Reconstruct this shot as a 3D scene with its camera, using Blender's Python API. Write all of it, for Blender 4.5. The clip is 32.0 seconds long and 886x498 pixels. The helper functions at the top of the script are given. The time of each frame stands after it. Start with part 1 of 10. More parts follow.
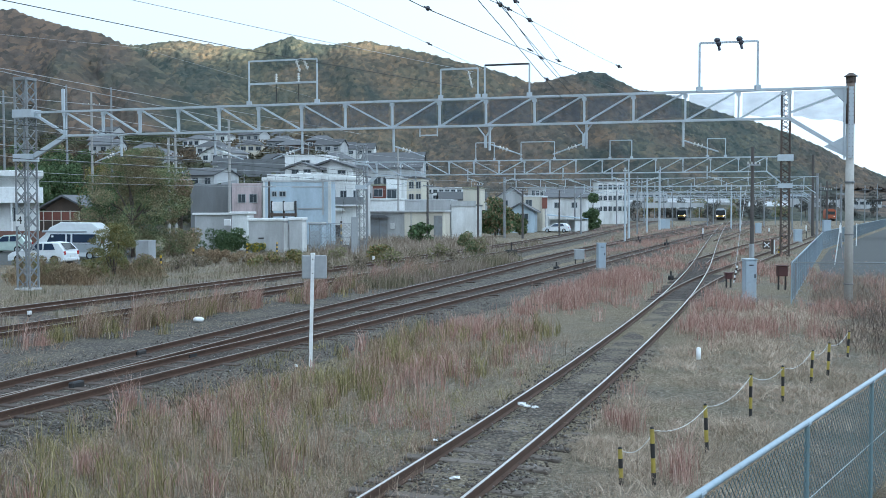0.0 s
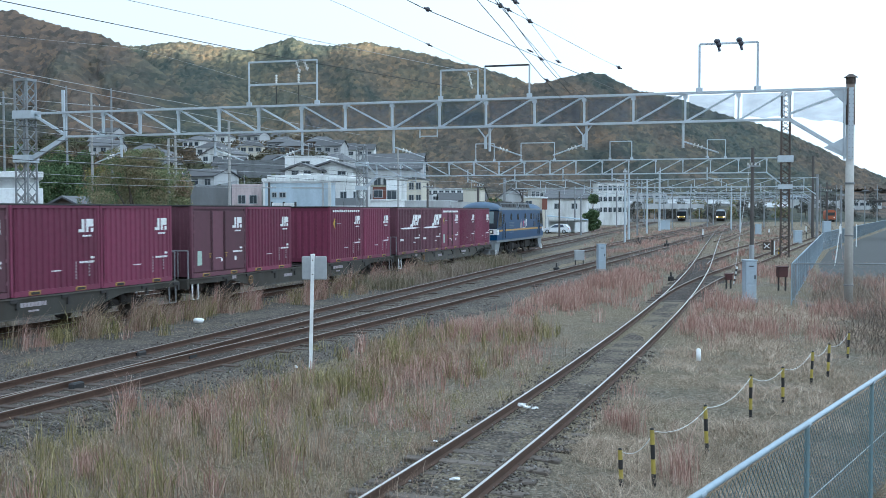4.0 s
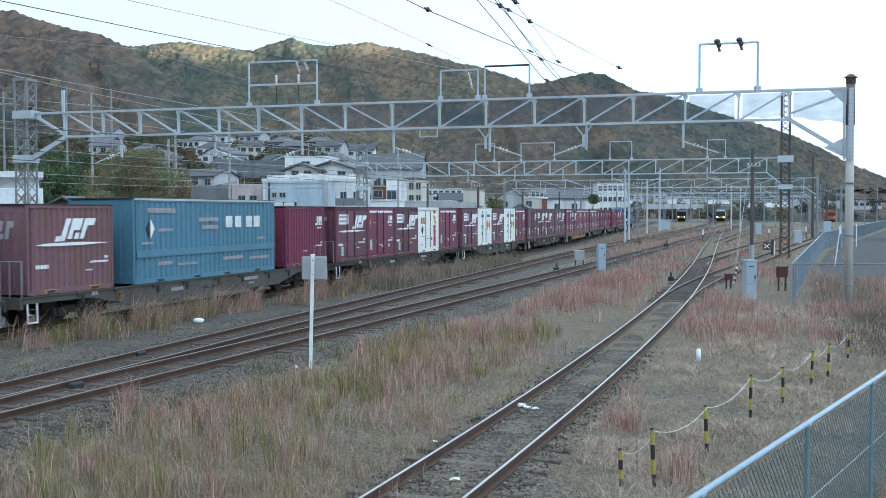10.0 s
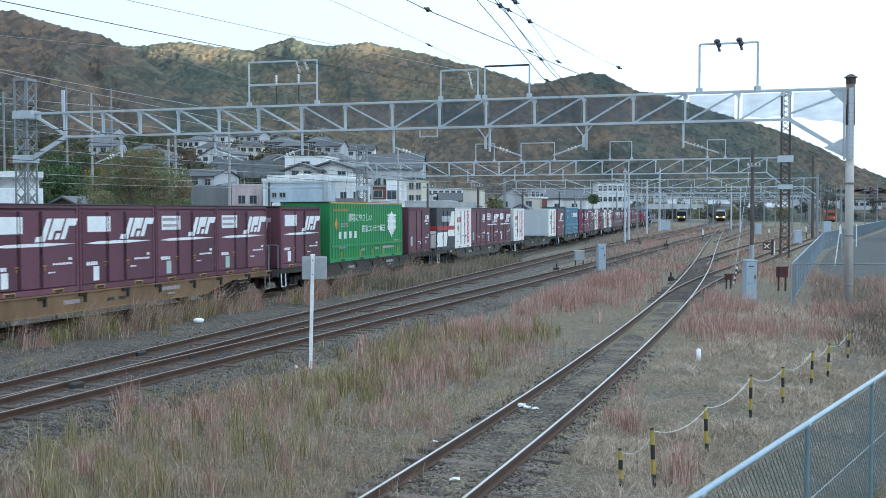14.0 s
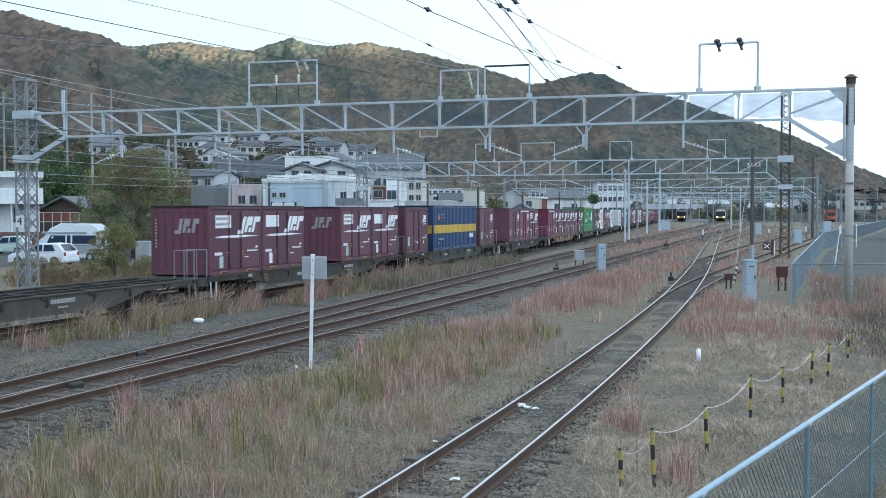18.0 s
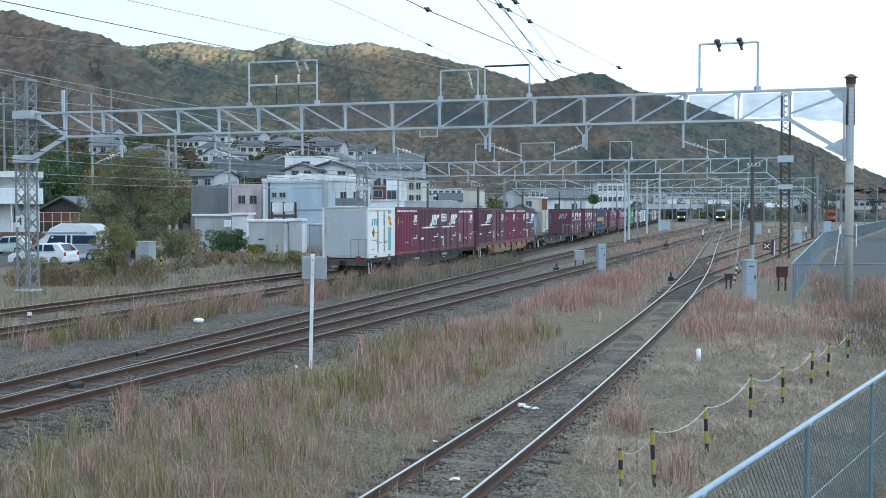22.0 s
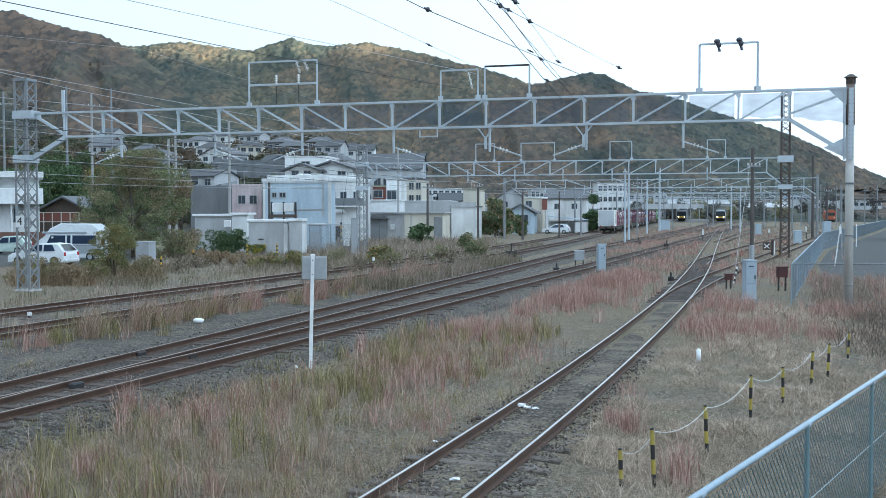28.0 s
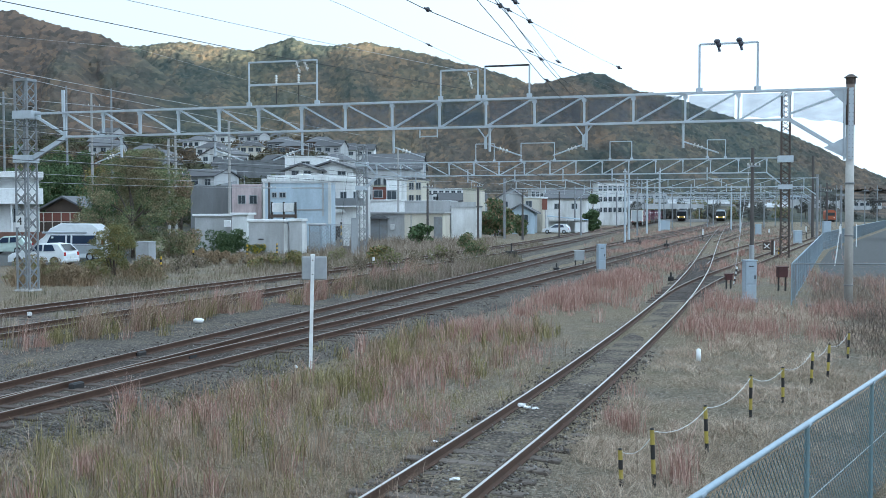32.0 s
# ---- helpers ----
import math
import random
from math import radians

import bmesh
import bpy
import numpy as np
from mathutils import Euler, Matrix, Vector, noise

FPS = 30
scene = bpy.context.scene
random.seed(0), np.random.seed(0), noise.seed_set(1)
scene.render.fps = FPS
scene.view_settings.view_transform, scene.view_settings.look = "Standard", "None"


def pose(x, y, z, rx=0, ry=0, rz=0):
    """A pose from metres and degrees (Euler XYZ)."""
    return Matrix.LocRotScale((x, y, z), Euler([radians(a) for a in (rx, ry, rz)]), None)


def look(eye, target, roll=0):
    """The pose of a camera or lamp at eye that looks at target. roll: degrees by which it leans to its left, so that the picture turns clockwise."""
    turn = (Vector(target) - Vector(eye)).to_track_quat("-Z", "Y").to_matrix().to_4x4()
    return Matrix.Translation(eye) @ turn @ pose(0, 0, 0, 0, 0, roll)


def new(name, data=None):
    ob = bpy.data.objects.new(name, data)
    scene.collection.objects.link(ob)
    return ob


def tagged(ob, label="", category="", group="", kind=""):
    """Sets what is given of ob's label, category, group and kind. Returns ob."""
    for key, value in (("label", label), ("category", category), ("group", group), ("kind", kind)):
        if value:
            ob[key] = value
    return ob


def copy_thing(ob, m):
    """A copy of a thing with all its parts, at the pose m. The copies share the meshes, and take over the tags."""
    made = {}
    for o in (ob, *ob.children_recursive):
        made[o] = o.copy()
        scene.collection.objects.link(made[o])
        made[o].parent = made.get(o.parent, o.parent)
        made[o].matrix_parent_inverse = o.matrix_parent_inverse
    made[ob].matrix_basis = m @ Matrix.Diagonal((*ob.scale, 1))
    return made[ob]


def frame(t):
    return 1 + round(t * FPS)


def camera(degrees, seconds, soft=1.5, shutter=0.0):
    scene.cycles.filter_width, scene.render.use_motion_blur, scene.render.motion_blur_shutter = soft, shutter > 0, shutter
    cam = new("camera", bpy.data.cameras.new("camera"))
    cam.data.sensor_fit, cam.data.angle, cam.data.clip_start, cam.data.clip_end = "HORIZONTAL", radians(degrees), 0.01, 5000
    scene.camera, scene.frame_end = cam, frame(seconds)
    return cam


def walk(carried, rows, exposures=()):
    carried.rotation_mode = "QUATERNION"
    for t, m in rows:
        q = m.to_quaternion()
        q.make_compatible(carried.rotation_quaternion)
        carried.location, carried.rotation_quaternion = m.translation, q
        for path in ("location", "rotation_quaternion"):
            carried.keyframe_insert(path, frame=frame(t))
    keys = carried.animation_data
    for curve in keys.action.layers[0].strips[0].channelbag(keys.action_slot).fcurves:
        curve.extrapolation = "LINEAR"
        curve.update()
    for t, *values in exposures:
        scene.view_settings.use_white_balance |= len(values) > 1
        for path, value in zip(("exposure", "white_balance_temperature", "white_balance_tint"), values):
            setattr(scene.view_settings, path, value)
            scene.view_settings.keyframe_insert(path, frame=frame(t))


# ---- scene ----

# ---- camera: fixed on a raised place beside the yard ----
EYE = Vector((0.0, 0.0, 3.525))
cam = camera(46.36, 32.0, soft=0.8, shutter=0.12)


def tilt(p):
    return look(EYE, EYE + Vector((0, math.cos(p), -math.sin(p))), -0.126)


walk(cam, [(0.0, tilt(0.0371)), (1.5, tilt(0.0367)), (3.5, tilt(0.0362)), (6.0, tilt(0.0360)), (32.0, tilt(0.0360))], [(0.0, 1.45, 5450, 2.0), (32.0, 1.45, 5450, 2.0)])

# ---- light: late afternoon, thin bright cloud, yard in open shade ----
world = bpy.data.worlds.new("sky")
scene.world = world
world.use_nodes = True
wn, wl = world.node_tree.nodes, world.node_tree.links
wn.clear()
w_out = wn.new("ShaderNodeOutputWorld")
w_bg = wn.new("ShaderNodeBackground")
w_sky = wn.new("ShaderNodeTexSky")
w_sky.sky_type, w_sky.sun_disc = "NISHITA", False
w_sky.sun_elevation, w_sky.sun_rotation = radians(5), radians(121)
w_gain = wn.new("ShaderNodeVectorMath")
w_gain.operation = "SCALE"
w_gain.inputs["Scale"].default_value = 0.16
w_co = wn.new("ShaderNodeTexCoord")
w_map = wn.new("ShaderNodeMapping")
w_map.inputs["Scale"].default_value = (1.0, 1.0, 3.2)
w_noise = wn.new("ShaderNodeTexNoise")
w_noise.inputs["Scale"].default_value = 2.6
w_noise.inputs["Detail"].default_value = 6.0
w_ramp = wn.new("ShaderNodeValToRGB")
w_ramp.color_ramp.elements[0].position, w_ramp.color_ramp.elements[1].position = 0.14, 0.34
# the cloud sheet is brighter towards the low sun, off to the right
TO_SUN = Vector((0.85, -0.52, 0.087)).normalized()
w_dot = wn.new("ShaderNodeVectorMath")
w_dot.operation = "DOT_PRODUCT"
w_dot.inputs[1].default_value = TO_SUN
w_glow = wn.new("ShaderNodeMapRange")
w_glow.interpolation_type = "SMOOTHSTEP"
w_glow.inputs["From Min"].default_value, w_glow.inputs["From Max"].default_value = -1.0, 1.0
w_glow.inputs["To Min"].default_value, w_glow.inputs["To Max"].default_value = 0.92, 1.75
w_lit = wn.new("ShaderNodeVectorMath")
w_lit.operation = "SCALE"
w_mix = wn.new("ShaderNodeMix")
w_mix.data_type = "RGBA"
w_mix.inputs["B"].default_value = (0.97, 1.05, 1.13, 1)
wl.new(w_sky.outputs["Color"], w_gain.inputs[0])
wl.new(w_co.outputs["Generated"], w_map.inputs["Vector"])
wl.new(w_map.outputs["Vector"], w_noise.inputs["Vector"])
wl.new(w_noise.outputs["Fac"], w_ramp.inputs["Fac"])
wl.new(w_ramp.outputs["Color"], w_mix.inputs["Factor"])
wl.new(w_gain.outputs["Vector"], w_mix.inputs["A"])
wl.new(w_co.outputs["Generated"], w_dot.inputs[0])
wl.new(w_dot.outputs["Value"], w_glow.inputs["Value"])
wl.new(w_mix.outputs["Result"], w_lit.inputs[0])
wl.new(w_glow.outputs["Result"], w_lit.inputs["Scale"])
wl.new(w_lit.outputs["Vector"], w_bg.inputs["Color"])
w_bg.inputs["Strength"].default_value = 0.4
wl.new(w_bg.outputs["Background"], w_out.inputs["Surface"])

sun = new("sun", bpy.data.lights.new("sun", "SUN"))
sun.data.energy, sun.data.angle, sun.data.color = 5.0, radians(0.6), (1.0, 0.84, 0.57)
# setting sun, behind the ridge added on the right, still reaches the farthest crests
sun.matrix_world = look(TO_SUN * 100, (0, 0, 0))


# ---- materials ----
def ramp_of(nt, fac, stops):
    r = nt.nodes.new("ShaderNodeValToRGB")
    while len(r.color_ramp.elements) < len(stops):
        r.color_ramp.elements.new(0.5)
    for e, (p, c) in zip(r.color_ramp.elements, stops):
        e.position, e.color = p, (*c, 1)
    nt.links.new(fac, r.inputs["Fac"])
    return r.outputs["Color"]


def noise_of(nt, scale, detail=4.0, co=None, rough=0.6, stretch=None):
    n = nt.nodes.new("ShaderNodeTexNoise")
    n.inputs["Scale"].default_value, n.inputs["Detail"].default_value, n.inputs["Roughness"].default_value = scale, detail, rough
    if co is not None:
        if stretch:
            m = nt.nodes.new("ShaderNodeMapping")
            m.inputs["Scale"].default_value = stretch
            nt.links.new(co, m.inputs["Vector"])
            co = m.outputs["Vector"]
        nt.links.new(co, n.inputs["Vector"])
    return n.outputs["Fac"]


def mix_of(nt, fac, a, b, mode="MIX"):
    m = nt.nodes.new("ShaderNodeMix")
    m.data_type, m.blend_type = "RGBA", mode
    for sock, v in (("Factor", fac), ("A", a), ("B", b)):
        if isinstance(v, (int, float)):
            m.inputs[sock].default_value = v
        elif isinstance(v, tuple):
            m.inputs[sock].default_value = (*v, 1)
        else:
            nt.links.new(v, m.inputs[sock])
    return m.outputs["Result"]


def blank(name):
    m = bpy.data.materials.new(name)
    m.use_nodes = True
    nt = m.node_tree
    return m, nt, nt.nodes["Principled BSDF"]


def paint(name, color, rough=0.6, metal=0.0, dirt=(0.10, 0.085, 0.07), worn=0.35, fine=9.0, coarse=1.2, bump=0.15, streak=False, tone=0.0, spec=0.5):
    """A weathered surface: base colour, fine grain, coarse stains of dirt, bump. tone: change of brightness from piece to piece."""
    m, nt, b = blank(name)
    co = nt.nodes.new("ShaderNodeTexCoord").outputs["Object"]
    f = noise_of(nt, fine, 5, co)
    g = noise_of(nt, coarse, 4, co, 0.65, (1, 1, 0.25) if streak else None)
    base = mix_of(nt, f, tuple(c * 0.80 for c in color), tuple(min(1, c * 1.18) for c in color))
    stain = ramp_of(nt, g, [(0.42, (0, 0, 0)), (0.72, (worn, worn, worn))])
    col = mix_of(nt, stain, base, dirt)
    if tone:
        info = nt.nodes.new("ShaderNodeObjectInfo").outputs["Random"]
        k = ramp_of(nt, info, [(0.0, (1 - tone,) * 3), (1.0, (1 + tone,) * 3)])
        col = mix_of(nt, 1.0, col, k, "MULTIPLY")
    nt.links.new(col, b.inputs["Base Color"])
    b.inputs["Roughness"].default_value, b.inputs["Metallic"].default_value = rough, metal
    b.inputs["Specular IOR Level"].default_value = spec
    if bump:
        bm = nt.nodes.new("ShaderNodeBump")
        bm.inputs["Strength"].default_value, bm.inputs["Distance"].default_value = bump, 0.02
        nt.links.new(f, bm.inputs["Height"])
        nt.links.new(bm.outputs["Normal"], b.inputs["Normal"])
    return m


def islands(name, stops, rough=0.9, patch=0.0, patch_scale=0.01, patch_stops=None):
    """Foliage or stones: each loose piece takes its own colour from the stops; patches change the mix over the land."""
    m, nt, b = blank(name)
    geo = nt.nodes.new("ShaderNodeNewGeometry")
    col = ramp_of(nt, geo.outputs["Random Per Island"], stops)
    if patch_stops:
        g = noise_of(nt, patch_scale, 4, geo.outputs["Position"])
        pc = ramp_of(nt, geo.outputs["Random Per Island"], patch_stops)
        fac = ramp_of(nt, g, [(0.44, (0, 0, 0)), (0.58, (patch,) * 3)])
        col = mix_of(nt, fac, col, pc)
    nt.links.new(col, b.inputs["Base Color"])
    b.inputs["Roughness"].default_value = rough
    b.inputs["Specular IOR Level"].default_value = 0.15
    return m


def glassy(name, color, rough=0.08):
    m, nt, b = blank(name)
    co = nt.nodes.new("ShaderNodeTexCoord").outputs["Object"]
    f = noise_of(nt, 1.3, 3, co)
    nt.links.new(mix_of(nt, f, tuple(c * 0.6 for c in color), color), b.inputs["Base Color"])
    b.inputs["Roughness"].default_value, b.inputs["Specular IOR Level"].default_value = rough, 0.5
    return m


def glow(name, color, power):
    m, _, b = blank(name)
    b.inputs["Base Color"].default_value = (*color, 1)
    b.inputs["Emission Color"].default_value, b.inputs["Emission Strength"].default_value = (*color, 1), power
    return m


# ---- mesh building ----
class MB:
    """Collects vertices and faces of one part."""

    def __init__(self):
        self.v, self.f = [], []

    def add(self, vs, fs):
        n = len(self.v)
        self.v += [tuple(p) for p in vs]
        self.f += [tuple(n + i for i in q) for q in fs]
        return self

    def box(self, c, s, rz=0.0, ry=0.0, bev=0.0):
        hx, hy, hz = s[0] / 2, s[1] / 2, s[2] / 2
        m = Matrix.Translation(c) @ Matrix.Rotation(rz, 4, "Z") @ Matrix.Rotation(ry, 4, "Y")
        if bev:
            b = min(bev, hx * 0.9, hy * 0.9, hz * 0.9)
            out = []
            ring = [(hx - b, hy), (hx, hy - b), (hx, -hy + b), (hx - b, -hy), (-hx + b, -hy), (-hx, -hy + b), (-hx, hy - b), (-hx + b, hy)]
            inner = [(x - math.copysign(b, x) * (abs(x) > hx - b / 2), y - math.copysign(b, y) * (abs(y) > hy - b / 2)) for x, y in ring]
            for z, rg in ((-hz, inner), (-hz + b, ring), (hz - b, ring), (hz, inner)):
                out += [m @ Vector((x, y, z)) for x, y in rg]
            fs = [tuple(range(8)), tuple(range(31, 23, -1))]
            for k in range(3):
                fs += [(k * 8 + i, k * 8 + 8 + i, k * 8 + 8 + (i + 1) % 8, k * 8 + (i + 1) % 8) for i in range(8)]
            return self.add(out, fs)
        vs = [m @ Vector((x, y, z)) for z in (-hz, hz) for x, y in ((-hx, -hy), (hx, -hy), (hx, hy), (-hx, hy))]
        return self.add(vs, [(3, 2, 1, 0), (4, 5, 6, 7), (0, 1, 5, 4), (1, 2, 6, 5), (2, 3, 7, 6), (3, 0, 4, 7)])

    def beam(self, p, q, w, h, up=(0, 0, 1)):
        """A bar of section w x h from p to q."""
        p, q = Vector(p), Vector(q)
        d = (q - p).normalized()
        s = d.cross(Vector(up))
        if s.length < 1e-4:
            s = d.cross(Vector((1, 0, 0)))
        s.normalize()
        u = s.cross(d)
        vs = [e + s * a * w / 2 + u * b * h / 2 for e in (p, q) for a, b in ((-1, -1), (1, -1), (1, 1), (-1, 1))]
        return self.add(vs, [(0, 1, 2, 3), (7, 6, 5, 4), (0, 4, 5, 1), (1, 5, 6, 2), (2, 6, 7, 3), (3, 7, 4, 0)])

    def rod(self, p, q, r, n=8, r2=None):
        p, q = Vector(p), Vector(q)
        d = (q - p).normalized()
        s = d.cross(Vector((0, 0, 1)))
        if s.length < 1e-4:
            s = Vector((1, 0, 0))
        s.normalize()
        u = s.cross(d)
        r2 = r if r2 is None else r2
        vs = [e + (s * math.cos(t) + u * math.sin(t)) * rr for e, rr in ((p, r), (q, r2)) for t in (2 * math.pi * i / n for i in range(n))]
        return self.add(vs, [(i, n + i, n + (i + 1) % n, (i + 1) % n) for i in range(n)] + [tuple(range(n)), tuple(range(2 * n - 1, n - 1, -1))])

    def pipe(self, pts, r, n=6):
        for a, b in zip(pts, pts[1:]):
            self.rod(a, b, r, n)
        return self

    def prism(self, poly, d, axis="y"):
        """A polygon in the xz plane (axis y), the yz plane (axis x) or the xy plane (axis z), extruded over the range d."""
        a, b = d
        put = {"y": lambda u, v, w: (u, w, v), "x": lambda u, v, w: (w, u, v), "z": lambda u, v, w: (u, v, w)}[axis]
        n = len(poly)
        vs = [put(u, v, a) for u, v in poly] + [put(u, v, b) for u, v in poly]
        return self.add(vs, [tuple(range(n - 1, -1, -1)), tuple(range(n, 2 * n))] + [(i, (i + 1) % n, n + (i + 1) % n, n + i) for i in range(n)])

    def ball(self, c, r, n=8, m=6, s=(1, 1, 1)):
        vs = [(c[0] + r * s[0] * math.sin(math.pi * j / m) * math.cos(2 * math.pi * i / n), c[1] + r * s[1] * math.sin(math.pi * j / m) * math.sin(2 * math.pi * i / n), c[2] + r * s[2] * math.cos(math.pi * j / m)) for j in range(m + 1) for i in range(n)]
        return self.add(vs, [(j * n + i, (j + 1) * n + i, (j + 1) * n + (i + 1) % n, j * n + (i + 1) % n) for j in range(m) for i in range(n)])

    def strip(self, rows):
        """A sheet through rows of equally many points."""
        n = len(rows[0])
        vs = [p for r in rows for p in r]
        return self.add(vs, [(j * n + i, j * n + i + 1, (j + 1) * n + i + 1, (j + 1) * n + i) for j in range(len(rows) - 1) for i in range(n - 1)])

    def data(self, name, material, smooth=False):
        me = bpy.data.meshes.new(name)
        me.from_pydata(self.v, [], self.f)
        me.materials.append(material)
        b = bmesh.new()
        b.from_mesh(me)
        bmesh.ops.remove_doubles(b, verts=b.verts, dist=1e-5)
        bmesh.ops.recalc_face_normals(b, faces=b.faces)
        b.to_mesh(me)
        b.free()
        if smooth:
            me.shade_smooth()
        return me


def thing(name, m=None, label="", category="", group="", kind=""):
    ob = new(name)
    ob.empty_display_size = 0.2
    if m is not None:
        ob.matrix_basis = m
    return tagged(ob, label, category, group, kind)


def part(name, mb, material, parent, label="", smooth=False, kind=""):
    ob = new(name, mb if isinstance(mb, bpy.types.Mesh) else mb.data(name, material, smooth))
    ob.parent = parent
    return tagged(ob, label, kind=kind)


def solo(name, mb, material, label="", category="", group="", kind="", smooth=False, m=None):
    ob = new(name, mb if isinstance(mb, bpy.types.Mesh) else mb.data(name, material, smooth))
    if m is not None:
        ob.matrix_basis = m
    return tagged(ob, label, category, group, kind)


def raw_mesh(name, verts, faces, material, smooth=False):
    """A large mesh from arrays; faces all have the same number of corners."""
    me = bpy.data.meshes.new(name)
    verts, faces = np.asarray(verts, np.float32), np.asarray(faces, np.int32)
    k = faces.shape[1]
    me.vertices.add(len(verts))
    me.vertices.foreach_set("co", verts.ravel())
    me.loops.add(faces.size)
    me.loops.foreach_set("vertex_index", faces.ravel())
    me.polygons.add(len(faces))
    me.polygons.foreach_set("loop_start", np.arange(0, faces.size, k, dtype=np.int32))
    me.materials.append(material)
    me.update(calc_edges=True)
    me.validate()
    if smooth:
        me.shade_smooth()
    return me


def text_mesh(words, size, material, name="lettering"):
    cu = bpy.data.curves.new(name, "FONT")
    cu.body, cu.size, cu.align_x, cu.align_y, cu.extrude = words, size, "CENTER", "CENTER", 0.002
    ob = bpy.data.objects.new(name, cu)
    scene.collection.objects.link(ob)
    me = bpy.data.meshes.new_from_object(ob.evaluated_get(bpy.context.evaluated_depsgraph_get()))
    bpy.data.objects.remove(ob)
    me.materials.clear()
    me.materials.append(material)
    return me


# ---- where the tracks run ----
def arc_a(s):
    """The camera-side face of the freight train, s metres along its track: place and heading."""
    th, k, s1 = 0.3365, 0.0009, 100.0
    a = min(max(s, -14.0), s1)
    al = th - k * a / 2
    x, y = -10.667 + a * math.sin(al), 29.584 + a * math.cos(al)
    h = th - k * a
    return x + (s - a) * math.sin(h), y + (s - a) * math.cos(h), h


def offset_a(s, d):
    """A point d metres to the left of the middle of the freight track."""
    x, y, h = arc_a(s)
    return x - (1.225 + d) * math.cos(h), y + (1.225 + d) * math.sin(h), h


def line_from(x, y, legs, step=2.0):
    """Points of a track that starts at x, y and follows legs of (length, heading at its end), starting with (0, heading)."""
    h = legs[0][1]
    out = [(x, y, h)]
    for length, h1 in legs[1:]:
        n = max(1, round(length / step))
        for i in range(n):
            a = h + (h1 - h) * (i + 0.5) / n
            x, y = x + length / n * math.sin(a), y + length / n * math.cos(a)
            out.append((x, y, h + (h1 - h) * (i + 1) / n))
        h = h1
    return out


TRACK_A = [offset_a(s, 0.0) for s in np.arange(-40, 420, 4.0)]
TRACK_Z = [offset_a(s, 4.15) for s in np.arange(-40, 420, 4.0)]
TRACK_L = line_from(-10.25, 11.6, [(0, 0.27), (30, 0.283), (35, 0.285), (40, 0.32), (300, 0.262)])
TRACK_R = line_from(-10.82, 9.0, [(0, 0.36), (30, 0.348), (40, 0.335), (330, 0.300)])
TRACK_N = line_from(-3.68, 3.6, [(0, 0.40), (9, 0.355), (11, 0.325), (14, 0.306), (10, 0.288), (26, 0.268), (320, 0.286)])
TRACK_P = line_from(8.86, 39.4, [(0, 0.30), (7, 0.36), (12, 0.405), (60, 0.41), (200, 0.30)])
TRACK_Q = line_from(15.85, 64.4, [(0, 0.268), (9, 0.38), (70, 0.42), (180, 0.30)])


# ---- the surfaces of the place ----
M_RAIL_SIDE = paint("rail_rust", (0.088, 0.050, 0.034), 0.9, 0.1, (0.040, 0.026, 0.020), 0.5, 14, 2)
M_RAIL_TOP = paint("rail_running_face", (0.56, 0.56, 0.56), 0.30, 0.9, (0.24, 0.19, 0.16), 0.4, 20, 0.4, 0.02)
M_RAIL_MID = paint("rail_half_worn_face", (0.42, 0.40, 0.38), 0.36, 0.8, (0.14, 0.10, 0.08), 0.8, 20, 0.25, 0.02)
M_RAIL_DULL = paint("rail_dull_face", (0.27, 0.23, 0.20), 0.42, 0.65, (0.14, 0.09, 0.07), 0.5, 20, 0.6, 0.02)
M_SLEEPER = paint("sleeper_wood", (0.120, 0.100, 0.084), 0.95, 0, (0.05, 0.04, 0.033), 0.6, 22, 3, 0.6, tone=0.35)
M_CONC_SLEEPER = paint("sleeper_brown", (0.072, 0.054, 0.044), 0.95, 0, (0.08, 0.058, 0.046), 0.6, 22, 3, 0.4, tone=0.2)
M_STEEL = paint("galvanised_steel", (0.50, 0.55, 0.60), 0.55, 0.15, (0.30, 0.30, 0.31), 0.35, 12, 1.5, 0.08)
M_STEEL_DULL = paint("dull_grey_steel", (0.27, 0.29, 0.31), 0.7, 0.2, (0.17, 0.12, 0.09), 0.5, 12, 1.0, 0.1)
M_RUSTY = paint("rusted_lattice_steel", (0.105, 0.085, 0.075), 0.85, 0.2, (0.09, 0.05, 0.035), 0.6, 14, 1.2, 0.2)
M_CONCRETE = paint("weathered_concrete", (0.37, 0.365, 0.355), 0.95, 0, (0.19, 0.18, 0.17), 0.5, 16, 1.6, 0.3, streak=True)
M_DARK = paint("dark_steel", (0.035, 0.035, 0.037), 0.7, 0.3, (0.07, 0.055, 0.045), 0.6, 10, 2, 0.2)
M_WHITE = paint("white_paint", (0.80, 0.81, 0.82), 0.55, 0, (0.42, 0.40, 0.36), 0.3, 12, 2.2, 0.06)
M_WIRE = paint("wire_copper_black", (0.05, 0.05, 0.05), 0.6, 0.5, (0.03, 0.03, 0.03), 0.3, 8, 1, 0)
M_WIRE_PALE = paint("aluminium_wire", (0.40, 0.40, 0.41), 0.5, 0.5, (0.2, 0.2, 0.2), 0.3, 8, 1, 0)
M_PORCELAIN = paint("porcelain", (0.72, 0.72, 0.70), 0.25, 0, (0.4, 0.38, 0.35), 0.3, 10, 3, 0)
M_PORCELAIN_DARK = paint("brown_porcelain", (0.055, 0.055, 0.075), 0.35, 0, (0.03, 0.03, 0.03), 0.3, 10, 3, 0)


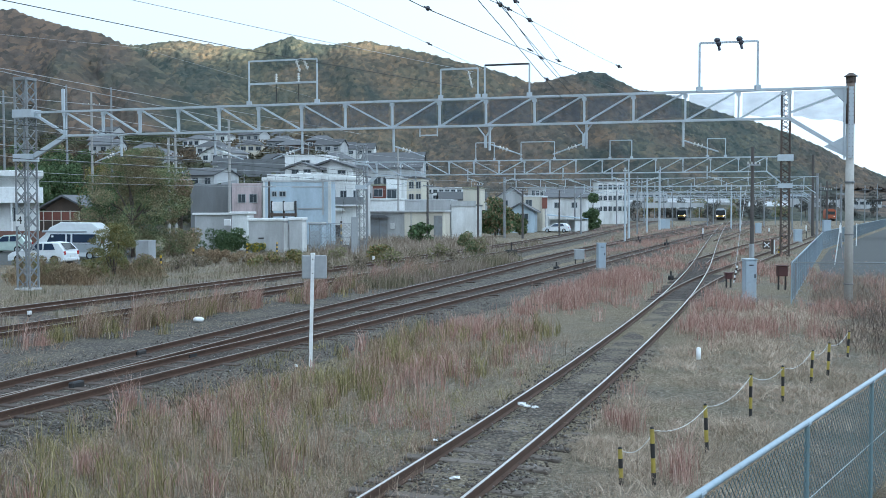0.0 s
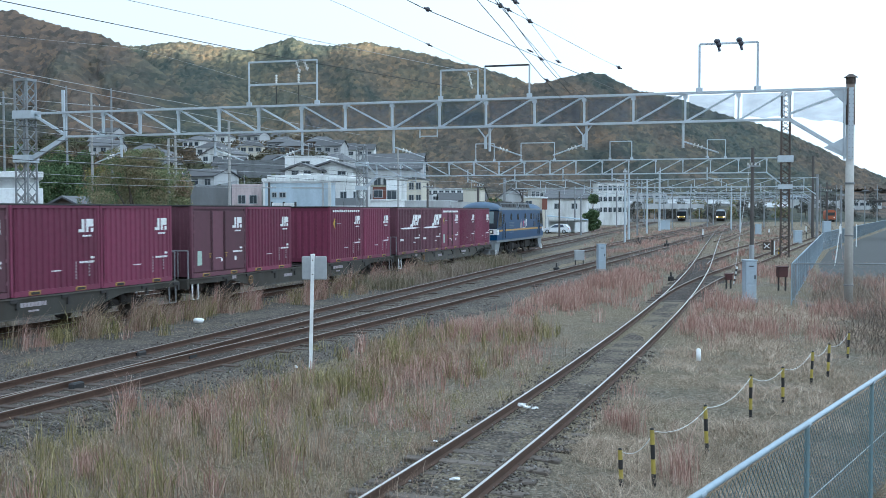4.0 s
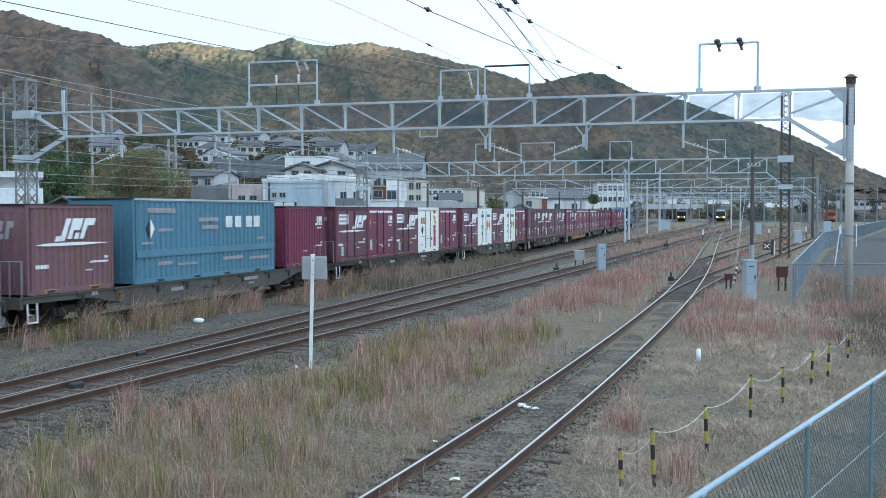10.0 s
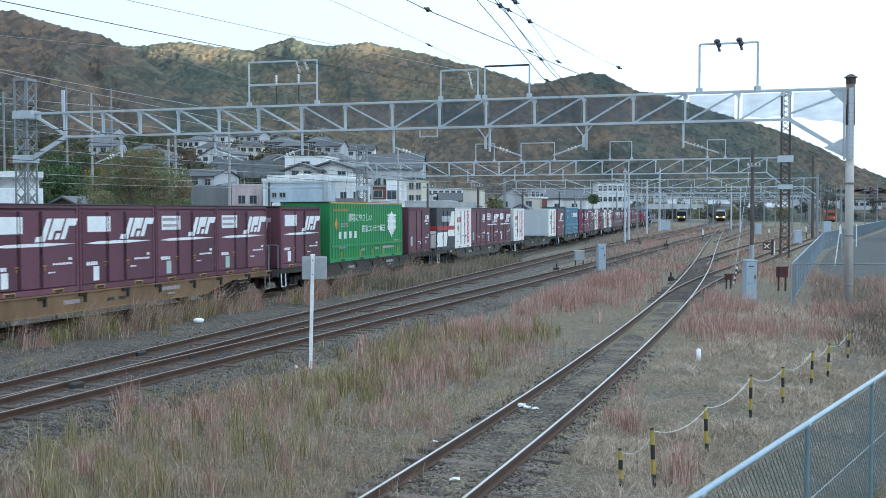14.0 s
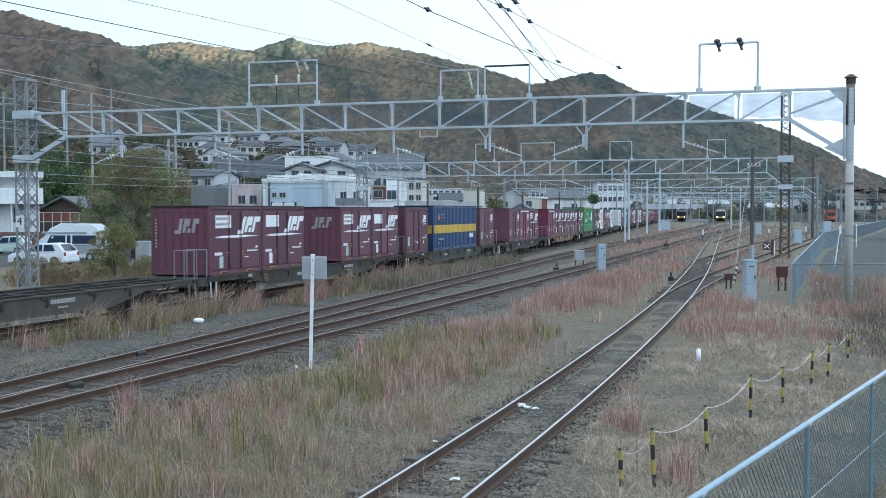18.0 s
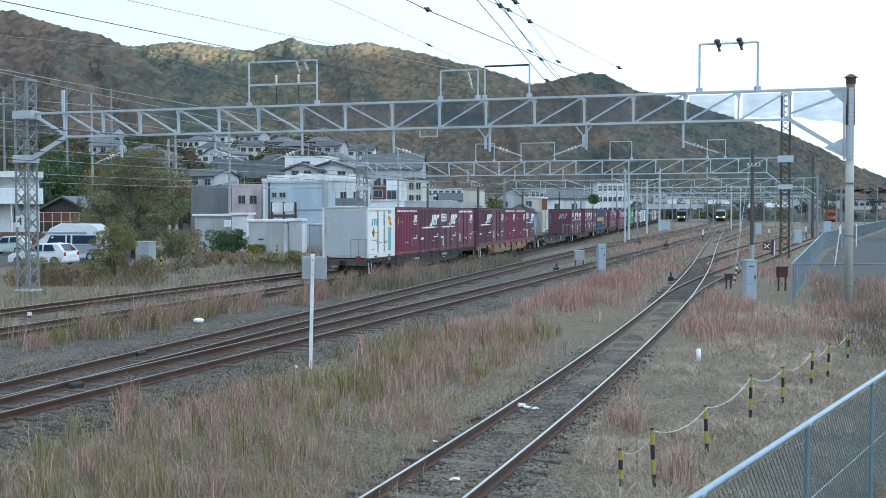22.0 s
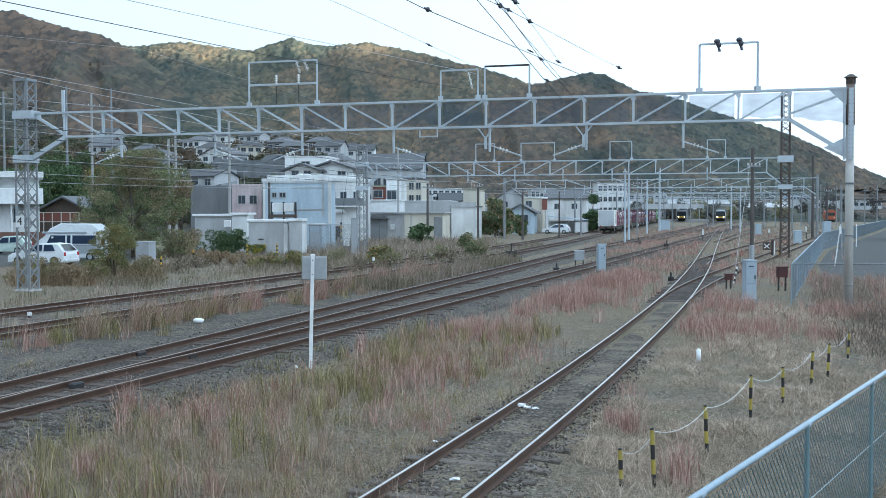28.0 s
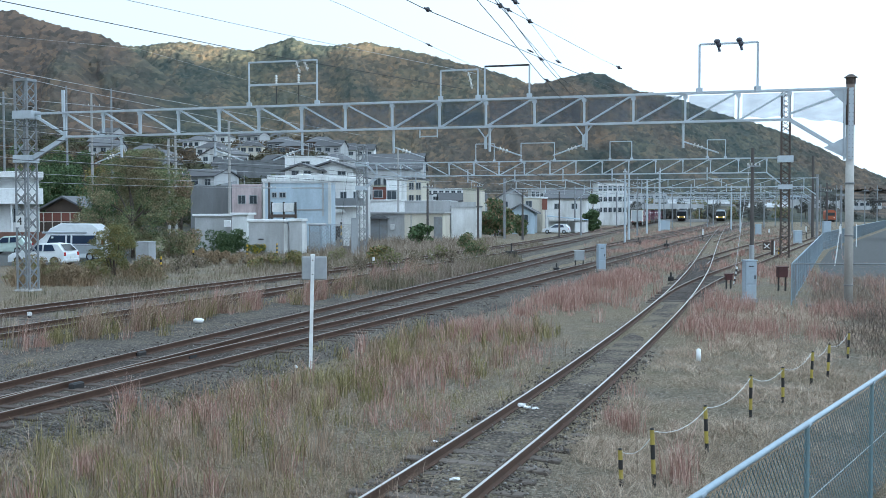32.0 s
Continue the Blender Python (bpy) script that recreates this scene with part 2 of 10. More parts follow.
def ground_material():
    m, nt, b = blank("dry_grass_soil")
    pos = nt.nodes.new("ShaderNodeNewGeometry").outputs["Position"]
    big = noise_of(nt, 0.22, 5, pos)
    mid = noise_of(nt, 1.6, 6, pos, 0.7)
    fine = noise_of(nt, 22, 6, pos, 0.75)
    grains = nt.nodes.new("ShaderNodeTexVoronoi")
    grains.inputs["Scale"].default_value = 19
    nt.links.new(pos, grains.inputs["Vector"])
    straw = ramp_of(nt, fine, [(0.34, (0.050, 0.040, 0.029)), (0.5, (0.190, 0.158, 0.114)), (0.64, (0.42, 0.36, 0.265))])
    soil = ramp_of(nt, fine, [(0.34, (0.045, 0.036, 0.027)), (0.5, (0.145, 0.118, 0.086)), (0.66, (0.34, 0.29, 0.215))])
    stones = ramp_of(nt, grains.outputs["Color"], [(0.05, (0.061, 0.052, 0.041)), (0.55, (0.178, 0.158, 0.128)), (1.0, (0.377, 0.345, 0.288))])
    green = ramp_of(nt, fine, [(0.3, (0.056, 0.060, 0.025)), (0.7, (0.173, 0.165, 0.077))])
    c = mix_of(nt, ramp_of(nt, mid, [(0.47, (0, 0, 0)), (0.68, (1, 1, 1))]), straw, soil)
    c = mix_of(nt, ramp_of(nt, big, [(0.45, (0, 0, 0)), (0.60, (0.8, 0.8, 0.8))]), c, stones)
    c = mix_of(nt, ramp_of(nt, noise_of(nt, 0.5, 4, pos), [(0.52, (0, 0, 0)), (0.70, (0.25, 0.25, 0.25))]), c, green)
    nt.links.new(c, b.inputs["Base Color"])
    b.inputs["Roughness"].default_value = 1.0
    b.inputs["Specular IOR Level"].default_value = 0.1
    bp = nt.nodes.new("ShaderNodeBump")
    bp.inputs["Strength"].default_value, bp.inputs["Distance"].default_value = 0.9, 0.06
    nt.links.new(fine, bp.inputs["Height"])
    nt.links.new(bp.outputs["Normal"], b.inputs["Normal"])
    return m


def ballast_material(name, tint, moss):
    m, nt, b = blank(name)
    pos = nt.nodes.new("ShaderNodeNewGeometry").outputs["Position"]
    vo = nt.nodes.new("ShaderNodeTexVoronoi")
    vo.inputs["Scale"].default_value = 17
    nt.links.new(pos, vo.inputs["Vector"])
    c = ramp_of(nt, vo.outputs["Color"], [(0.1, tuple(t * 0.30 for t in tint)), (0.5, tint), (0.9, tuple(t * 1.75 for t in tint))])
    # shade between the stones put into the colour, darkest at the cell edges
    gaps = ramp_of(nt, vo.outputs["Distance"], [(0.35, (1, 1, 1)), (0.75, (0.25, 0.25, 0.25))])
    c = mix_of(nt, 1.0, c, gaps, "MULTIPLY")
    n = noise_of(nt, 0.7, 5, pos)
    c = mix_of(nt, ramp_of(nt, n, [(0.45, (0, 0, 0)), (0.62, (moss,) * 3)]), c, ramp_of(nt, noise_of(nt, 25, 5, pos), [(0.3, (0.08, 0.065, 0.045)), (0.7, (0.27, 0.225, 0.16))]))
    nt.links.new(c, b.inputs["Base Color"])
    b.inputs["Roughness"].default_value = 0.95
    bp = nt.nodes.new("ShaderNodeBump")
    bp.inputs["Strength"].default_value, bp.inputs["Distance"].default_value = 1.0, 0.04
    bp.invert = True
    nt.links.new(vo.outputs["Distance"], bp.inputs["Height"])
    nt.links.new(bp.outputs["Normal"], b.inputs["Normal"])
    return m


M_GROUND = ground_material()
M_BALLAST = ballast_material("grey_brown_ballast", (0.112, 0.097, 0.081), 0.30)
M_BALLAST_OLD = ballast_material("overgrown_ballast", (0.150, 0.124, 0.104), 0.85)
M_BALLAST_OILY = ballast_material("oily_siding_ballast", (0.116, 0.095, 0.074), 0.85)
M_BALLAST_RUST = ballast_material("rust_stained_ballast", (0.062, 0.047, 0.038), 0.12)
M_ASPHALT = paint("old_asphalt", (0.058, 0.060, 0.058), 0.95, 0, (0.05, 0.05, 0.05), 0.4, 40, 0.4, 0.3)

# ---- ground to the horizon ----
_g = MB()
_xs = [-2500, -900, -400, -160, -90, -60, -40, -30] + list(np.arange(-24, 25, 2.0)) + [30, 40, 60, 90, 160, 400, 900, 2500]
_ys = [-3000, -1000, -400, -120, -40, -12] + list(np.arange(0, 72, 2.0)) + [76, 84, 96, 120, 160, 240, 400, 800, 1500, 3200]


def swell(x, y):
    """Gentle unevenness of the yard."""
    near = max(0.0, 1 - max(abs(x) - 20, abs(y - 34) - 34, 0) / 12)
    return near * 0.07 * noise.noise(Vector((x * 0.23, y * 0.23, 1.7)))


_g.strip([[(x, y, swell(x, y)) for x in _xs] for y in _ys])
solo("ground", _g, M_GROUND, "dry autumn grass, soil and old gravel of a railway yard", "ground", kind="structure", smooth=True)


# ---- tracks ----
def side(p, d):
    x, y, h = p
    return x - d * math.cos(h), y + d * math.sin(h)


def near(pts, y0, y1):
    return [p for p in pts if y0 <= p[1] <= y1]


def bed(name, pts, half, top, material, label):
    rows = []
    for p in pts:
        r = []
        for d, z in ((-half - 0.75, -0.03), (-half, top - 0.02), (-half * 0.5, top), (0, top), (half * 0.5, top), (half, top - 0.02), (half + 0.75, -0.03)):
            x, y = side(p, d + 0.12 * noise.noise(Vector((p[0], p[1], d))))
            r.append((x, y, z + 0.025 * noise.noise(Vector((x * 1.3, y * 1.3, 0)))))
        rows.append(r)
    return solo(name, MB().strip(rows), material, label, "ballast", kind="structure", smooth=True)


def rail_parts(parent, pts, d, z, name="rail", bright=True):
    """One rail: rusty web and foot, with a worn running face on top."""
    web, face = MB(), MB()
    prof = [(-0.062, z - 0.15), (-0.062, z - 0.135), (-0.012, z - 0.115), (-0.010, z - 0.05), (-0.034, z - 0.040), (-0.034, z - 0.004), (0.034, z - 0.004), (0.034, z - 0.040), (0.010, z - 0.05), (0.012, z - 0.115), (0.062, z - 0.135), (0.062, z - 0.15)]
    web.strip([[(*side(p, d + a), b) for a, b in prof] for p in pts])
    face.strip([[(*side(p, d + a), z + 0.002 - b) for a, b in ((-0.021, 0.006), (-0.015, 0.002), (0.0, 0.0), (0.015, 0.002), (0.021, 0.006))] for p in pts])
    ob = part(name, web, M_RAIL_SIDE, parent)
    part("running_face", face, (M_RAIL_TOP if z < 0.22 else M_RAIL_MID) if bright else M_RAIL_DULL, ob, "worn bright running face" if bright else "rust-filmed running face")
    return ob


def sleepers(parent, pts, z, material, pitch=0.62, length=2.1, limit=170, seed=3):
    """Sleepers as separate boards on shared meshes."""
    rnd = random.Random(seed)
    kinds = []
    for _ in range(4):
        w = rnd.uniform(0.19, 0.23)
        mb = MB().box((0, 0, 0), (length * rnd.uniform(0.97, 1.03), w, 0.13), bev=0.015)
        kinds.append(mb.data("sleeper", material))
    dist, n = 0.0, 0
    for a, b in zip(pts, pts[1:]):
        seg = math.hypot(b[0] - a[0], b[1] - a[1])
        while dist < seg:
            t = dist / seg
            ob = new("sleeper", kinds[n % 4])
            ob.parent = parent
            ob.matrix_basis = pose(a[0] + (b[0] - a[0]) * t, a[1] + (b[1] - a[1]) * t, z + rnd.uniform(-0.04, 0.015), rnd.uniform(-1, 1), rnd.uniform(-0.8, 0.8), -math.degrees(a[2]) + rnd.uniform(-3, 3))
            n += 1
            dist += pitch
            if n >= limit:
                return
        dist -= seg


def track(name, pts, z, gauge, label, bed_half, bed_top, bed_mat, sleeper_mat, sl_to, bright=(-1, 1)):
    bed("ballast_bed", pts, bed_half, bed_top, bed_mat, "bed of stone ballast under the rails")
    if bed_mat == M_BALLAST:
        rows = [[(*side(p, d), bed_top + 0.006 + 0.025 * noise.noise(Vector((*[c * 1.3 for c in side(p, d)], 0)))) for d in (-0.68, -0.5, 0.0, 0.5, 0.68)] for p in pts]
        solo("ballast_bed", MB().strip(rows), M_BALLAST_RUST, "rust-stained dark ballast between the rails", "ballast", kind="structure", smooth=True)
    t = thing(name, None, label, "railway track")
    for s in (-1, 1):
        rail_parts(t, pts, s * gauge, z, "rail", s in bright)
    for y0, y1 in sl_to:
        sleepers(t, near(pts, y0, y1), bed_top - (0.045 if bed_mat != M_GROUND else 0.056), sleeper_mat)
    return t


G = 0.566
track("railway_track", TRACK_A, 0.25, G, "rusty main-line railway track on ballast among weeds", 1.4, 0.09, M_BALLAST, M_SLEEPER, ((20, 100),), (1,))
track("railway_track", TRACK_Z, 0.25, G, "rusty side track among brown weeds", 1.3, 0.08, M_BALLAST_OLD, M_SLEEPER, ((22, 66),))
track("railway_track", TRACK_L, 0.25, G, "main-line track with rust-filmed rails, part of a turnout", 1.4, 0.10, M_BALLAST, M_CONC_SLEEPER, ((12, 90),), ())
track("railway_track", TRACK_R, 0.25, G, "diverging track of a turnout, rusty rails", 1.4, 0.094, M_BALLAST, M_CONC_SLEEPER, ((12, 90),), ())
track("railway_track", TRACK_N, 0.20, G, "old siding with bright rail heads and decayed wooden sleepers", 0.72, 0.05, M_GROUND, M_SLEEPER, ((6, 18.5), (39, 54)))
track("railway_track", TRACK_P, 0.198, G, "diverging siding of a turnout in dry grass", 1.0, 0.02, M_GROUND, M_SLEEPER, ((38, 54),), ())
track("railway_track", TRACK_Q, 0.196, G, "second diverging siding in dry grass", 1.0, 0.02, M_GROUND, M_SLEEPER, ((63, 74),), ())
for _d in (9.0, 13.2, 17.4, 24.0, 28.2):
    _pts = [(x + (_d + 6) * math.cos(h), y - (_d + 6) * math.sin(h) + 60, h) for x, y, h in TRACK_R if y > 60]
    _t = thing("railway_track", None, "distant yard track with dull rails", "railway track", "far yard tracks")
    for _s in (-1, 1):
        rail_parts(_t, _pts, _s * G, 0.2, "rail", False)

# grimy ballast between the rails of the siding and under its turnouts
for _pts, _y0, _y1, _w in ((TRACK_N, 4, 41, 0.5), (TRACK_N, 41, 66, 0.95), (TRACK_P, 39, 56, 0.8), (TRACK_Q, 64, 80, 0.8)):
    _rows = [[(*side(p, d), 0.062 + 0.02 * noise.noise(Vector((p[1] * 1.3, d * 2, _w))) - 0.05 * (abs(d) / _w) ** 4) for d in np.linspace(-_w, _w, 7)] for p in near(_pts, _y0, _y1)]
    solo("ballast_bed", MB().strip(_rows), M_BALLAST_RUST if _y0 != 4 else M_BALLAST_OILY, "grimy sunken ballast of the siding", "ballast", kind="structure", smooth=True)

# dark gravel between the freight track and the turnout
_ay, _ax = [p[1] for p in TRACK_A], [p[0] for p in TRACK_A]
_ly, _lx = [p[1] for p in TRACK_L], [p[0] for p in TRACK_L]
_rows = []
for _y in np.arange(14, 62, 1.5):
    _a, _b = float(np.interp(_y, _ay, _ax)) + 1.3, float(np.interp(_y, _ly, _lx)) - 1.3
    _rows.append([(_a + (_b - _a) * i / 6, _y, swell(_a + (_b - _a) * i / 6, _y) + 0.028 + 0.03 * noise.noise(Vector((_y * 0.9, i * 1.7, 4.0)))) for i in range(7)])
solo("gravel", MB().strip(_rows), M_BALLAST, "dark grey gravel between the tracks", "gravel", kind="structure", smooth=True)


# ---- wooded hills behind the town ----
def woods_material(name, main, other, crowns=True):
    """Autumn woodland: zones of two tints over the slopes, finer mottling, and each crown a little different."""
    m, nt, b = blank(name)
    geo = nt.nodes.new("ShaderNodeNewGeometry")
    pos = geo.outputs["Position"]
    # the crowns are as tall as they are wide, on ground that rises gently
    squeeze = nt.nodes.new("ShaderNodeMapping")
    squeeze.inputs["Scale"].default_value = (1.0, 0.28, 1.15)
    nt.links.new(pos, squeeze.inputs["Vector"])
    pos = squeeze.outputs["Vector"]
    zone = noise_of(nt, 0.0085, 5, pos, 0.6)
    c = mix_of(nt, ramp_of(nt, zone, [(0.46, (0, 0, 0)), (0.55, (1, 1, 1))]), main, other)
    third = ramp_of(nt, noise_of(nt, 0.016, 4, pos, 0.6), [(0.52, (0, 0, 0)), (0.62, (0.85, 0.85, 0.85))])
    c = mix_of(nt, third, c, (0.064, 0.080, 0.076))
    mot = ramp_of(nt, noise_of(nt, 0.045, 5, pos, 0.7), [(0.3, (0.74, 0.80, 0.84)), (0.7, (1.30, 1.18, 1.06))])
    c = mix_of(nt, 1.0, c, mot, "MULTIPLY")
    k = geo.outputs["Random Per Island"] if crowns else noise_of(nt, 0.22, 4, pos, 0.75)
    c = mix_of(nt, 1.0, c, ramp_of(nt, k, [(0.2, (0.76, 0.80, 0.82)), (0.5, (1.0, 1.0, 1.0)), (0.8, (1.30, 1.20, 1.10))]), "MULTIPLY")
    if not crowns:
        # one tint a crown, and twiggy relief
        vo = nt.nodes.new("ShaderNodeTexVoronoi")
        vo.inputs["Scale"].default_value = 0.30
        nt.links.new(pos, vo.inputs["Vector"])
        c = mix_of(nt, 1.0, c, ramp_of(nt, vo.outputs["Color"], [(0.1, (0.66, 0.72, 0.74)), (0.5, (1.0, 1.0, 1.0)), (0.9, (1.45, 1.28, 1.12))]), "MULTIPLY")
        bp = nt.nodes.new("ShaderNodeBump")
        bp.inputs["Strength"].default_value, bp.inputs["Distance"].default_value = 1.0, 1.6
        nt.links.new(noise_of(nt, 0.55, 5, pos, 0.75), bp.inputs["Height"])
        nt.links.new(bp.outputs["Normal"], b.inputs["Normal"])
    nt.links.new(c, b.inputs["Base Color"])
    b.inputs["Roughness"].default_value = 1.0
    b.inputs["Specular IOR Level"].default_value = 0.1
    return m


M_HILL = woods_material("slope_floor", (0.105, 0.104, 0.084), (0.125, 0.106, 0.086), False)
M_WOODS = woods_material("autumn_woods", (0.074, 0.092, 0.058), (0.120, 0.098, 0.074))


def ridge(bs, es):
    """Crest elevation (tangent) against bearing (tangent), as seen from the yard."""
    return lambda b: float(np.interp(b, bs, es))


# crest elevation against bearing for the three spurs; tints include some greyish distance haze
SPURS = [
    ((0.112, 0.116, 0.096), (0.146, 0.126, 0.100), 900.0, 420.0, ridge([-0.7013, -0.5374, -0.4282, -0.4102, -0.3954, -0.3681, -0.3299, -0.3108, -0.2944, -0.2698, -0.2534, -0.2316, -0.1988, -0.1824, -0.1660, -0.1442, -0.1305, -0.1114, -0.0896, -0.0732, -0.0459, -0.0131, 0.0087, 0.0360, 0.0634, 0.0852, 0.1180, 0.1726, 0.2272, 0.2818], [0.1994, 0.2021, 0.1721, 0.1721, 0.1666, 0.1612, 0.1584, 0.1590, 0.1584, 0.1612, 0.1634, 0.1601, 0.1557, 0.1546, 0.1601, 0.1661, 0.1612, 0.1579, 0.1601, 0.1617, 0.1568, 0.1497, 0.1437, 0.1377, 0.1295, 0.1218, 0.1093, 0.0847, 0.0410, -0.0027])),
    ((0.134, 0.112, 0.098), (0.102, 0.108, 0.092), 560.0, 260.0, ridge([-0.8105, -0.5920, -0.4828, -0.4282, -0.4102, -0.3954, -0.3681, -0.3299, -0.3108, -0.2944, -0.2643, -0.2425, -0.2097, -0.1715, -0.1223], [0.2376, 0.2158, 0.1994, 0.1912, 0.1923, 0.1857, 0.1776, 0.1694, 0.1612, 0.1513, 0.1284, 0.1093, 0.0874, 0.0683, 0.0246])),
    ((0.090, 0.103, 0.094), (0.128, 0.112, 0.097), 700.0, 300.0, ridge([-0.1223, -0.0732, -0.0350, 0.0087, 0.0470, 0.0743, 0.0879, 0.1016, 0.1180, 0.1398, 0.1562, 0.1726, 0.1835, 0.2272, 0.2600, 0.2927, 0.3364, 0.3637, 0.3910, 0.4282, 0.5276, 0.7187], [0.0137, 0.0410, 0.0618, 0.0847, 0.1066, 0.1191, 0.1224, 0.1246, 0.1289, 0.1333, 0.1317, 0.1229, 0.1169, 0.1082, 0.0956, 0.0869, 0.0732, 0.0607, 0.0465, 0.0312, 0.0126, 0.0050])),
]


def build_hills():
    for main, other, dist, depth, crest in SPURS:
        lift, crown, cell = (9.0, 0.9, 0.22) if dist > 800 else (7.0, 0.62, 0.30)

        def slope(v, a):
            e = max(0.0, crest(v) - 0.006)
            # gullies and spurs that run slantwise down the slope
            fold = abs(noise.noise(Vector((v * 13 + a * 1.1, a * 0.9, dist)))) + 0.45 * abs(noise.noise(Vector((v * 33 - a * 1.6, a * 1.7, dist + 7))))
            rise = a ** 1.15 * (1 - 0.62 * (0.55 - min(0.55, fold)) * math.sin(math.pi * min(1.0, a * 1.02)) ** 0.8)
            return e * dist * rise - 1.5 + lift * a * (e > 0)

        bs = np.linspace(-0.80, 0.80, 160)
        rows = []
        for i in range(31):
            a = i / 30.0
            d = dist - depth * (1 - a)
            rows.append([(v * d, d, slope(v, a)) for v in bs])
        back = [(x, y + 260, -2.0) for x, y, z in rows[-1]]
        rows.append(back)
        solo("hill", MB().strip(rows), woods_material("hill_floor", main, other, False), "steep hill slope under autumn woodland", "hill", kind="structure", smooth=True)
        # the canopy: a fine sheet of domed crowns
        nb, na = 760, 150
        grid = np.empty((na, nb, 3))
        keep = np.empty((na, nb), bool)
        for i, a in enumerate(np.linspace(0.0, 1.0, na) ** 0.85):
            d = dist - depth * (1 - a)
            for j, v in enumerate(np.linspace(-0.47, 0.47, nb)):
                x, e = v * d, crest(v)
                z = slope(v, a)
                near_d = noise.voronoi(Vector((x * cell, z * cell * 1.2 + d * cell * 0.25, dist)))[0][0]
                z += 6.5 * crown * (0.35 - near_d ** 1.5) * (0.35 if a > 0.96 else 1.0) + 2.4 * a + 1.0 * crown * noise.noise(Vector((x * 0.6, d * 0.2, z * 0.7)))
                grid[i, j] = x, d, z
                keep[i, j] = e > 0.002 and z > (14 if dist < 600 else -4.0)
        ids = np.arange(na * nb).reshape(na, nb)
        quads = np.stack([ids[:-1, :-1], ids[:-1, 1:], ids[1:, 1:], ids[1:, :-1]], 2)[keep[:-1, :-1] & keep[1:, 1:]]
        me = raw_mesh("woodland", grid.reshape(-1, 3), quads, woods_material("autumn_crowns", main, other, False), True)
        tagged(new("woodland", me), "autumn woodland of green, olive and rust-brown crowns", "woods", kind="stuff")


build_hills()

# unseen ridge added on the right, outside the view, to shade the yard
_sx, _sy = TO_SUN.x / math.hypot(TO_SUN.x, TO_SUN.y), TO_SUN.y / math.hypot(TO_SUN.x, TO_SUN.y)
_rows = []
for _d, _h in ((1050, -2.0), (1130, 130.0), (1200, 1.0), (1275, 140.0), (1400, -2.0)):
    _rows.append([(_sx * _d - _sy * _e, _sy * _d + _sx * _e, (289.0 if _h == 1.0 else _h) + (8 * noise.noise(Vector((_e * 0.006, _d * 0.01, 3.0))) if _h > 0 else 0)) for _e in np.arange(-1500, 1501, 60)])
solo("hill", MB().strip(_rows), M_HILL, "added unseen ridge that keeps the low sun off the yard", "hill", kind="structure", smooth=True)
# the town-side slope carried on unseen round the left, added to cut side light
_rows = []
for _k in range(25):
    _b = radians(152 + 4.2 * _k)
    _rows.append([(_r * math.cos(_b), 60 + _r * math.sin(_b), _z + (12 * noise.noise(Vector((_k * 0.6, _r * 0.02, 5.0))) if _z > 0 else 0)) for _r, _z in ((230, -2.0), (300, 60.0), (370, 125.0), (430, 150.0), (560, -2.0))])
solo("hill", MB().strip(_rows), M_HILL, "unseen slope added on the left to dim light from that side", "hill", kind="structure", smooth=True)


# ---- overhead-line portals ----
M_POLECONC = paint("lichened_concrete_pole", (0.56, 0.55, 0.53), 0.95, 0, (0.32, 0.30, 0.27), 0.6, 16, 1.1, 0.3, streak=True)
M_POLEHEAD = paint("rust_stained_concrete", (0.20, 0.155, 0.13), 0.95, 0, (0.11, 0.08, 0.065), 0.5, 14, 1.4, 0.3)
def lattice_tower(parent, x, y, z0, z1, w, rz, material, pitch=0.55, leg=0.075, name="lattice_mast"):
    """A square mast of four angle legs with crossed lacing."""
    c, s = math.cos(rz), math.sin(rz)
    P = lambda a, b, z: (x + a * c - b * s, y + a * s + b * c, z)
    h = w / 2
    legs = MB()
    for a, b in ((-h, -h), (h, -h), (h, h), (-h, h)):
        legs.beam(P(a, b, z0), P(a, b, z1), leg, leg)
    ob = part(name, legs, material, parent)
    lace = MB()
    n = max(2, round((z1 - z0) / pitch))
    for i in range(n):
        za, zb = z0 + (z1 - z0) * i / n, z0 + (z1 - z0) * (i + 1) / n
        for (a, b), (e, f) in (((-h, -h), (h, -h)), ((h, h), (-h, h)), ((h, -h), (h, h)), ((-h, h), (-h, -h))):
            lace.beam(P(a, b, za), P(e, f, zb), leg * 0.5, leg * 0.5)
            if i % 2:
                lace.beam(P(e, f, za), P(a, b, zb), leg * 0.5, leg * 0.5)
    part("lacing", lace, material, ob)
    return ob


def insulator(mb, p, q, r=0.07, n=4):
    p, q = Vector(p), Vector(q)
    mb.rod(p, q, r * 0.35, 6)
    for i in range(n):
        c = p.lerp(q, (i + 0.5) / n)
        d = (q - p).normalized() * 0.02
        mb.rod(c - d, c + d, r, 8, r * 0.7)


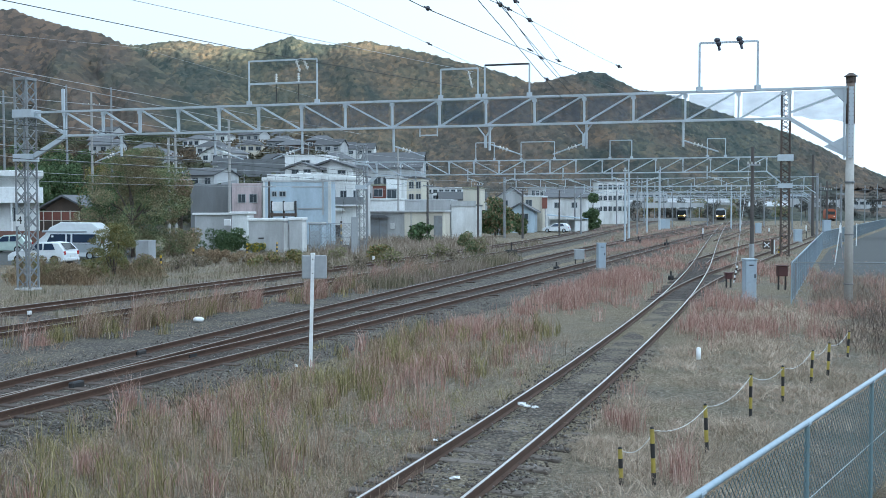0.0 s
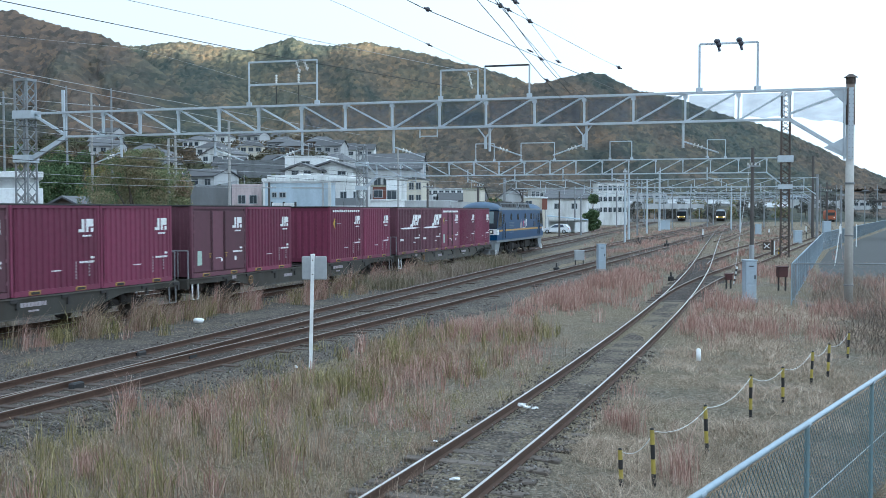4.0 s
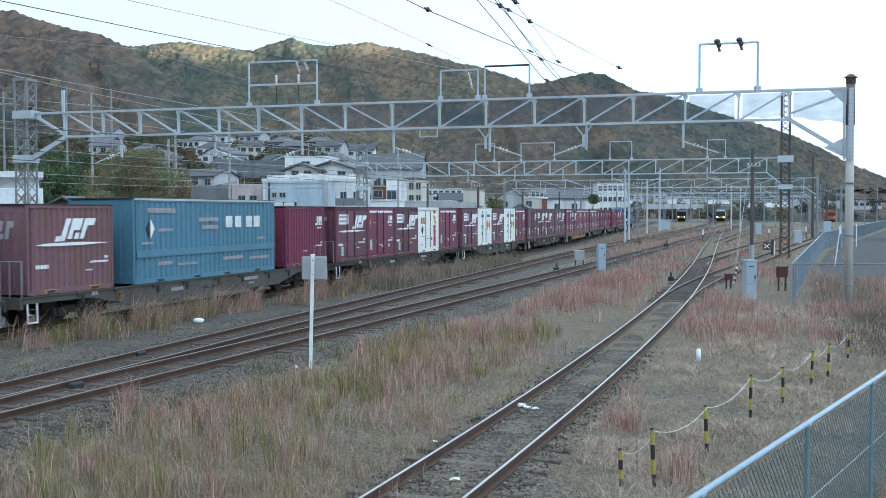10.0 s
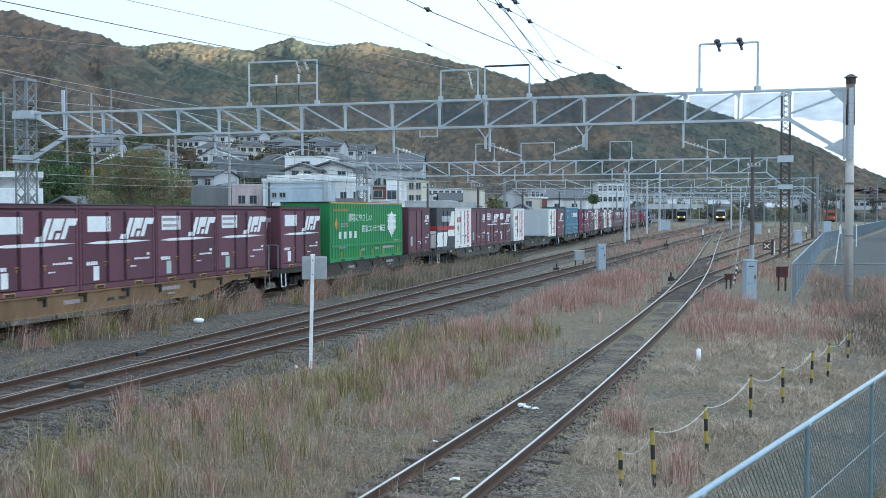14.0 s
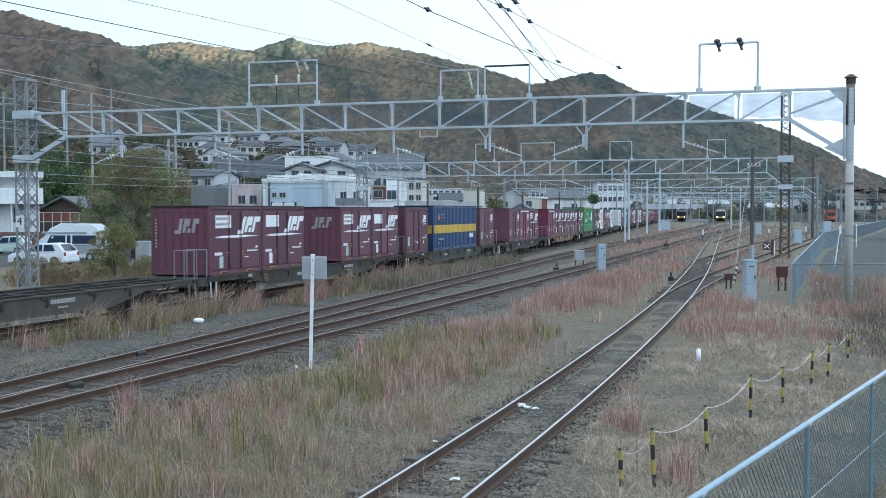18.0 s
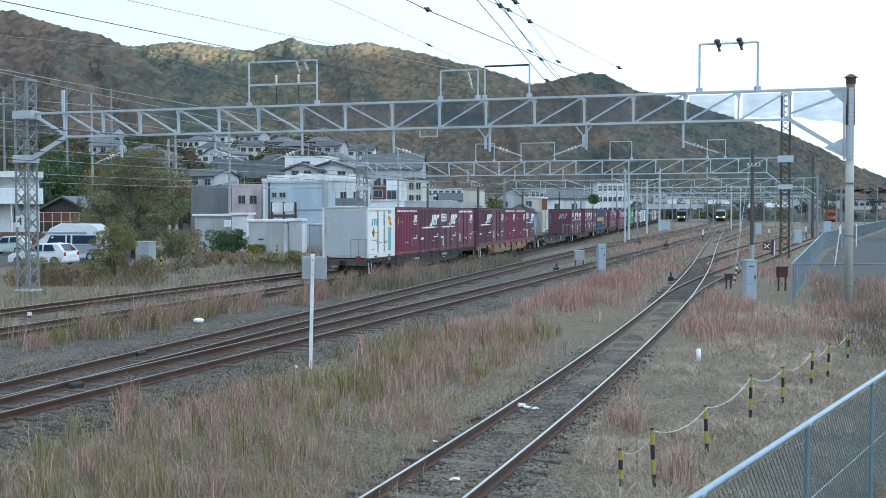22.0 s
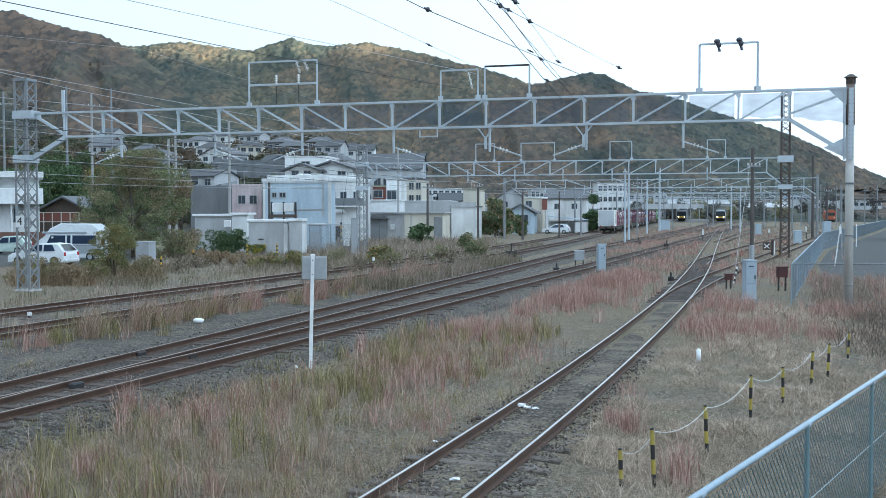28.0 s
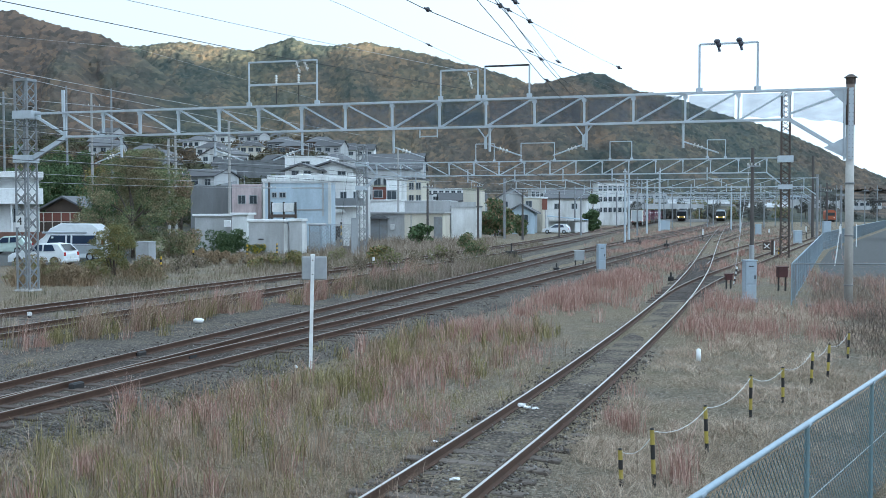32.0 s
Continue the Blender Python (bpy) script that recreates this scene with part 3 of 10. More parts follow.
def portal(PL, PR, zt, zb, us, flip, width, label, k=1.0, left="tower", right="pole", extra=0.0):
    """A truss portal. us: places of the uprights as shares of the span; flip: the panel at which the diagonals turn."""
    t = thing("overhead_line_portal", None, label, "portal", "portals over the tracks")
    L, R = Vector((*PL, 0)), Vector((*PR, 0))
    along = (R - L).normalized()
    across = Vector((-along.y, along.x, 0))
    rz = math.atan2(along.y, along.x)
    at = lambda u, z, o=0.0: (L.lerp(R, u) + across * o) + Vector((0, 0, z))
    h = width / 2
    for o in (-h, h):
        part("top_chord", MB().beam(at(0.0, zt, o), at(1, zt, o), 0.08, 0.085 * k), M_STEEL, t)
        part("bottom_chord", MB().beam(at(us[0], zb, o), at(us[-2], zb, o), 0.08, 0.085 * k), M_STEEL, t)
    for i, u in enumerate(us[:-1]):
        for o in (-h, h):
            part("upright", MB().beam(at(u, zb, o), at(u, zt, o), 0.05, 0.07 * k, along), M_STEEL, t)
            if k >= 1.0:
                part("gusset_plate", MB().beam(at(u, zt - 0.13, o * 1.12) - along * 0.08, at(u, zt - 0.13, o * 1.12) + along * 0.08, 0.012, 0.13), M_STEEL, t)
            if i:
                a, b = us[i - 1], u
                p, q = (at(a, zt, o), at(b, zb, o)) if i <= flip else (at(a, zb, o), at(b, zt, o))
                part("diagonal", MB().beam(p, q, 0.04, 0.062 * k), M_STEEL, t)
        for z in (zb, zt):
            part("cross_tie", MB().beam(at(u, z, -h), at(u, z, h), 0.05, 0.05), M_STEEL, t)
    if left == "tower":
        lattice_tower(t, PL[0], PL[1], 0.0, zt + 1.5, 0.62, rz, M_STEEL_DULL)
        part("foundation", MB().box((PL[0], PL[1], -0.12), (0.9, 0.9, 0.4), rz, bev=0.05), M_CONCRETE, t)
        part("mast_bracket", MB().beam(at(0, zt - 0.06) - along * 0.42, at(0, zt - 0.06) + along * 0.55, 0.74, 0.36), M_STEEL, t)
        part("mast_bracket", MB().beam(at(0, zb - 0.95) - along * 0.42, at(0, zb - 0.95) + along * 0.42, 0.74, 0.34), M_STEEL, t)
        part("mast_cap", MB().beam(at(0, zt + 1.5) - along * 0.36, at(0, zt + 1.5) + along * 0.36, 0.7, 0.12), M_STEEL_DULL, t)
        for o in (-h, h):
            part("knee_brace", MB().beam(at(0, zb - 0.95, o) + along * 0.3, at(us[0], zb - 0.05, o), 0.06, 0.2), M_STEEL, t)
            part("diagonal", MB().beam(at(0, zt - 0.1, o) + along * 0.5, at(us[0], zb + 0.1, o), 0.05, 0.1), M_STEEL, t)
    elif left == "pole":
        part("pole", MB().rod((PL[0], PL[1], 0), (PL[0], PL[1], zt + 0.4), 0.16, 12), M_STEEL_DULL, t)
        part("knee_brace", MB().beam(at(0, zb - 1.1), at(us[0], zb), 0.08, 0.1), M_STEEL, t)
    if right == "pole":
        part("pole", MB().rod((PR[0], PR[1], -0.1), (PR[0], PR[1], zt + 0.15), 0.155, 16, 0.14), M_POLECONC, t, "weathered round concrete pole", True)
        cap = MB().rod((PR[0], PR[1], zt + 0.15), (PR[0], PR[1], zt + 0.38), 0.18, 8).rod((PR[0], PR[1], zt + 0.38), (PR[0], PR[1], zt + 0.5), 0.26, 8, 0.08)
        part("pole_cap", cap, M_RUSTY, t, "rusted cap")
        band = MB()
        for z in (0.8, 2.6, zb - 2.4, 4.5):
            band.rod((PR[0], PR[1], z), (PR[0], PR[1], z + 0.05), 0.175, 14)
        part("pole_bands", band, M_STEEL_DULL, t)
        part("pole_head", MB().rod((PR[0], PR[1], zb - 0.25), (PR[0], PR[1], zt + 0.15), 0.158, 16, 0.155), M_POLEHEAD, t, "rust-brown stained pole head", True)
        cover = MB().beam(at(1, zb - 1.5, -0.2), at(1, zt, -0.2), 0.17, 0.05, across).beam(at(1, zb - 1.5) - along * 0.2, at(1, zt) - along * 0.2, 0.05, 0.30, across)
        part("bolted_sleeve", cover, M_STEEL, t, "grey bolted steel straps along the pole")
        bolts = MB()
        for i in range(16):
            z = zb - 1.4 + i * (zt - zb + 1.3) / 15
            for o in (-0.06, 0.06):
                bolts.rod(at(1, z, -0.25) + along * o, at(1, z, -0.22) + along * o, 0.018, 6)
        part("bolts", bolts, M_STEEL_DULL, t)
        for o in (-h, h):
            part("knee_brace", MB().beam(at(1, zb - 1.25, o) - along * 0.15, at(us[-2], zb, o), 0.06, 0.13), M_STEEL, t)
            part("gusset_plate", MB().add([at(1, zt, o * 1.1), at(1, zt - 0.75, o * 1.1), at(1, zt, o * 1.1) - along * 0.75, at(1, zt, o * 1.14), at(1, zt - 0.75, o * 1.14), at(1, zt, o * 1.14) - along * 0.75], [(0, 1, 2), (5, 4, 3), (0, 3, 4, 1), (1, 4, 5, 2), (2, 5, 3, 0)]), M_STEEL, t)
            part("gusset_plate", MB().add([at(1, zb - 0.6, o * 1.1), at(1, zb - 1.5, o * 1.1), at(1, zb - 1.05, o * 1.1) - along * 0.9, at(1, zb - 0.6, o * 1.14), at(1, zb - 1.5, o * 1.14), at(1, zb - 1.05, o * 1.14) - along * 0.9], [(0, 1, 2), (5, 4, 3), (0, 3, 4, 1), (1, 4, 5, 2), (2, 5, 3, 0)]), M_STEEL, t)
            part("diagonal", MB().beam(at(us[-2], zb + 0.2, o), at(us[-1], zt - 0.1, o), 0.05, 0.08), M_STEEL, t)
    elif right == "tower":
        lattice_tower(t, PR[0], PR[1], 0.0, zt + extra, 0.60, rz, M_RUSTY, 0.42, 0.085)
        part("mast_bracket", MB().beam(at(1, zt - 0.1) - along * 0.55, at(1, zt - 0.1) + along * 0.55, 0.8, 0.5), M_STEEL, t)
        part("mast_bracket", MB().beam(at(1, zb - 1.1) - along * 0.5, at(1, zb - 1.1) + along * 0.5, 0.8, 0.35), M_STEEL, t)
        part("knee_brace", MB().beam(at(1, zb - 1.1), at(us[-2], zb), 0.1, 0.1), M_STEEL, t)
    elif right == "post":
        part("pole", MB().rod((PR[0], PR[1], 0), (PR[0], PR[1], zt + 0.4), 0.16, 12), M_STEEL_DULL, t)
        part("knee_brace", MB().beam(at(1, zb - 1.1), at(us[-2], zb), 0.08, 0.1), M_STEEL, t)
    return t, at, along, across


def goal_frame(t, at, u0, u1, zt, z1, bar=None, dark=False):
    """An upright frame on the top chord that carries feeder wires."""
    for u in (u0, u1):
        part("frame_post", MB().beam(at(u, zt), at(u, z1), 0.065, 0.065), M_STEEL, t)
        part("post_foot", MB().beam(at(u, zt), at(u, zt + 0.18), 0.2, 0.2), M_STEEL, t)
    part("frame_bar", MB().beam(at(u0, z1), at(u1, z1), 0.065, 0.065), M_DARK if dark else M_STEEL, t)
    if bar:
        part("frame_bar", MB().beam(at(u0, bar), at(u1, bar), 0.07, 0.08), M_STEEL, t)


GL, GR = (-18.72, 46.6), (14.74, 37.55)
GU = [0.0586, 0.1145, 0.1668, 0.2204, 0.2758, 0.3286, 0.3846, 0.44, 0.4982, 0.5558, 0.6106, 0.6667, 0.7226, 0.7766, 0.8322, 0.8876, 0.9394, 1.0]
portal_near, at1, al1, ac1 = portal(GL, GR, 7.95, 6.88, GU, 8, 0.11, "grey steel truss portal on a lattice mast and a concrete pole", 1.0)
goal_frame(portal_near, at1, 0.3163, 0.4045, 7.95, 9.8, 8.85)
goal_frame(portal_near, at1, 0.5572, 0.6013, 7.95, 9.15)
goal_frame(portal_near, at1, 0.6093, 0.6608, 7.95, 9.25, None, True)
goal_frame(portal_near, at1, 0.8468, 0.907, 7.95, 9.75)
part("frame_post", MB().beam(at1(0.0567, 7.95), at1(0.0567, 8.95), 0.12, 0.12), M_STEEL, portal_near)
portals_far = []
_a = portal((-6.8, 86.5), (25.9, 78.4), 7.55, 6.45, [0.04 + 0.92 * i / 15 for i in range(16)] + [1.0], 5, 0.2, "grey truss portal on lattice masts farther down the yard", 1.0, "tower", "tower", 4.9)
portals_far.append(_a)
goal_frame(_a[0], _a[1], 0.29, 0.335, 7.55, 9.0)
goal_frame(_a[0], _a[1], 0.40, 0.48, 7.55, 9.0)
goal_frame(_a[0], _a[1], 0.61, 0.66, 7.55, 9.0)
goal_frame(_a[0], _a[1], 0.83, 0.87, 7.55, 9.0)
for _k in range(5):
    _cx, _cy = 12 + 13.0 * (_k + 1), 84 + 46.0 * (_k + 1)
    portals_far.append(portal((_cx - 17 + 2 * _k, _cy + 4.5), (_cx + 20 + 3 * _k, _cy - 5.5), 7.5, 6.5, [0.04 + 0.92 * i / 11 for i in range(12)] + [1.0], 5, 0.25, "distant grey truss portal over the yard tracks", 0.9, "pole", "post"))


# ---- the freight train ----
M_MAROON = paint("maroon_container_paint", (0.190, 0.044, 0.084), 0.5, 0, (0.115, 0.045, 0.062), 0.45, 7, 0.9, 0.06, True, 0.18, 0.22)
M_SEAM = paint("grimy_door_seal", (0.050, 0.020, 0.030), 0.8, 0, (0.04, 0.03, 0.025), 0.5, 9, 2, 0.05)
M_PURPLE = paint("faded_purple_container_paint", (0.145, 0.062, 0.084), 0.55, 0, (0.104, 0.058, 0.062), 0.5, 7, 0.9, 0.06, True, 0.22, 0.22)
M_FADED = paint("rust_faded_container_paint", (0.195, 0.100, 0.112), 0.7, 0, (0.15, 0.08, 0.06), 0.7, 7, 0.7, 0.08, True, 0.1)
M_CWHITE = paint("cream_white_container_paint", (0.93, 0.90, 0.81), 0.5, 0, (0.50, 0.42, 0.30), 0.2, 7, 1.0, 0.05, True)
M_CGREY = paint("pale_grey_container_end", (0.52, 0.56, 0.59), 0.6, 0, (0.34, 0.33, 0.31), 0.35, 7, 1.0, 0.05, True)
M_CBLUE = paint("light_blue_container_paint", (0.092, 0.215, 0.300), 0.5, 0, (0.07, 0.13, 0.17), 0.4, 7, 1.0, 0.05, True)
M_CNAVY = paint("navy_container_paint", (0.025, 0.060, 0.150), 0.45, 0, (0.04, 0.06, 0.10), 0.4, 7, 1.0, 0.05, True)
M_CGREEN = paint("green_container_paint", (0.038, 0.265, 0.078), 0.45, 0, (0.05, 0.17, 0.06), 0.4, 7, 1.0, 0.05, True)
M_CBLACK = paint("black_container_paint", (0.040, 0.046, 0.052), 0.5, 0, (0.06, 0.05, 0.05), 0.4, 7, 1.0, 0.05, True)
M_YELLOW = paint("yellow_paint", (0.62, 0.40, 0.03), 0.55, 0, (0.25, 0.15, 0.04), 0.4, 9, 2, 0.05)
M_FORK = paint("worn_ochre_paint", (0.40, 0.25, 0.06), 0.7, 0, (0.16, 0.10, 0.05), 0.6, 9, 3, 0.05)
M_ORANGE = paint("orange_paint", (0.60, 0.17, 0.03), 0.55, 0, (0.25, 0.1, 0.04), 0.4, 9, 2, 0.05)
M_RED = paint("red_paint", (0.42, 0.035, 0.035), 0.55, 0, (0.2, 0.04, 0.04), 0.4, 9, 2, 0.05)
M_BRICKRED = paint("dull_red_disc", (0.24, 0.03, 0.03), 0.6, 0, (0.12, 0.03, 0.03), 0.4, 9, 2, 0.05)
M_SLATE = paint("slate_blue_print", (0.16, 0.19, 0.34), 0.6, 0, (0.3, 0.3, 0.4), 0.3, 9, 2, 0.0)
M_PINK = paint("pink_print", (0.62, 0.10, 0.25), 0.55, 0, (0.5, 0.2, 0.25), 0.3, 9, 2, 0.0)
M_TEAL = paint("teal_print", (0.16, 0.42, 0.48), 0.55, 0, (0.3, 0.4, 0.4), 0.3, 9, 2, 0.0)
M_MINT = paint("pale_green_sticker", (0.42, 0.55, 0.48), 0.55, 0, (0.5, 0.5, 0.45), 0.3, 9, 2, 0.0)
M_PRINT = paint("white_print", (0.90, 0.90, 0.90), 0.6, 0, (0.55, 0.50, 0.52), 0.2, 14, 2.5, 0.0)
M_PRINT_DIM = paint("faded_white_print", (0.40, 0.36, 0.38), 0.6, 0, (0.25, 0.18, 0.2), 0.4, 14, 2.5, 0.0)
M_WAGON_GREY = paint("grey_wagon_paint", (0.094, 0.090, 0.080), 0.8, 0.1, (0.060, 0.045, 0.034), 0.6, 9, 1.0, 0.15, True, 0.3, 0.2)
M_WAGON_TAN = paint("rust_brown_wagon_paint", (0.27, 0.165, 0.085), 0.8, 0.1, (0.12, 0.07, 0.04), 0.6, 9, 1.0, 0.15, True, 0.2)
M_BOGIE = paint("grimy_bogie_steel", (0.026, 0.022, 0.019), 0.9, 0.2, (0.022, 0.019, 0.017), 0.6, 12, 2, 0.3)
M_WHEEL = paint("wheel_steel", (0.07, 0.058, 0.05), 0.6, 0.6, (0.07, 0.05, 0.04), 0.5, 12, 2, 0.1)
M_LOCO_BLUE = paint("locomotive_blue", (0.005, 0.056, 0.150), 0.38, 0, (0.012, 0.045, 0.12), 0.35, 6, 0.7, 0.03, True, 0.0, 0.25)
M_LOCO_CABROOF = paint("locomotive_cab_roof_blue", (0.075, 0.125, 0.20), 0.6, 0, (0.05, 0.06, 0.075), 0.5, 6, 0.8, 0.03)
M_LOCO_DARK = paint("locomotive_navy_front", (0.006, 0.009, 0.018), 0.35, 0, (0.012, 0.016, 0.024), 0.4, 6, 1, 0.02, spec=0.25)
M_LOCO_ROOF = paint("locomotive_roof_grey", (0.105, 0.115, 0.125), 0.7, 0.1, (0.09, 0.08, 0.075), 0.6, 9, 0.8, 0.1)
M_LOCO_SKIRT = paint("locomotive_skirt_grey", (0.25, 0.27, 0.29), 0.6, 0, (0.12, 0.13, 0.11), 0.5, 9, 1, 0.06)
M_GOLD = paint("ochre_stripe", (0.50, 0.27, 0.035), 0.45, 0, (0.3, 0.17, 0.04), 0.3, 9, 2, 0)
M_GLASS = glassy("dark_window_glass", (0.025, 0.032, 0.036))
M_CABGLASS = glassy("cab_window_glass", (0.12, 0.17, 0.18), 0.05)
M_LAMP = paint("lamp_lens", (0.85, 0.83, 0.75), 0.15, 0, (0.6, 0.6, 0.55), 0.2, 9, 2, 0)

SPEED = 18.47


def plate(x0, x1, z0, z1, y, skew=0.0, t=0.008):
    """A thin slab on the camera-side face (the face looks to -y); skew leans its upper edge forwards."""
    return MB().add([(x0, y, z0), (x1, y, z0), (x1 + skew, y, z1), (x0 + skew, y, z1), (x0, y - t, z0), (x1, y - t, z0), (x1 + skew, y - t, z1), (x0 + skew, y - t, z1)], [(0, 1, 2, 3), (7, 6, 5, 4), (0, 4, 5, 1), (1, 5, 6, 2), (2, 6, 7, 3), (3, 7, 4, 0)])


def corrugated(L, z0, z1, y, pitch, depth, margin=0.14):
    """A ribbed side wall as one folded sheet that closes against the body."""
    n = int((L - 2 * margin) / pitch)
    xs, k = [], (L - 2 * margin) / n
    for i in range(n):
        a = -L / 2 + margin + i * k
        xs += [(a, 0), (a + k * 0.15, 1), (a + k * 0.5, 1), (a + k * 0.65, 0)]
    xs.append((L / 2 - margin, 0))
    return MB().strip([[(x, y + (depth if d else -0.004), z) for x, d in xs] for z in (z0, z1)])


def logo_bars(x, z, s, y):
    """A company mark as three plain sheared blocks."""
    out = []
    for a, b, z0, z1 in ((0.0, 0.30, -0.08, 0.12), (0.20, 0.40, -0.08, 0.80), (0.48, 0.66, 0.0, 0.80), (0.66, 0.92, 0.34, 0.80), (0.76, 0.93, 0.0, 0.24), (1.0, 1.18, 0.0, 0.80), (1.18, 1.46, 0.52, 0.80)):
        k = 0.34
        out.append(plate(x + a * s + z0 * s * k, x + b * s + z0 * s * k, z + z0 * s * 0.72, z + z1 * s * 0.72, y, (z1 - z0) * s * k))
    return joined(out)


def mark_bars(x, z, s, y):
    """A smaller mark: two plain block figures."""
    return joined([plate(x + a * s, x + b * s, z + z0 * s, z + z1 * s, y) for a, b, z0, z1 in ((0.24, 0.42, 0.0, 0.62), (0.0, 0.26, 0.0, 0.14), (0.54, 0.72, 0.0, 0.62), (0.72, 1.06, 0.26, 0.62), (0.88, 1.06, 0.0, 0.20))])


def joined(plates):
    m = MB()
    for q in plates:
        n = len(m.v)
        m.v, m.f = m.v + q.v, m.f + [tuple(n + i for i in k) for k in q.f]
    return m


def small_print(rows, y, rnd):
    """Illegible stencilled lines as short bars."""
    out = []
    for x, z, w, h in rows:
        a = x
        while a < x + w:
            b = min(a + rnd.uniform(0.05, 0.13), x + w)
            out.append(plate(a, b, z, z + h, y))
            a = b + 0.025
    return joined(out)


def diamond(x, z, r, y):
    m = MB()
    m.add([(x, y, z + r * 1.35), (x - r, y, z), (x, y, z - r * 1.35), (x, y - 0.008, z + r * 1.35), (x - r, y - 0.008, z), (x, y - 0.008, z - r * 1.35)], [(0, 1, 2), (5, 4, 3), (0, 3, 4, 1), (1, 4, 5, 2), (2, 5, 3, 0)])
    d = MB().add([(x + 0.001, y, z + r * 1.35), (x + r, y, z), (x + 0.001, y, z - r * 1.35), (x + 0.001, y - 0.008, z + r * 1.35), (x + r, y - 0.008, z), (x + 0.001, y - 0.008, z - r * 1.35)], [(0, 1, 2), (5, 4, 3), (0, 3, 4, 1), (1, 4, 5, 2), (2, 5, 3, 0)])
    return m, d


CL, CW, CH = 3.69, 2.45, 2.5
LABELS = {
    "plain": "maroon ribbed twelve-foot freight container on a flat wagon",
    "stripe19": "maroon ribbed freight container with a white dashed top stripe",
    "stripe20": "maroon freight container with side doors and a white top stripe",
    "jr20": "dull purple freight container with plain side doors",
    "jrf": "purple ribbed freight container with a large white mark and white streak",
    "jrfw": "purple freight container with white panel, large white mark and white streak",
    "jrfwhite": "purple freight container with blank white panel and white streak",
    "faded": "rust-faded purple freight container with a large white mark",
    "fruit": "cream white freight container with two orange fruit prints",
    "jot_red": "cream white insulated container with a red vertical band",
    "jot_pink": "cream white insulated container with a pink vertical band",
    "jot_teal": "cream white insulated container with a teal vertical band",
    "black": "black and white freight container with a red stripe",
    "blue31": "tall light blue ribbed thirty-one-foot freight container",
    "green31": "tall green ribbed thirty-one-foot freight container with white lettering",
    "navy31": "navy thirty-one-foot freight container with a yellow band",
}


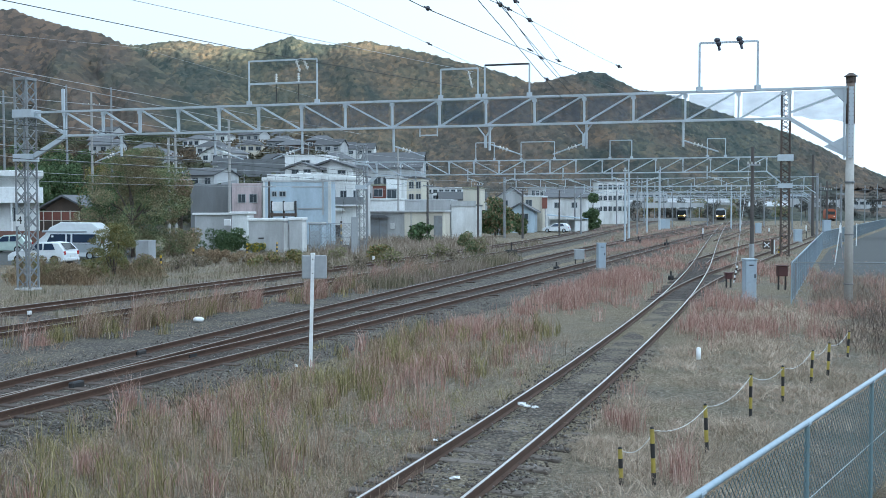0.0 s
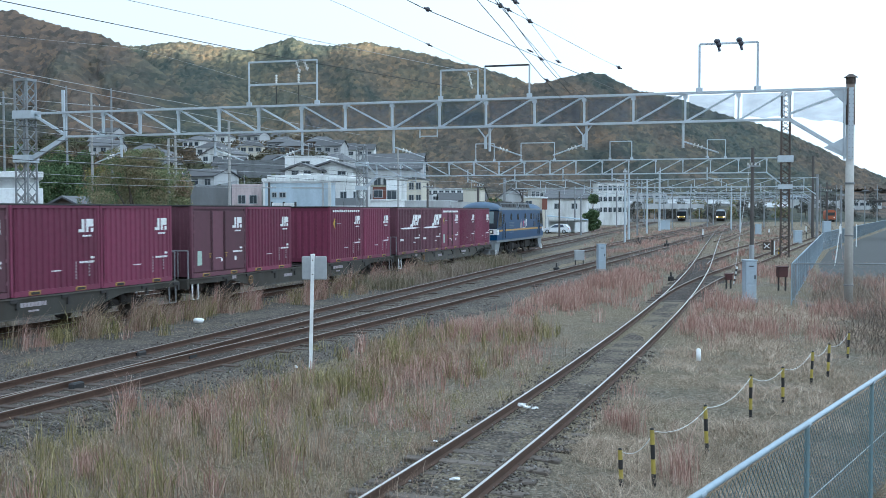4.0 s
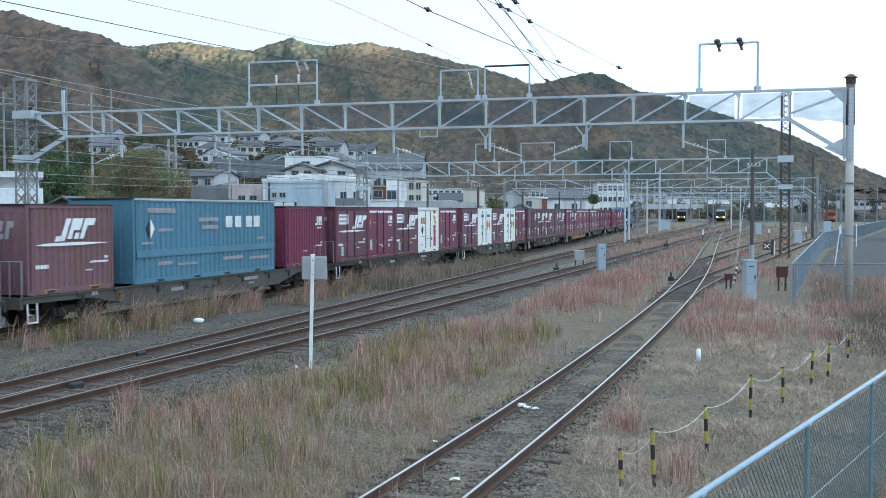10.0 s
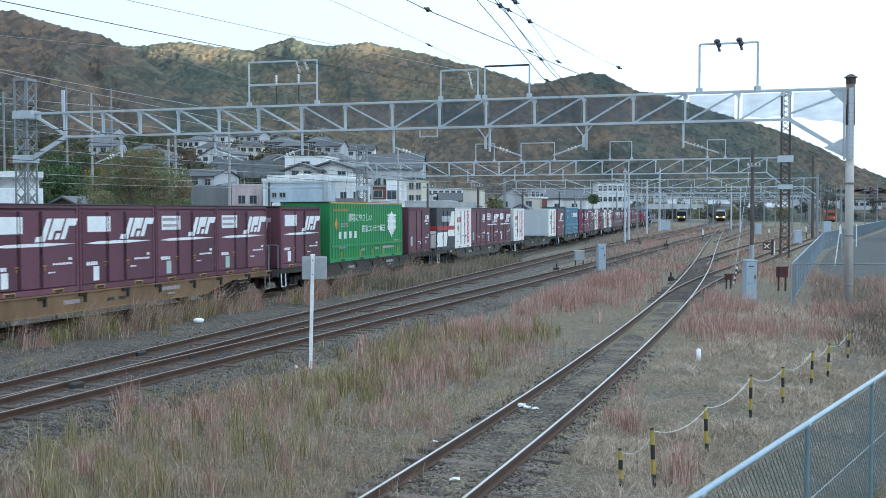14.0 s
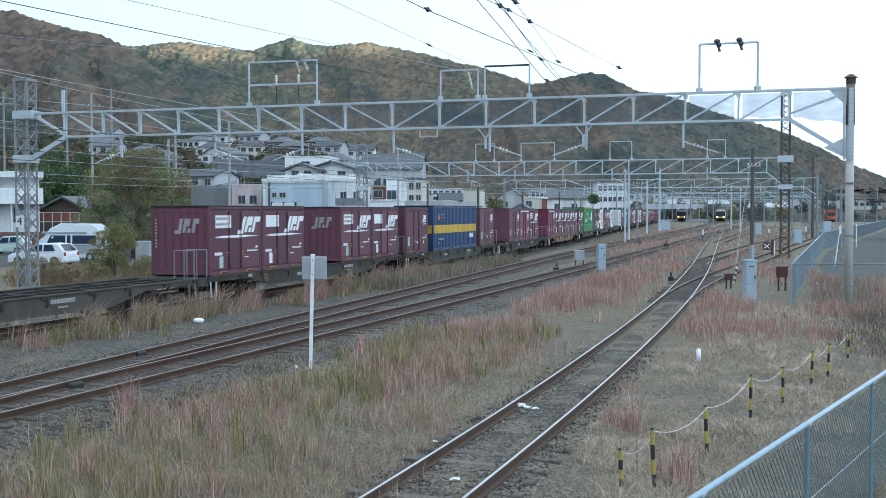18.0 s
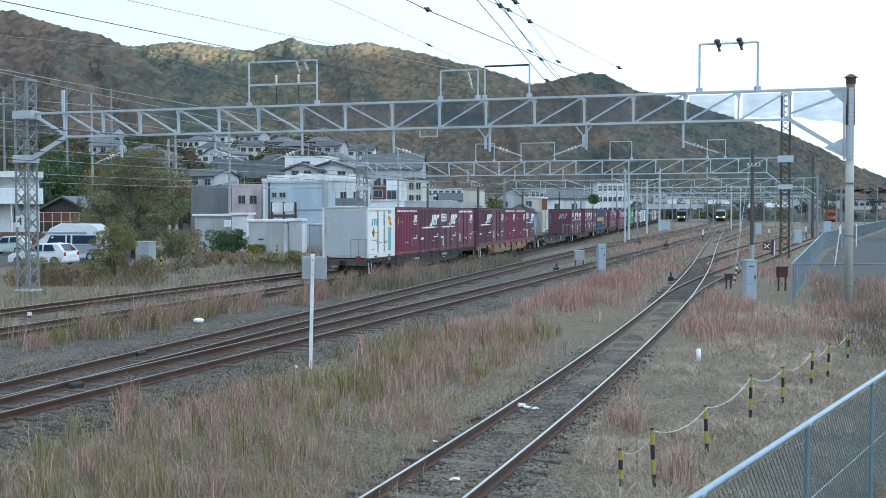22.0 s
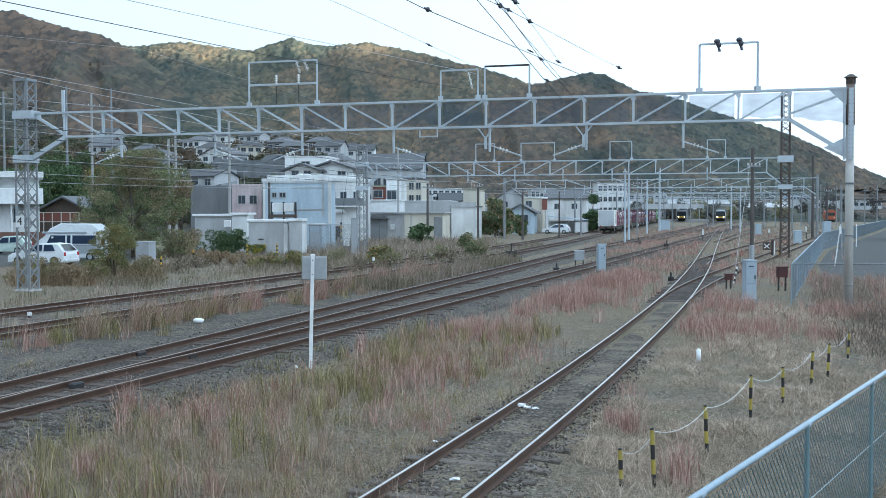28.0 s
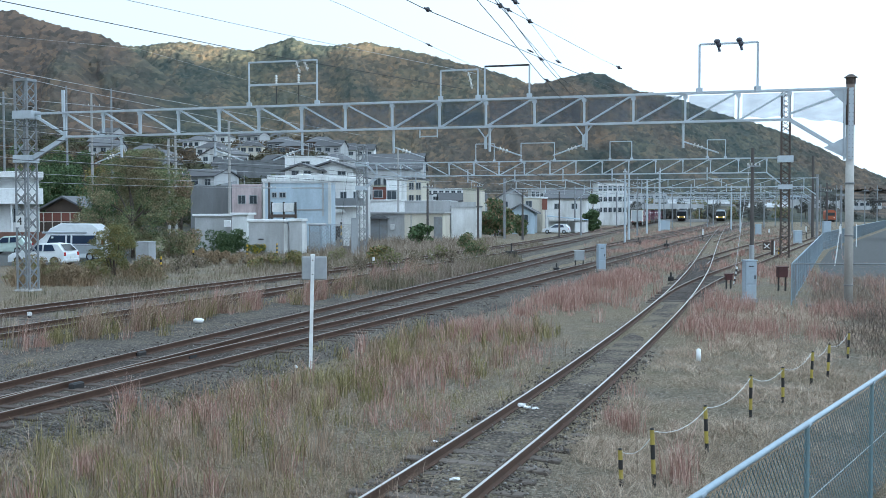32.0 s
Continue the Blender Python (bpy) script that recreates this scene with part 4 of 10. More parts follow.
def container(kind):
    """One container, standing on z = 0, its length along x, its camera side towards -y."""
    rnd = random.Random(kind)
    big = kind.endswith("31")
    L, H = (9.25, 2.72) if big else (CL, CH)
    if kind == "navy31":
        H = 2.62
    W = CW
    y = -W / 2
    main = {"plain": M_MAROON, "stripe19": M_MAROON, "stripe20": M_MAROON, "jr20": M_PURPLE, "jrf": M_PURPLE, "jrfw": M_PURPLE, "jrfwhite": M_PURPLE, "faded": M_FADED, "fruit": M_CWHITE, "jot_red": M_CWHITE, "jot_pink": M_CWHITE, "jot_teal": M_CWHITE, "black": M_CBLACK, "blue31": M_CBLUE, "green31": M_CGREEN, "navy31": M_CNAVY}[kind]
    t = thing("freight_container", None, LABELS[kind], "container", "containers on the train")
    inset = 0.05
    body = MB().box((0, 0, H / 2), (L - 2 * inset, W - 2 * inset, H - 0.06))
    part("body", body, main, t)
    part("roof", MB().box((0, 0, H - 0.005), (L + 0.01, W + 0.02, 0.055), bev=0.015), M_DARK if not main == M_CWHITE else M_CGREY, t)
    for sx in (-1, 1):
        for sy in (-1, 1):
            part("corner_post", MB().box((sx * (L / 2 - 0.05), sy * (W / 2 - 0.05), H / 2), (0.10, 0.10, H - 0.02), bev=0.015), main, t)
    for sy in (-1, 1):
        part("top_rail", MB().box((0, sy * (W / 2 - 0.04), H - 0.055), (L - 0.2, 0.08, 0.10)), main, t)
        part("bottom_rail", MB().box((0, sy * (W / 2 - 0.04), 0.08), (L - 0.2, 0.08, 0.15)), main, t)
    # end walls, ribbed
    for sx in (-1, 1):
        fold = []
        for i in range(7):
            c = -W / 2 + 0.25 + i * (W - 0.5) / 6
            fold += [(c - 0.10, 0.058), (c - 0.07, 0.03), (c + 0.07, 0.03), (c + 0.10, 0.058)]
        ends = MB().strip([[(sx * (L / 2 - d), c, z) for c, d in fold] for z in (0.2, H - 0.2)])
        part("end_wall", ends, M_CGREY if kind.startswith("jot") or kind == "fruit" else main, t)
    if kind.startswith("jot") or kind == "fruit":
        for sx in (-1, 1):
            part("end_panel", MB().box((sx * (L / 2 - 0.02), 0, H / 2), (0.02, W - 0.22, H - 0.2)), M_CGREY, t)
    part("end_print", joined([MB().box((-L / 2 + 0.012, 1.02, H - 0.5 - 0.12 * i), (0.03, 0.05, 0.08)) for i in range(9)]), M_PRINT_DIM, t, kind="stuff")
    # fork pockets
    for fx in ((-0.95, 0.95) if not big else (-3.2, -1.0, 1.0, 3.2)):
        part("fork_pocket", MB().box((fx, y + 0.02, 0.075), (0.46, 0.08, 0.12), bev=0.02), M_FORK if main in (M_MAROON, M_PURPLE, M_FADED) else main, t)
        part("pocket_hole", MB().box((fx, y - 0.021, 0.075), (0.34, 0.012, 0.07)), M_DARK, t)
    ribbed = kind in ("plain", "stripe19", "jrf", "faded") or big
    if ribbed:
        part("ribbed_side", corrugated(L, 0.15, H - 0.1, y + 0.008, 0.24 if not big else 0.29, 0.035), main, t)
        f = y - 0.012
    else:
        # three door leaves with rods between
        cuts = [-L / 2 + 0.10, -0.42 * L / 2 + 0.2, 0.28, L / 2 - 0.10]
        for a, b in zip(cuts, cuts[1:]):
            part("door_leaf", MB().box(((a + b) / 2, y + 0.022, H / 2), (b - a - 0.05, 0.04, H - 0.36), bev=0.012), main, t)
        for a in cuts[1:3]:
            rod = MB()
            for d in (-0.05, 0.05):
                rod.rod((a + d, y - 0.005, 0.2), (a + d, y - 0.005, H - 0.2), 0.010 if main == M_CWHITE else 0.013, 6)
            part("locking_rod", rod, M_DARK if main == M_CWHITE else M_SEAM, t)
        hinge = MB()
        for hx in (cuts[0] + 0.02, cuts[3] - 0.02):
            for z in (0.4, 1.0, 1.6, 2.15):
                hinge.box((hx, y + 0.002, z), (0.07, 0.03, 0.10))
        part("hinge_strip", hinge, main, t, kind="stuff")
        for hx, hz in ((cuts[1] - 0.12, 0.80), (cuts[2] + 0.12, 0.80)):
            part("door_handle", MB().box((hx, y - 0.012, hz), (0.16, 0.03, 0.03)).box((hx, y - 0.012, hz - 0.10), (0.035, 0.03, 0.08)), M_FORK if main in (M_MAROON, M_PURPLE) else M_DARK, t)
        f = y + 0.003
    ink = M_PRINT
    if kind in ("plain", "stripe19", "stripe20", "jr20"):
        part("white_mark", mark_bars(L / 2 - 0.98, H - 0.80, 0.62, f), ink, t, "white block mark")
        part("stencilled_line", small_print([(L / 2 - 0.80, H - 0.93, 0.40, 0.05)], f, rnd), ink, t, kind="stuff")
        part("stencilled_line", small_print([(L / 2 - 0.95, 0.80, 0.65, 0.06), (L / 2 - 0.45, 0.92, 0.15, 0.07), (-0.3, 0.62, 0.4, 0.03)], f, rnd), ink, t, kind="stuff")
        if kind in ("stripe20", "jr20"):
            part("sticker", plate(-L / 2 + 0.35, -L / 2 + 0.62, 0.42, 0.92, f), M_MINT, t, "pale green data sticker")
            part("sticker", joined([plate(0.05, 0.15, 0.5, 0.62, f), plate(1.0, 1.13, 0.5, 0.66, f)]), ink, t)
        else:
            part("stencilled_line", joined([plate(0.72, 0.76, 0.35 + i * 0.09, 0.41 + i * 0.09, f) for i in range(6)] + [plate(1.30, 1.34, 0.42 + i * 0.09, 0.48 + i * 0.09, f) for i in range(5)]), M_PRINT_DIM, t, kind="stuff")
    if kind in ("stripe19", "stripe20"):
        if kind == "stripe20":
            bars = [plate(a, b, H - 0.27, H - 0.16, f) for a, b in ((-1.55, -0.25), (-0.2, 0.22), (0.3, 1.55))]
        else:
            bars = [plate(-1.55 + i * 0.24, -1.40 + i * 0.24, H - 0.24, H - 0.14, f) for i in range(13)]
        part("white_stripe", joined(bars), ink, t, "white stripe along the top")
        a, b = diamond(-L / 2 + 0.5, H - 0.75, 0.17, f)
        part("diamond_sign", a, M_YELLOW, t)
        part("diamond_sign", b, M_DARK, t)
        part("stencilled_line", small_print([(-L / 2 + 0.75, H - 0.78, 0.42, 0.04)], f, rnd), M_PRINT_DIM, t, kind="stuff")
    if kind in ("jrf", "jrfw", "jrfwhite", "faded"):
        part("white_mark", logo_bars(0.05 if kind != "faded" else -0.75, H - 0.98, 1.02, f), ink, t, "large white slanted block mark")
        streak = MB().prism([(-L / 2 + 0.25, 1.37), (-L / 2 + 0.8, 1.335), (0.4, 1.335), (L / 2 - 0.15, 1.385), (0.4, 1.43), (-L / 2 + 0.8, 1.42)], (f - 0.008, f))
        part("white_streak", streak, ink, t, "tapering white streak")
        part("stencilled_line", small_print([(-L / 2 + 0.3, 0.72, 0.5, 0.11), (L / 2 - 1.1, 0.80, 0.8, 0.06), (L / 2 - 0.45, 0.92, 0.16, 0.08), (L / 2 - 1.3, 0.58, 0.3, 0.04)], f, rnd), ink, t, kind="stuff")
        e = -L / 2 + 0.012
        ends = MB()
        for a, b, z0, z1 in ((0.0, 0.20, -0.05, 0.08), (0.13, 0.26, -0.05, 0.5), (0.33, 0.45, 0.0, 0.5), (0.45, 0.62, 0.22, 0.5), (0.53, 0.65, 0.0, 0.15), (0.71, 0.83, 0.0, 0.5), (0.83, 1.0, 0.32, 0.5)):
            ends.prism([(0.25 - a, H - 0.95 + z0), (0.25 - b, H - 0.95 + z0), (0.25 - b - (z1 - z0) * 0.2, H - 0.95 + z1), (0.25 - a - (z1 - z0) * 0.2, H - 0.95 + z1)], (e - 0.012, e), "x")
        part("end_mark", ends, M_PRINT_DIM, t, "faded white block mark on the end wall")
        if kind in ("jrfw", "jrfwhite"):
            part("white_panel", plate(-L / 2 + 0.35, -0.42, H - 0.80, H - 0.34, f), ink, t, "white notice panel")
            if kind == "jrfw":
                part("panel_print", small_print([(-L / 2 + 0.4, H - 0.50, 0.9, 0.09), (-L / 2 + 0.4, H - 0.70, 0.95, 0.09)], f - 0.010, rnd), M_PRINT_DIM, t, kind="stuff")
            part("sticker", plate(-L / 2 + 0.6, -L / 2 + 0.86, 0.26, 0.68, f), M_MINT if kind == "jrfw" else ink, t)
    if kind == "fruit":
        for fx in (0.68, 1.20):
            part("fruit_print", MB().rod((fx, f, 1.38), (fx, f - 0.008, 1.38), 0.23, 16), M_ORANGE, t, "round orange fruit print")
            part("fruit_print", joined([plate(fx - 0.10, fx - 0.03, 1.02, 1.16, f), plate(fx + 0.03, fx + 0.10, 1.02, 1.16, f)]), M_ORANGE, t)
            part("leaf_print", plate(fx - 0.06, fx + 0.10, 1.61, 1.67, f), M_CGREEN, t)
        part("grey_letters", small_print([(-1.0, H - 0.62, 0.75, 0.20), (0.50, H - 0.62, 0.85, 0.20)], f, rnd), M_SLATE, t, kind="stuff")
        part("green_print", small_print([(-0.95, 1.1, 0.6, 0.25), (-0.95, 0.75, 0.5, 0.15)], f, rnd), M_MINT, t, kind="stuff")
    if kind.startswith("jot"):
        ink2, band = {"jot_red": (M_RED, M_RED), "jot_pink": (M_RED, M_PINK), "jot_teal": (M_TEAL, M_TEAL)}[kind]
        part("brand_bars", joined([plate(-1.42 + k * 0.30, -1.22 + k * 0.30, H - 0.90, H - 0.56, f, 0.08) for k in range(3)]), ink2, t, "coloured block mark")
        part("band", plate(0.85, 1.25, 0.3, H - 0.15 if kind == "jot_pink" else H - 1.0, f), band, t, "coloured vertical band")
        if kind != "jot_pink":
            part("band", plate(0.85, 1.25, H - 0.32, H - 0.15, f), band, t)
            for i, (dx, dz, mt) in enumerate(((0.95, 0.52, M_ORANGE), (1.15, 0.6, M_YELLOW), (1.05, 0.75, M_YELLOW), (1.2, 0.85, M_ORANGE))):
                part("food_print", MB().rod((dx, f - 0.001 * i, H - dz), (dx, f - 0.009 - 0.001 * i, H - dz), 0.11, 12), mt, t)
        else:
            part("blossom_print", joined([plate(0.95 + 0.12 * (i % 2), 1.07 + 0.12 * (i % 2), 0.45 + i * 0.24, 0.58 + i * 0.24, f - 0.010) for i in range(8)]), M_CWHITE, t)
        a, b = diamond(-1.15, 1.25, 0.2, f)
        part("diamond_sign", a, M_DARK, t)
        part("diamond_sign", b, M_YELLOW if kind != "jot_red" else M_DARK, t)
        part("stencilled_line", small_print([(-1.4, 0.85, 0.7, 0.05), (-0.9, 1.24, 0.35, 0.03), (-1.45, 0.4, 0.4, 0.05)], f, rnd), M_PRINT_DIM, t, kind="stuff")
        trim = MB()
        for z in (0.22, H - 0.12):
            trim.box((0, y + 0.0, z), (L - 0.3, 0.03, 0.05))
        part("door_frame", trim, M_CWHITE, t)
        bars = MB()
        for a in (-0.2, 0.55):
            bars.box((a, y - 0.01, 0.75), (0.35, 0.025, 0.03))
        part("door_handle", bars, M_DARK, t)
    if kind == "black":
        part("white_field", MB().prism([(0.55, 0.2), (L / 2 - 0.1, 0.2), (L / 2 - 0.1, 0.75), (0.9, 0.75)], (f, f - 0.006)), M_CBLACK, t)
        part("white_field", MB().prism([(0.2, 0.78), (L / 2 - 0.1, 0.78), (L / 2 - 0.1, H - 0.2), (1.15, H - 0.2)], (f, f - 0.006)), M_CWHITE, t, "white painted field")
        part("white_field", MB().prism([(-L / 2 + 0.1, 0.2), (0.1, 0.2), (0.5, 1.05), (-L / 2 + 0.1, 1.05)], (f - 0.001, f - 0.008)), M_CWHITE, t)
        part("red_stripe", plate(-L / 2 + 0.1, L / 2 - 0.1, 1.18, 1.42, f - 0.008), M_RED, t, "red stripe")
        part("grey_letters", small_print([(-0.85, 1.68, 1.7, 0.34)], f - 0.008, rnd), M_CGREY, t, kind="stuff")
        e = -L / 2 + 0.005
        part("green_sign", MB().prism([(-0.25, 1.55), (0.25, 1.55), (0.0, 2.0)], (e, e - 0.04), "x"), M_TEAL, t)
        part("red_stripe", MB().box((e - 0.01, 0, 1.3), (0.03, W - 0.1, 0.24)), M_RED, t)
        part("white_field", MB().box((e - 0.005, 0, 0.64), (0.03, W - 0.1, 1.0)), M_CWHITE, t)
    if kind == "green31":
        part("top_edge", MB().box((0, y + 0.02, H - 0.03), (L - 0.1, 0.08, 0.06)), M_YELLOW, t, "yellow painted top edge")
        for x, w, s, z in ((-1.15, "環境にやさしい", 0.42, 1.98), (0.55, "鉄道コンテナ輸送", 0.385, 1.45)):
            ob = part("lettering", text_mesh(w, s, M_PRINT), None, t, "white lettering")
            ob.matrix_basis = Matrix.Translation((x, f - 0.006, z)) @ Matrix.Rotation(radians(90), 4, "X")
        part("company_mark", small_print([(-3.7, 1.05, 0.28, 0.32), (-3.1, 1.05, 0.28, 0.32), (-2.5, 1.05, 0.28, 0.32), (-1.9, 1.05, 0.28, 0.32)], f, rnd), M_PRINT, t, kind="stuff")
        part("castle_print", joined([plate(2.45 + 0.16 * i, 2.58 + 0.16 * i, 1.0 + 0.12 * abs(i - 3), 2.3 - 0.10 * abs(i - 3), f) for i in range(7)] + [plate(2.4, 3.6, 1.45 + 0.3 * i, 1.55 + 0.3 * i, f - 0.001) for i in range(3)]), M_PRINT, t, "white round picture print")
        a, b = diamond(-3.95, 1.72, 0.21, f)
        part("diamond_sign", a, M_YELLOW, t)
        part("diamond_sign", b, M_ORANGE, t)
        part("stencilled_line", small_print([(-3.5, 1.7, 0.9, 0.05), (-3.5, 1.6, 0.9, 0.05), (1.7, 0.45, 1.6, 0.12), (-1.1, 0.42, 0.5, 0.1), (0.7, 0.42, 0.5, 0.1), (-3.7, 0.6, 0.8, 0.1), (3.3, 0.78, 0.7, 0.08)], f, rnd), M_PRINT_DIM, t, kind="stuff")
        part("yellow_print", small_print([(-4.3, 2.3, 1.8, 0.12)], f, rnd), M_FORK, t, kind="stuff")
        part("side_rail", MB().box((0, y + 0.0, 0.72), (L - 0.3, 0.04, 0.10)), M_CGREEN, t)
        part("lashing", MB().box((-3.4, y - 0.005, 0.3), (0.06, 0.04, 0.3)).box((-1.2, y - 0.005, 0.3), (0.06, 0.04, 0.3)).box((0.35, y - 0.005, 0.3), (0.06, 0.04, 0.3)).box((1.8, y - 0.005, 0.3), (0.06, 0.04, 0.3)).box((3.9, y - 0.005, 0.3), (0.06, 0.04, 0.3)), M_YELLOW, t)
    if kind == "blue31":
        part("company_mark", small_print([(0.9, 1.72, 0.44, 0.42), (1.55, 1.72, 0.44, 0.42), (2.35, 1.72, 0.44, 0.42), (2.95, 1.72, 0.44, 0.42)], f, rnd), M_PRINT, t, kind="stuff")
        part("stencilled_line", small_print([(-0.9, 1.95, 1.3, 0.14), (-0.7, 1.68, 1.1, 0.14), (-3.9, 2.25, 1.6, 0.16), (3.2, 1.25, 0.6, 0.08), (0.7, 0.55, 1.4, 0.12), (2.6, 0.5, 1.5, 0.1), (-3.3, 0.55, 0.8, 0.12), (-2.2, 0.5, 1.2, 0.08), (-4.2, 1.25, 0.6, 0.08), (-3.3, 1.65, 0.8, 0.1)], f, rnd), M_PRINT_DIM, t, kind="stuff")
        a, b = diamond(-3.75, 1.75, 0.24, f)
        part("diamond_sign", a, M_DARK, t)
        part("diamond_sign", b, M_PRINT, t)
        part("side_rail", MB().box((0, y - 0.005, 0.95), (L - 0.3, 0.05, 0.22)), M_CBLUE, t)
        part("top_edge", MB().box((0, y + 0.02, H - 0.03), (L - 0.1, 0.08, 0.06)), M_CGREY, t)
    if kind == "navy31":
        part("yellow_band", MB().box((0, y + 0.0, 1.25), (L - 0.24, 0.03, 0.48)), M_YELLOW, t, "yellow band along the side")
        part("band_ribs", joined([plate(-4.3 + i * 0.56, -4.25 + i * 0.56, 1.02, 1.48, y - 0.017) for i in range(16)]), M_GOLD, t, kind="stuff")
        part("yellow_band", MB().box((-L / 2 + 0.01, 0, 1.25), (0.04, W - 0.2, 0.48)), M_YELLOW, t)
        part("brand_bars", small_print([(2.9, 0.62, 0.9, 0.28)], f, rnd), M_PRINT, t, "white block mark")
        part("stencilled_line", small_print([(-3.7, 0.62, 1.1, 0.09), (-3.7, 0.4, 0.3, 0.07), (-3.1, 2.1, 0.5, 0.04), (-3.1, 1.9, 0.5, 0.04)], f, rnd), M_PRINT_DIM, t, kind="stuff")
        part("orange_sign", MB().prism([(-3.85, 1.82), (-3.35, 1.82), (-3.6, 2.25)], (f, f - 0.008)), M_ORANGE, t)
    return t


def bogie(t, x):
    b = part("bogie", MB().box((x, 0.93, 0.50), (1.5, 0.12, 0.22), bev=0.04).box((x, -0.93, 0.50), (1.5, 0.12, 0.22), bev=0.04).box((x, 0, 0.55), (0.42, 1.9, 0.26), bev=0.04).box((x, -0.98, 0.62), (0.4, 0.16, 0.34), bev=0.05), M_BOGIE, t)
    for dx in (-0.875, 0.875):
        w = MB()
        for sy in (-1, 1):
            w.rod((x + dx, sy * 0.50, 0.405), (x + dx, sy * 0.63, 0.405), 0.405, 20)
            w.rod((x + dx, sy * 0.47, 0.405), (x + dx, sy * 0.50, 0.405), 0.43, 20)
        w.rod((x + dx, -0.95, 0.405), (x + dx, 0.95, 0.405), 0.07, 8)
        part("wheelset", w, M_WHEEL, b)
        for sy in (-1, 1):
            part("axle_box", MB().box((x + dx, sy * 0.95, 0.42), (0.28, 0.22, 0.30), bev=0.05), M_BOGIE, b)
        for e in (-0.26, 0.26):
            part("spring", MB().rod((x + dx + e, -0.95, 0.33), (x + dx + e, -0.95, 0.60), 0.085, 8), M_BOGIE, b)
    return b


def wagon(paint_mat, end_rails=True):
    """A container flat wagon: middle at the origin, rail level z = 0, running towards +x."""
    t = thing("flat_wagon", None, ("grey" if paint_mat == M_WAGON_GREY else "rust-brown") + " skeletal container flat wagon on two bogies", "wagon", "wagons of the train")
    half = 9.55
    deck = MB()
    for sy in (-1, 1):
        deck.box((0, sy * 0.35, 0.84), (2 * half, 0.16, 0.26))
    for i in range(9):
        deck.box((-half + 0.6 + i * (2 * half - 1.2) / 8, 0, 0.90), (0.22, 2.36, 0.12))
    part("underframe", deck, M_BOGIE, t)
    for sy in (-1, 1):
        y = sy * 1.2
        sill = MB().prism([(-half, 0.99), (-half, 0.80), (-half + 2.9, 0.78), (-half + 4.6, 0.42), (half - 4.6, 0.42), (half - 2.9, 0.78), (half, 0.80), (half, 0.99)], (y - 0.035, y + 0.035))
        part("side_sill", sill, paint_mat, t)
        fl = MB().box((0, y, 0.965), (2 * half, 0.15, 0.03)).box((0, y, 0.425), (2 * half - 9.2, 0.16, 0.03))
        part("sill_flange", fl, paint_mat, t)
        ribs = MB()
        for i in range(7):
            ribs.box((-4.5 + i * 1.5, y * 0.985, 0.69), (0.05, 0.10, 0.5))
        part("sill_stiffener", ribs, paint_mat, t)
        if sy < 0:
            lock = MB().box((0, 0, 0), (0.34, 0.10, 0.09)).box((0.1, -0.02, -0.11), (0.09, 0.08, 0.24)).data("twist_lock", M_DARK if paint_mat == M_WAGON_GREY else M_BOGIE)
            for i in range(5):
                for d in (-0.855, 0.855):
                    part("twist_lock", lock, None, t).location = (half - 0.98 - i * 3.73 + d, y * 1.02, 0.90)
        if sy < 0:
            holes = MB()
            for hx in (-0.45, 0.1):
                holes.box((hx, y - 0.04, 0.66), (0.34, 0.02, 0.10), bev=0.008)
            part("sill_slot", holes, M_DARK, t)
            part("stencilled_line", small_print([(2.2, 0.72, 1.0, 0.12), (2.5, 0.58, 0.4, 0.05), (-2.6, 0.66, 0.7, 0.12), (-6.7, 0.83, 0.3, 0.12)], y - 0.042, random.Random(5)), M_PRINT_DIM, t, kind="stuff")
    part("brake_gear", MB().rod((1.2, -0.75, 0.55), (2.3, -0.75, 0.55), 0.17, 12).box((-1.2, -0.6, 0.55), (0.9, 0.5, 0.3), bev=0.05).rod((3.2, 0.5, 0.5), (4.2, 0.5, 0.5), 0.2, 12), M_BOGIE, t)
    ring = MB()
    ring.pipe([(-5.4 + 0.15 * math.cos(a), -1.29, 0.72 + 0.15 * math.sin(a)) for a in (k * math.pi / 8 for k in range(17))], 0.02)
    ring.rod((-5.54, -1.29, 0.72), (-5.26, -1.29, 0.72), 0.015, 5).rod((-5.4, -1.29, 0.58), (-5.4, -1.29, 0.86), 0.015, 5)
    part("brake_wheel", ring, M_WAGON_TAN, t, "dull ochre hand-brake wheel")
    for x in (-6.9, 6.9):
        bogie(t, x)
    for sx in (-1, 1):
        part("coupler", MB().box((sx * (half + 0.17), 0, 0.80), (0.34, 0.22, 0.26), bev=0.04), M_BOGIE, t)
        part("end_beam", MB().box((sx * half, 0, 0.82), (0.12, 2.4, 0.32)), paint_mat, t)
        for sy in (-1, 1):
            st = MB().pipe([(sx * (half - 0.15), sy * 1.24, 0.80), (sx * (half - 0.15), sy * 1.26, 0.28), (sx * (half - 0.52), sy * 1.26, 0.28), (sx * (half - 0.52), sy * 1.24, 0.80)], 0.022)
            part("step", st, M_WHITE if sx < 0 else M_STEEL_DULL, t, "white-painted step" if sx < 0 else "")
        if end_rails:
            r = MB().pipe([(sx * (half - 0.05), -1.15, 0.98), (sx * (half - 0.05), -1.15, 1.95), (sx * (half - 0.05), -0.35, 1.95), (sx * (half - 0.05), -0.35, 0.98)], 0.02)
            r.pipe([(sx * (half - 0.05), -0.75, 1.95), (sx * (half - 0.05), -0.75, 0.98)], 0.016)
            part("handrail", r, M_STEEL_DULL, t)
    return t


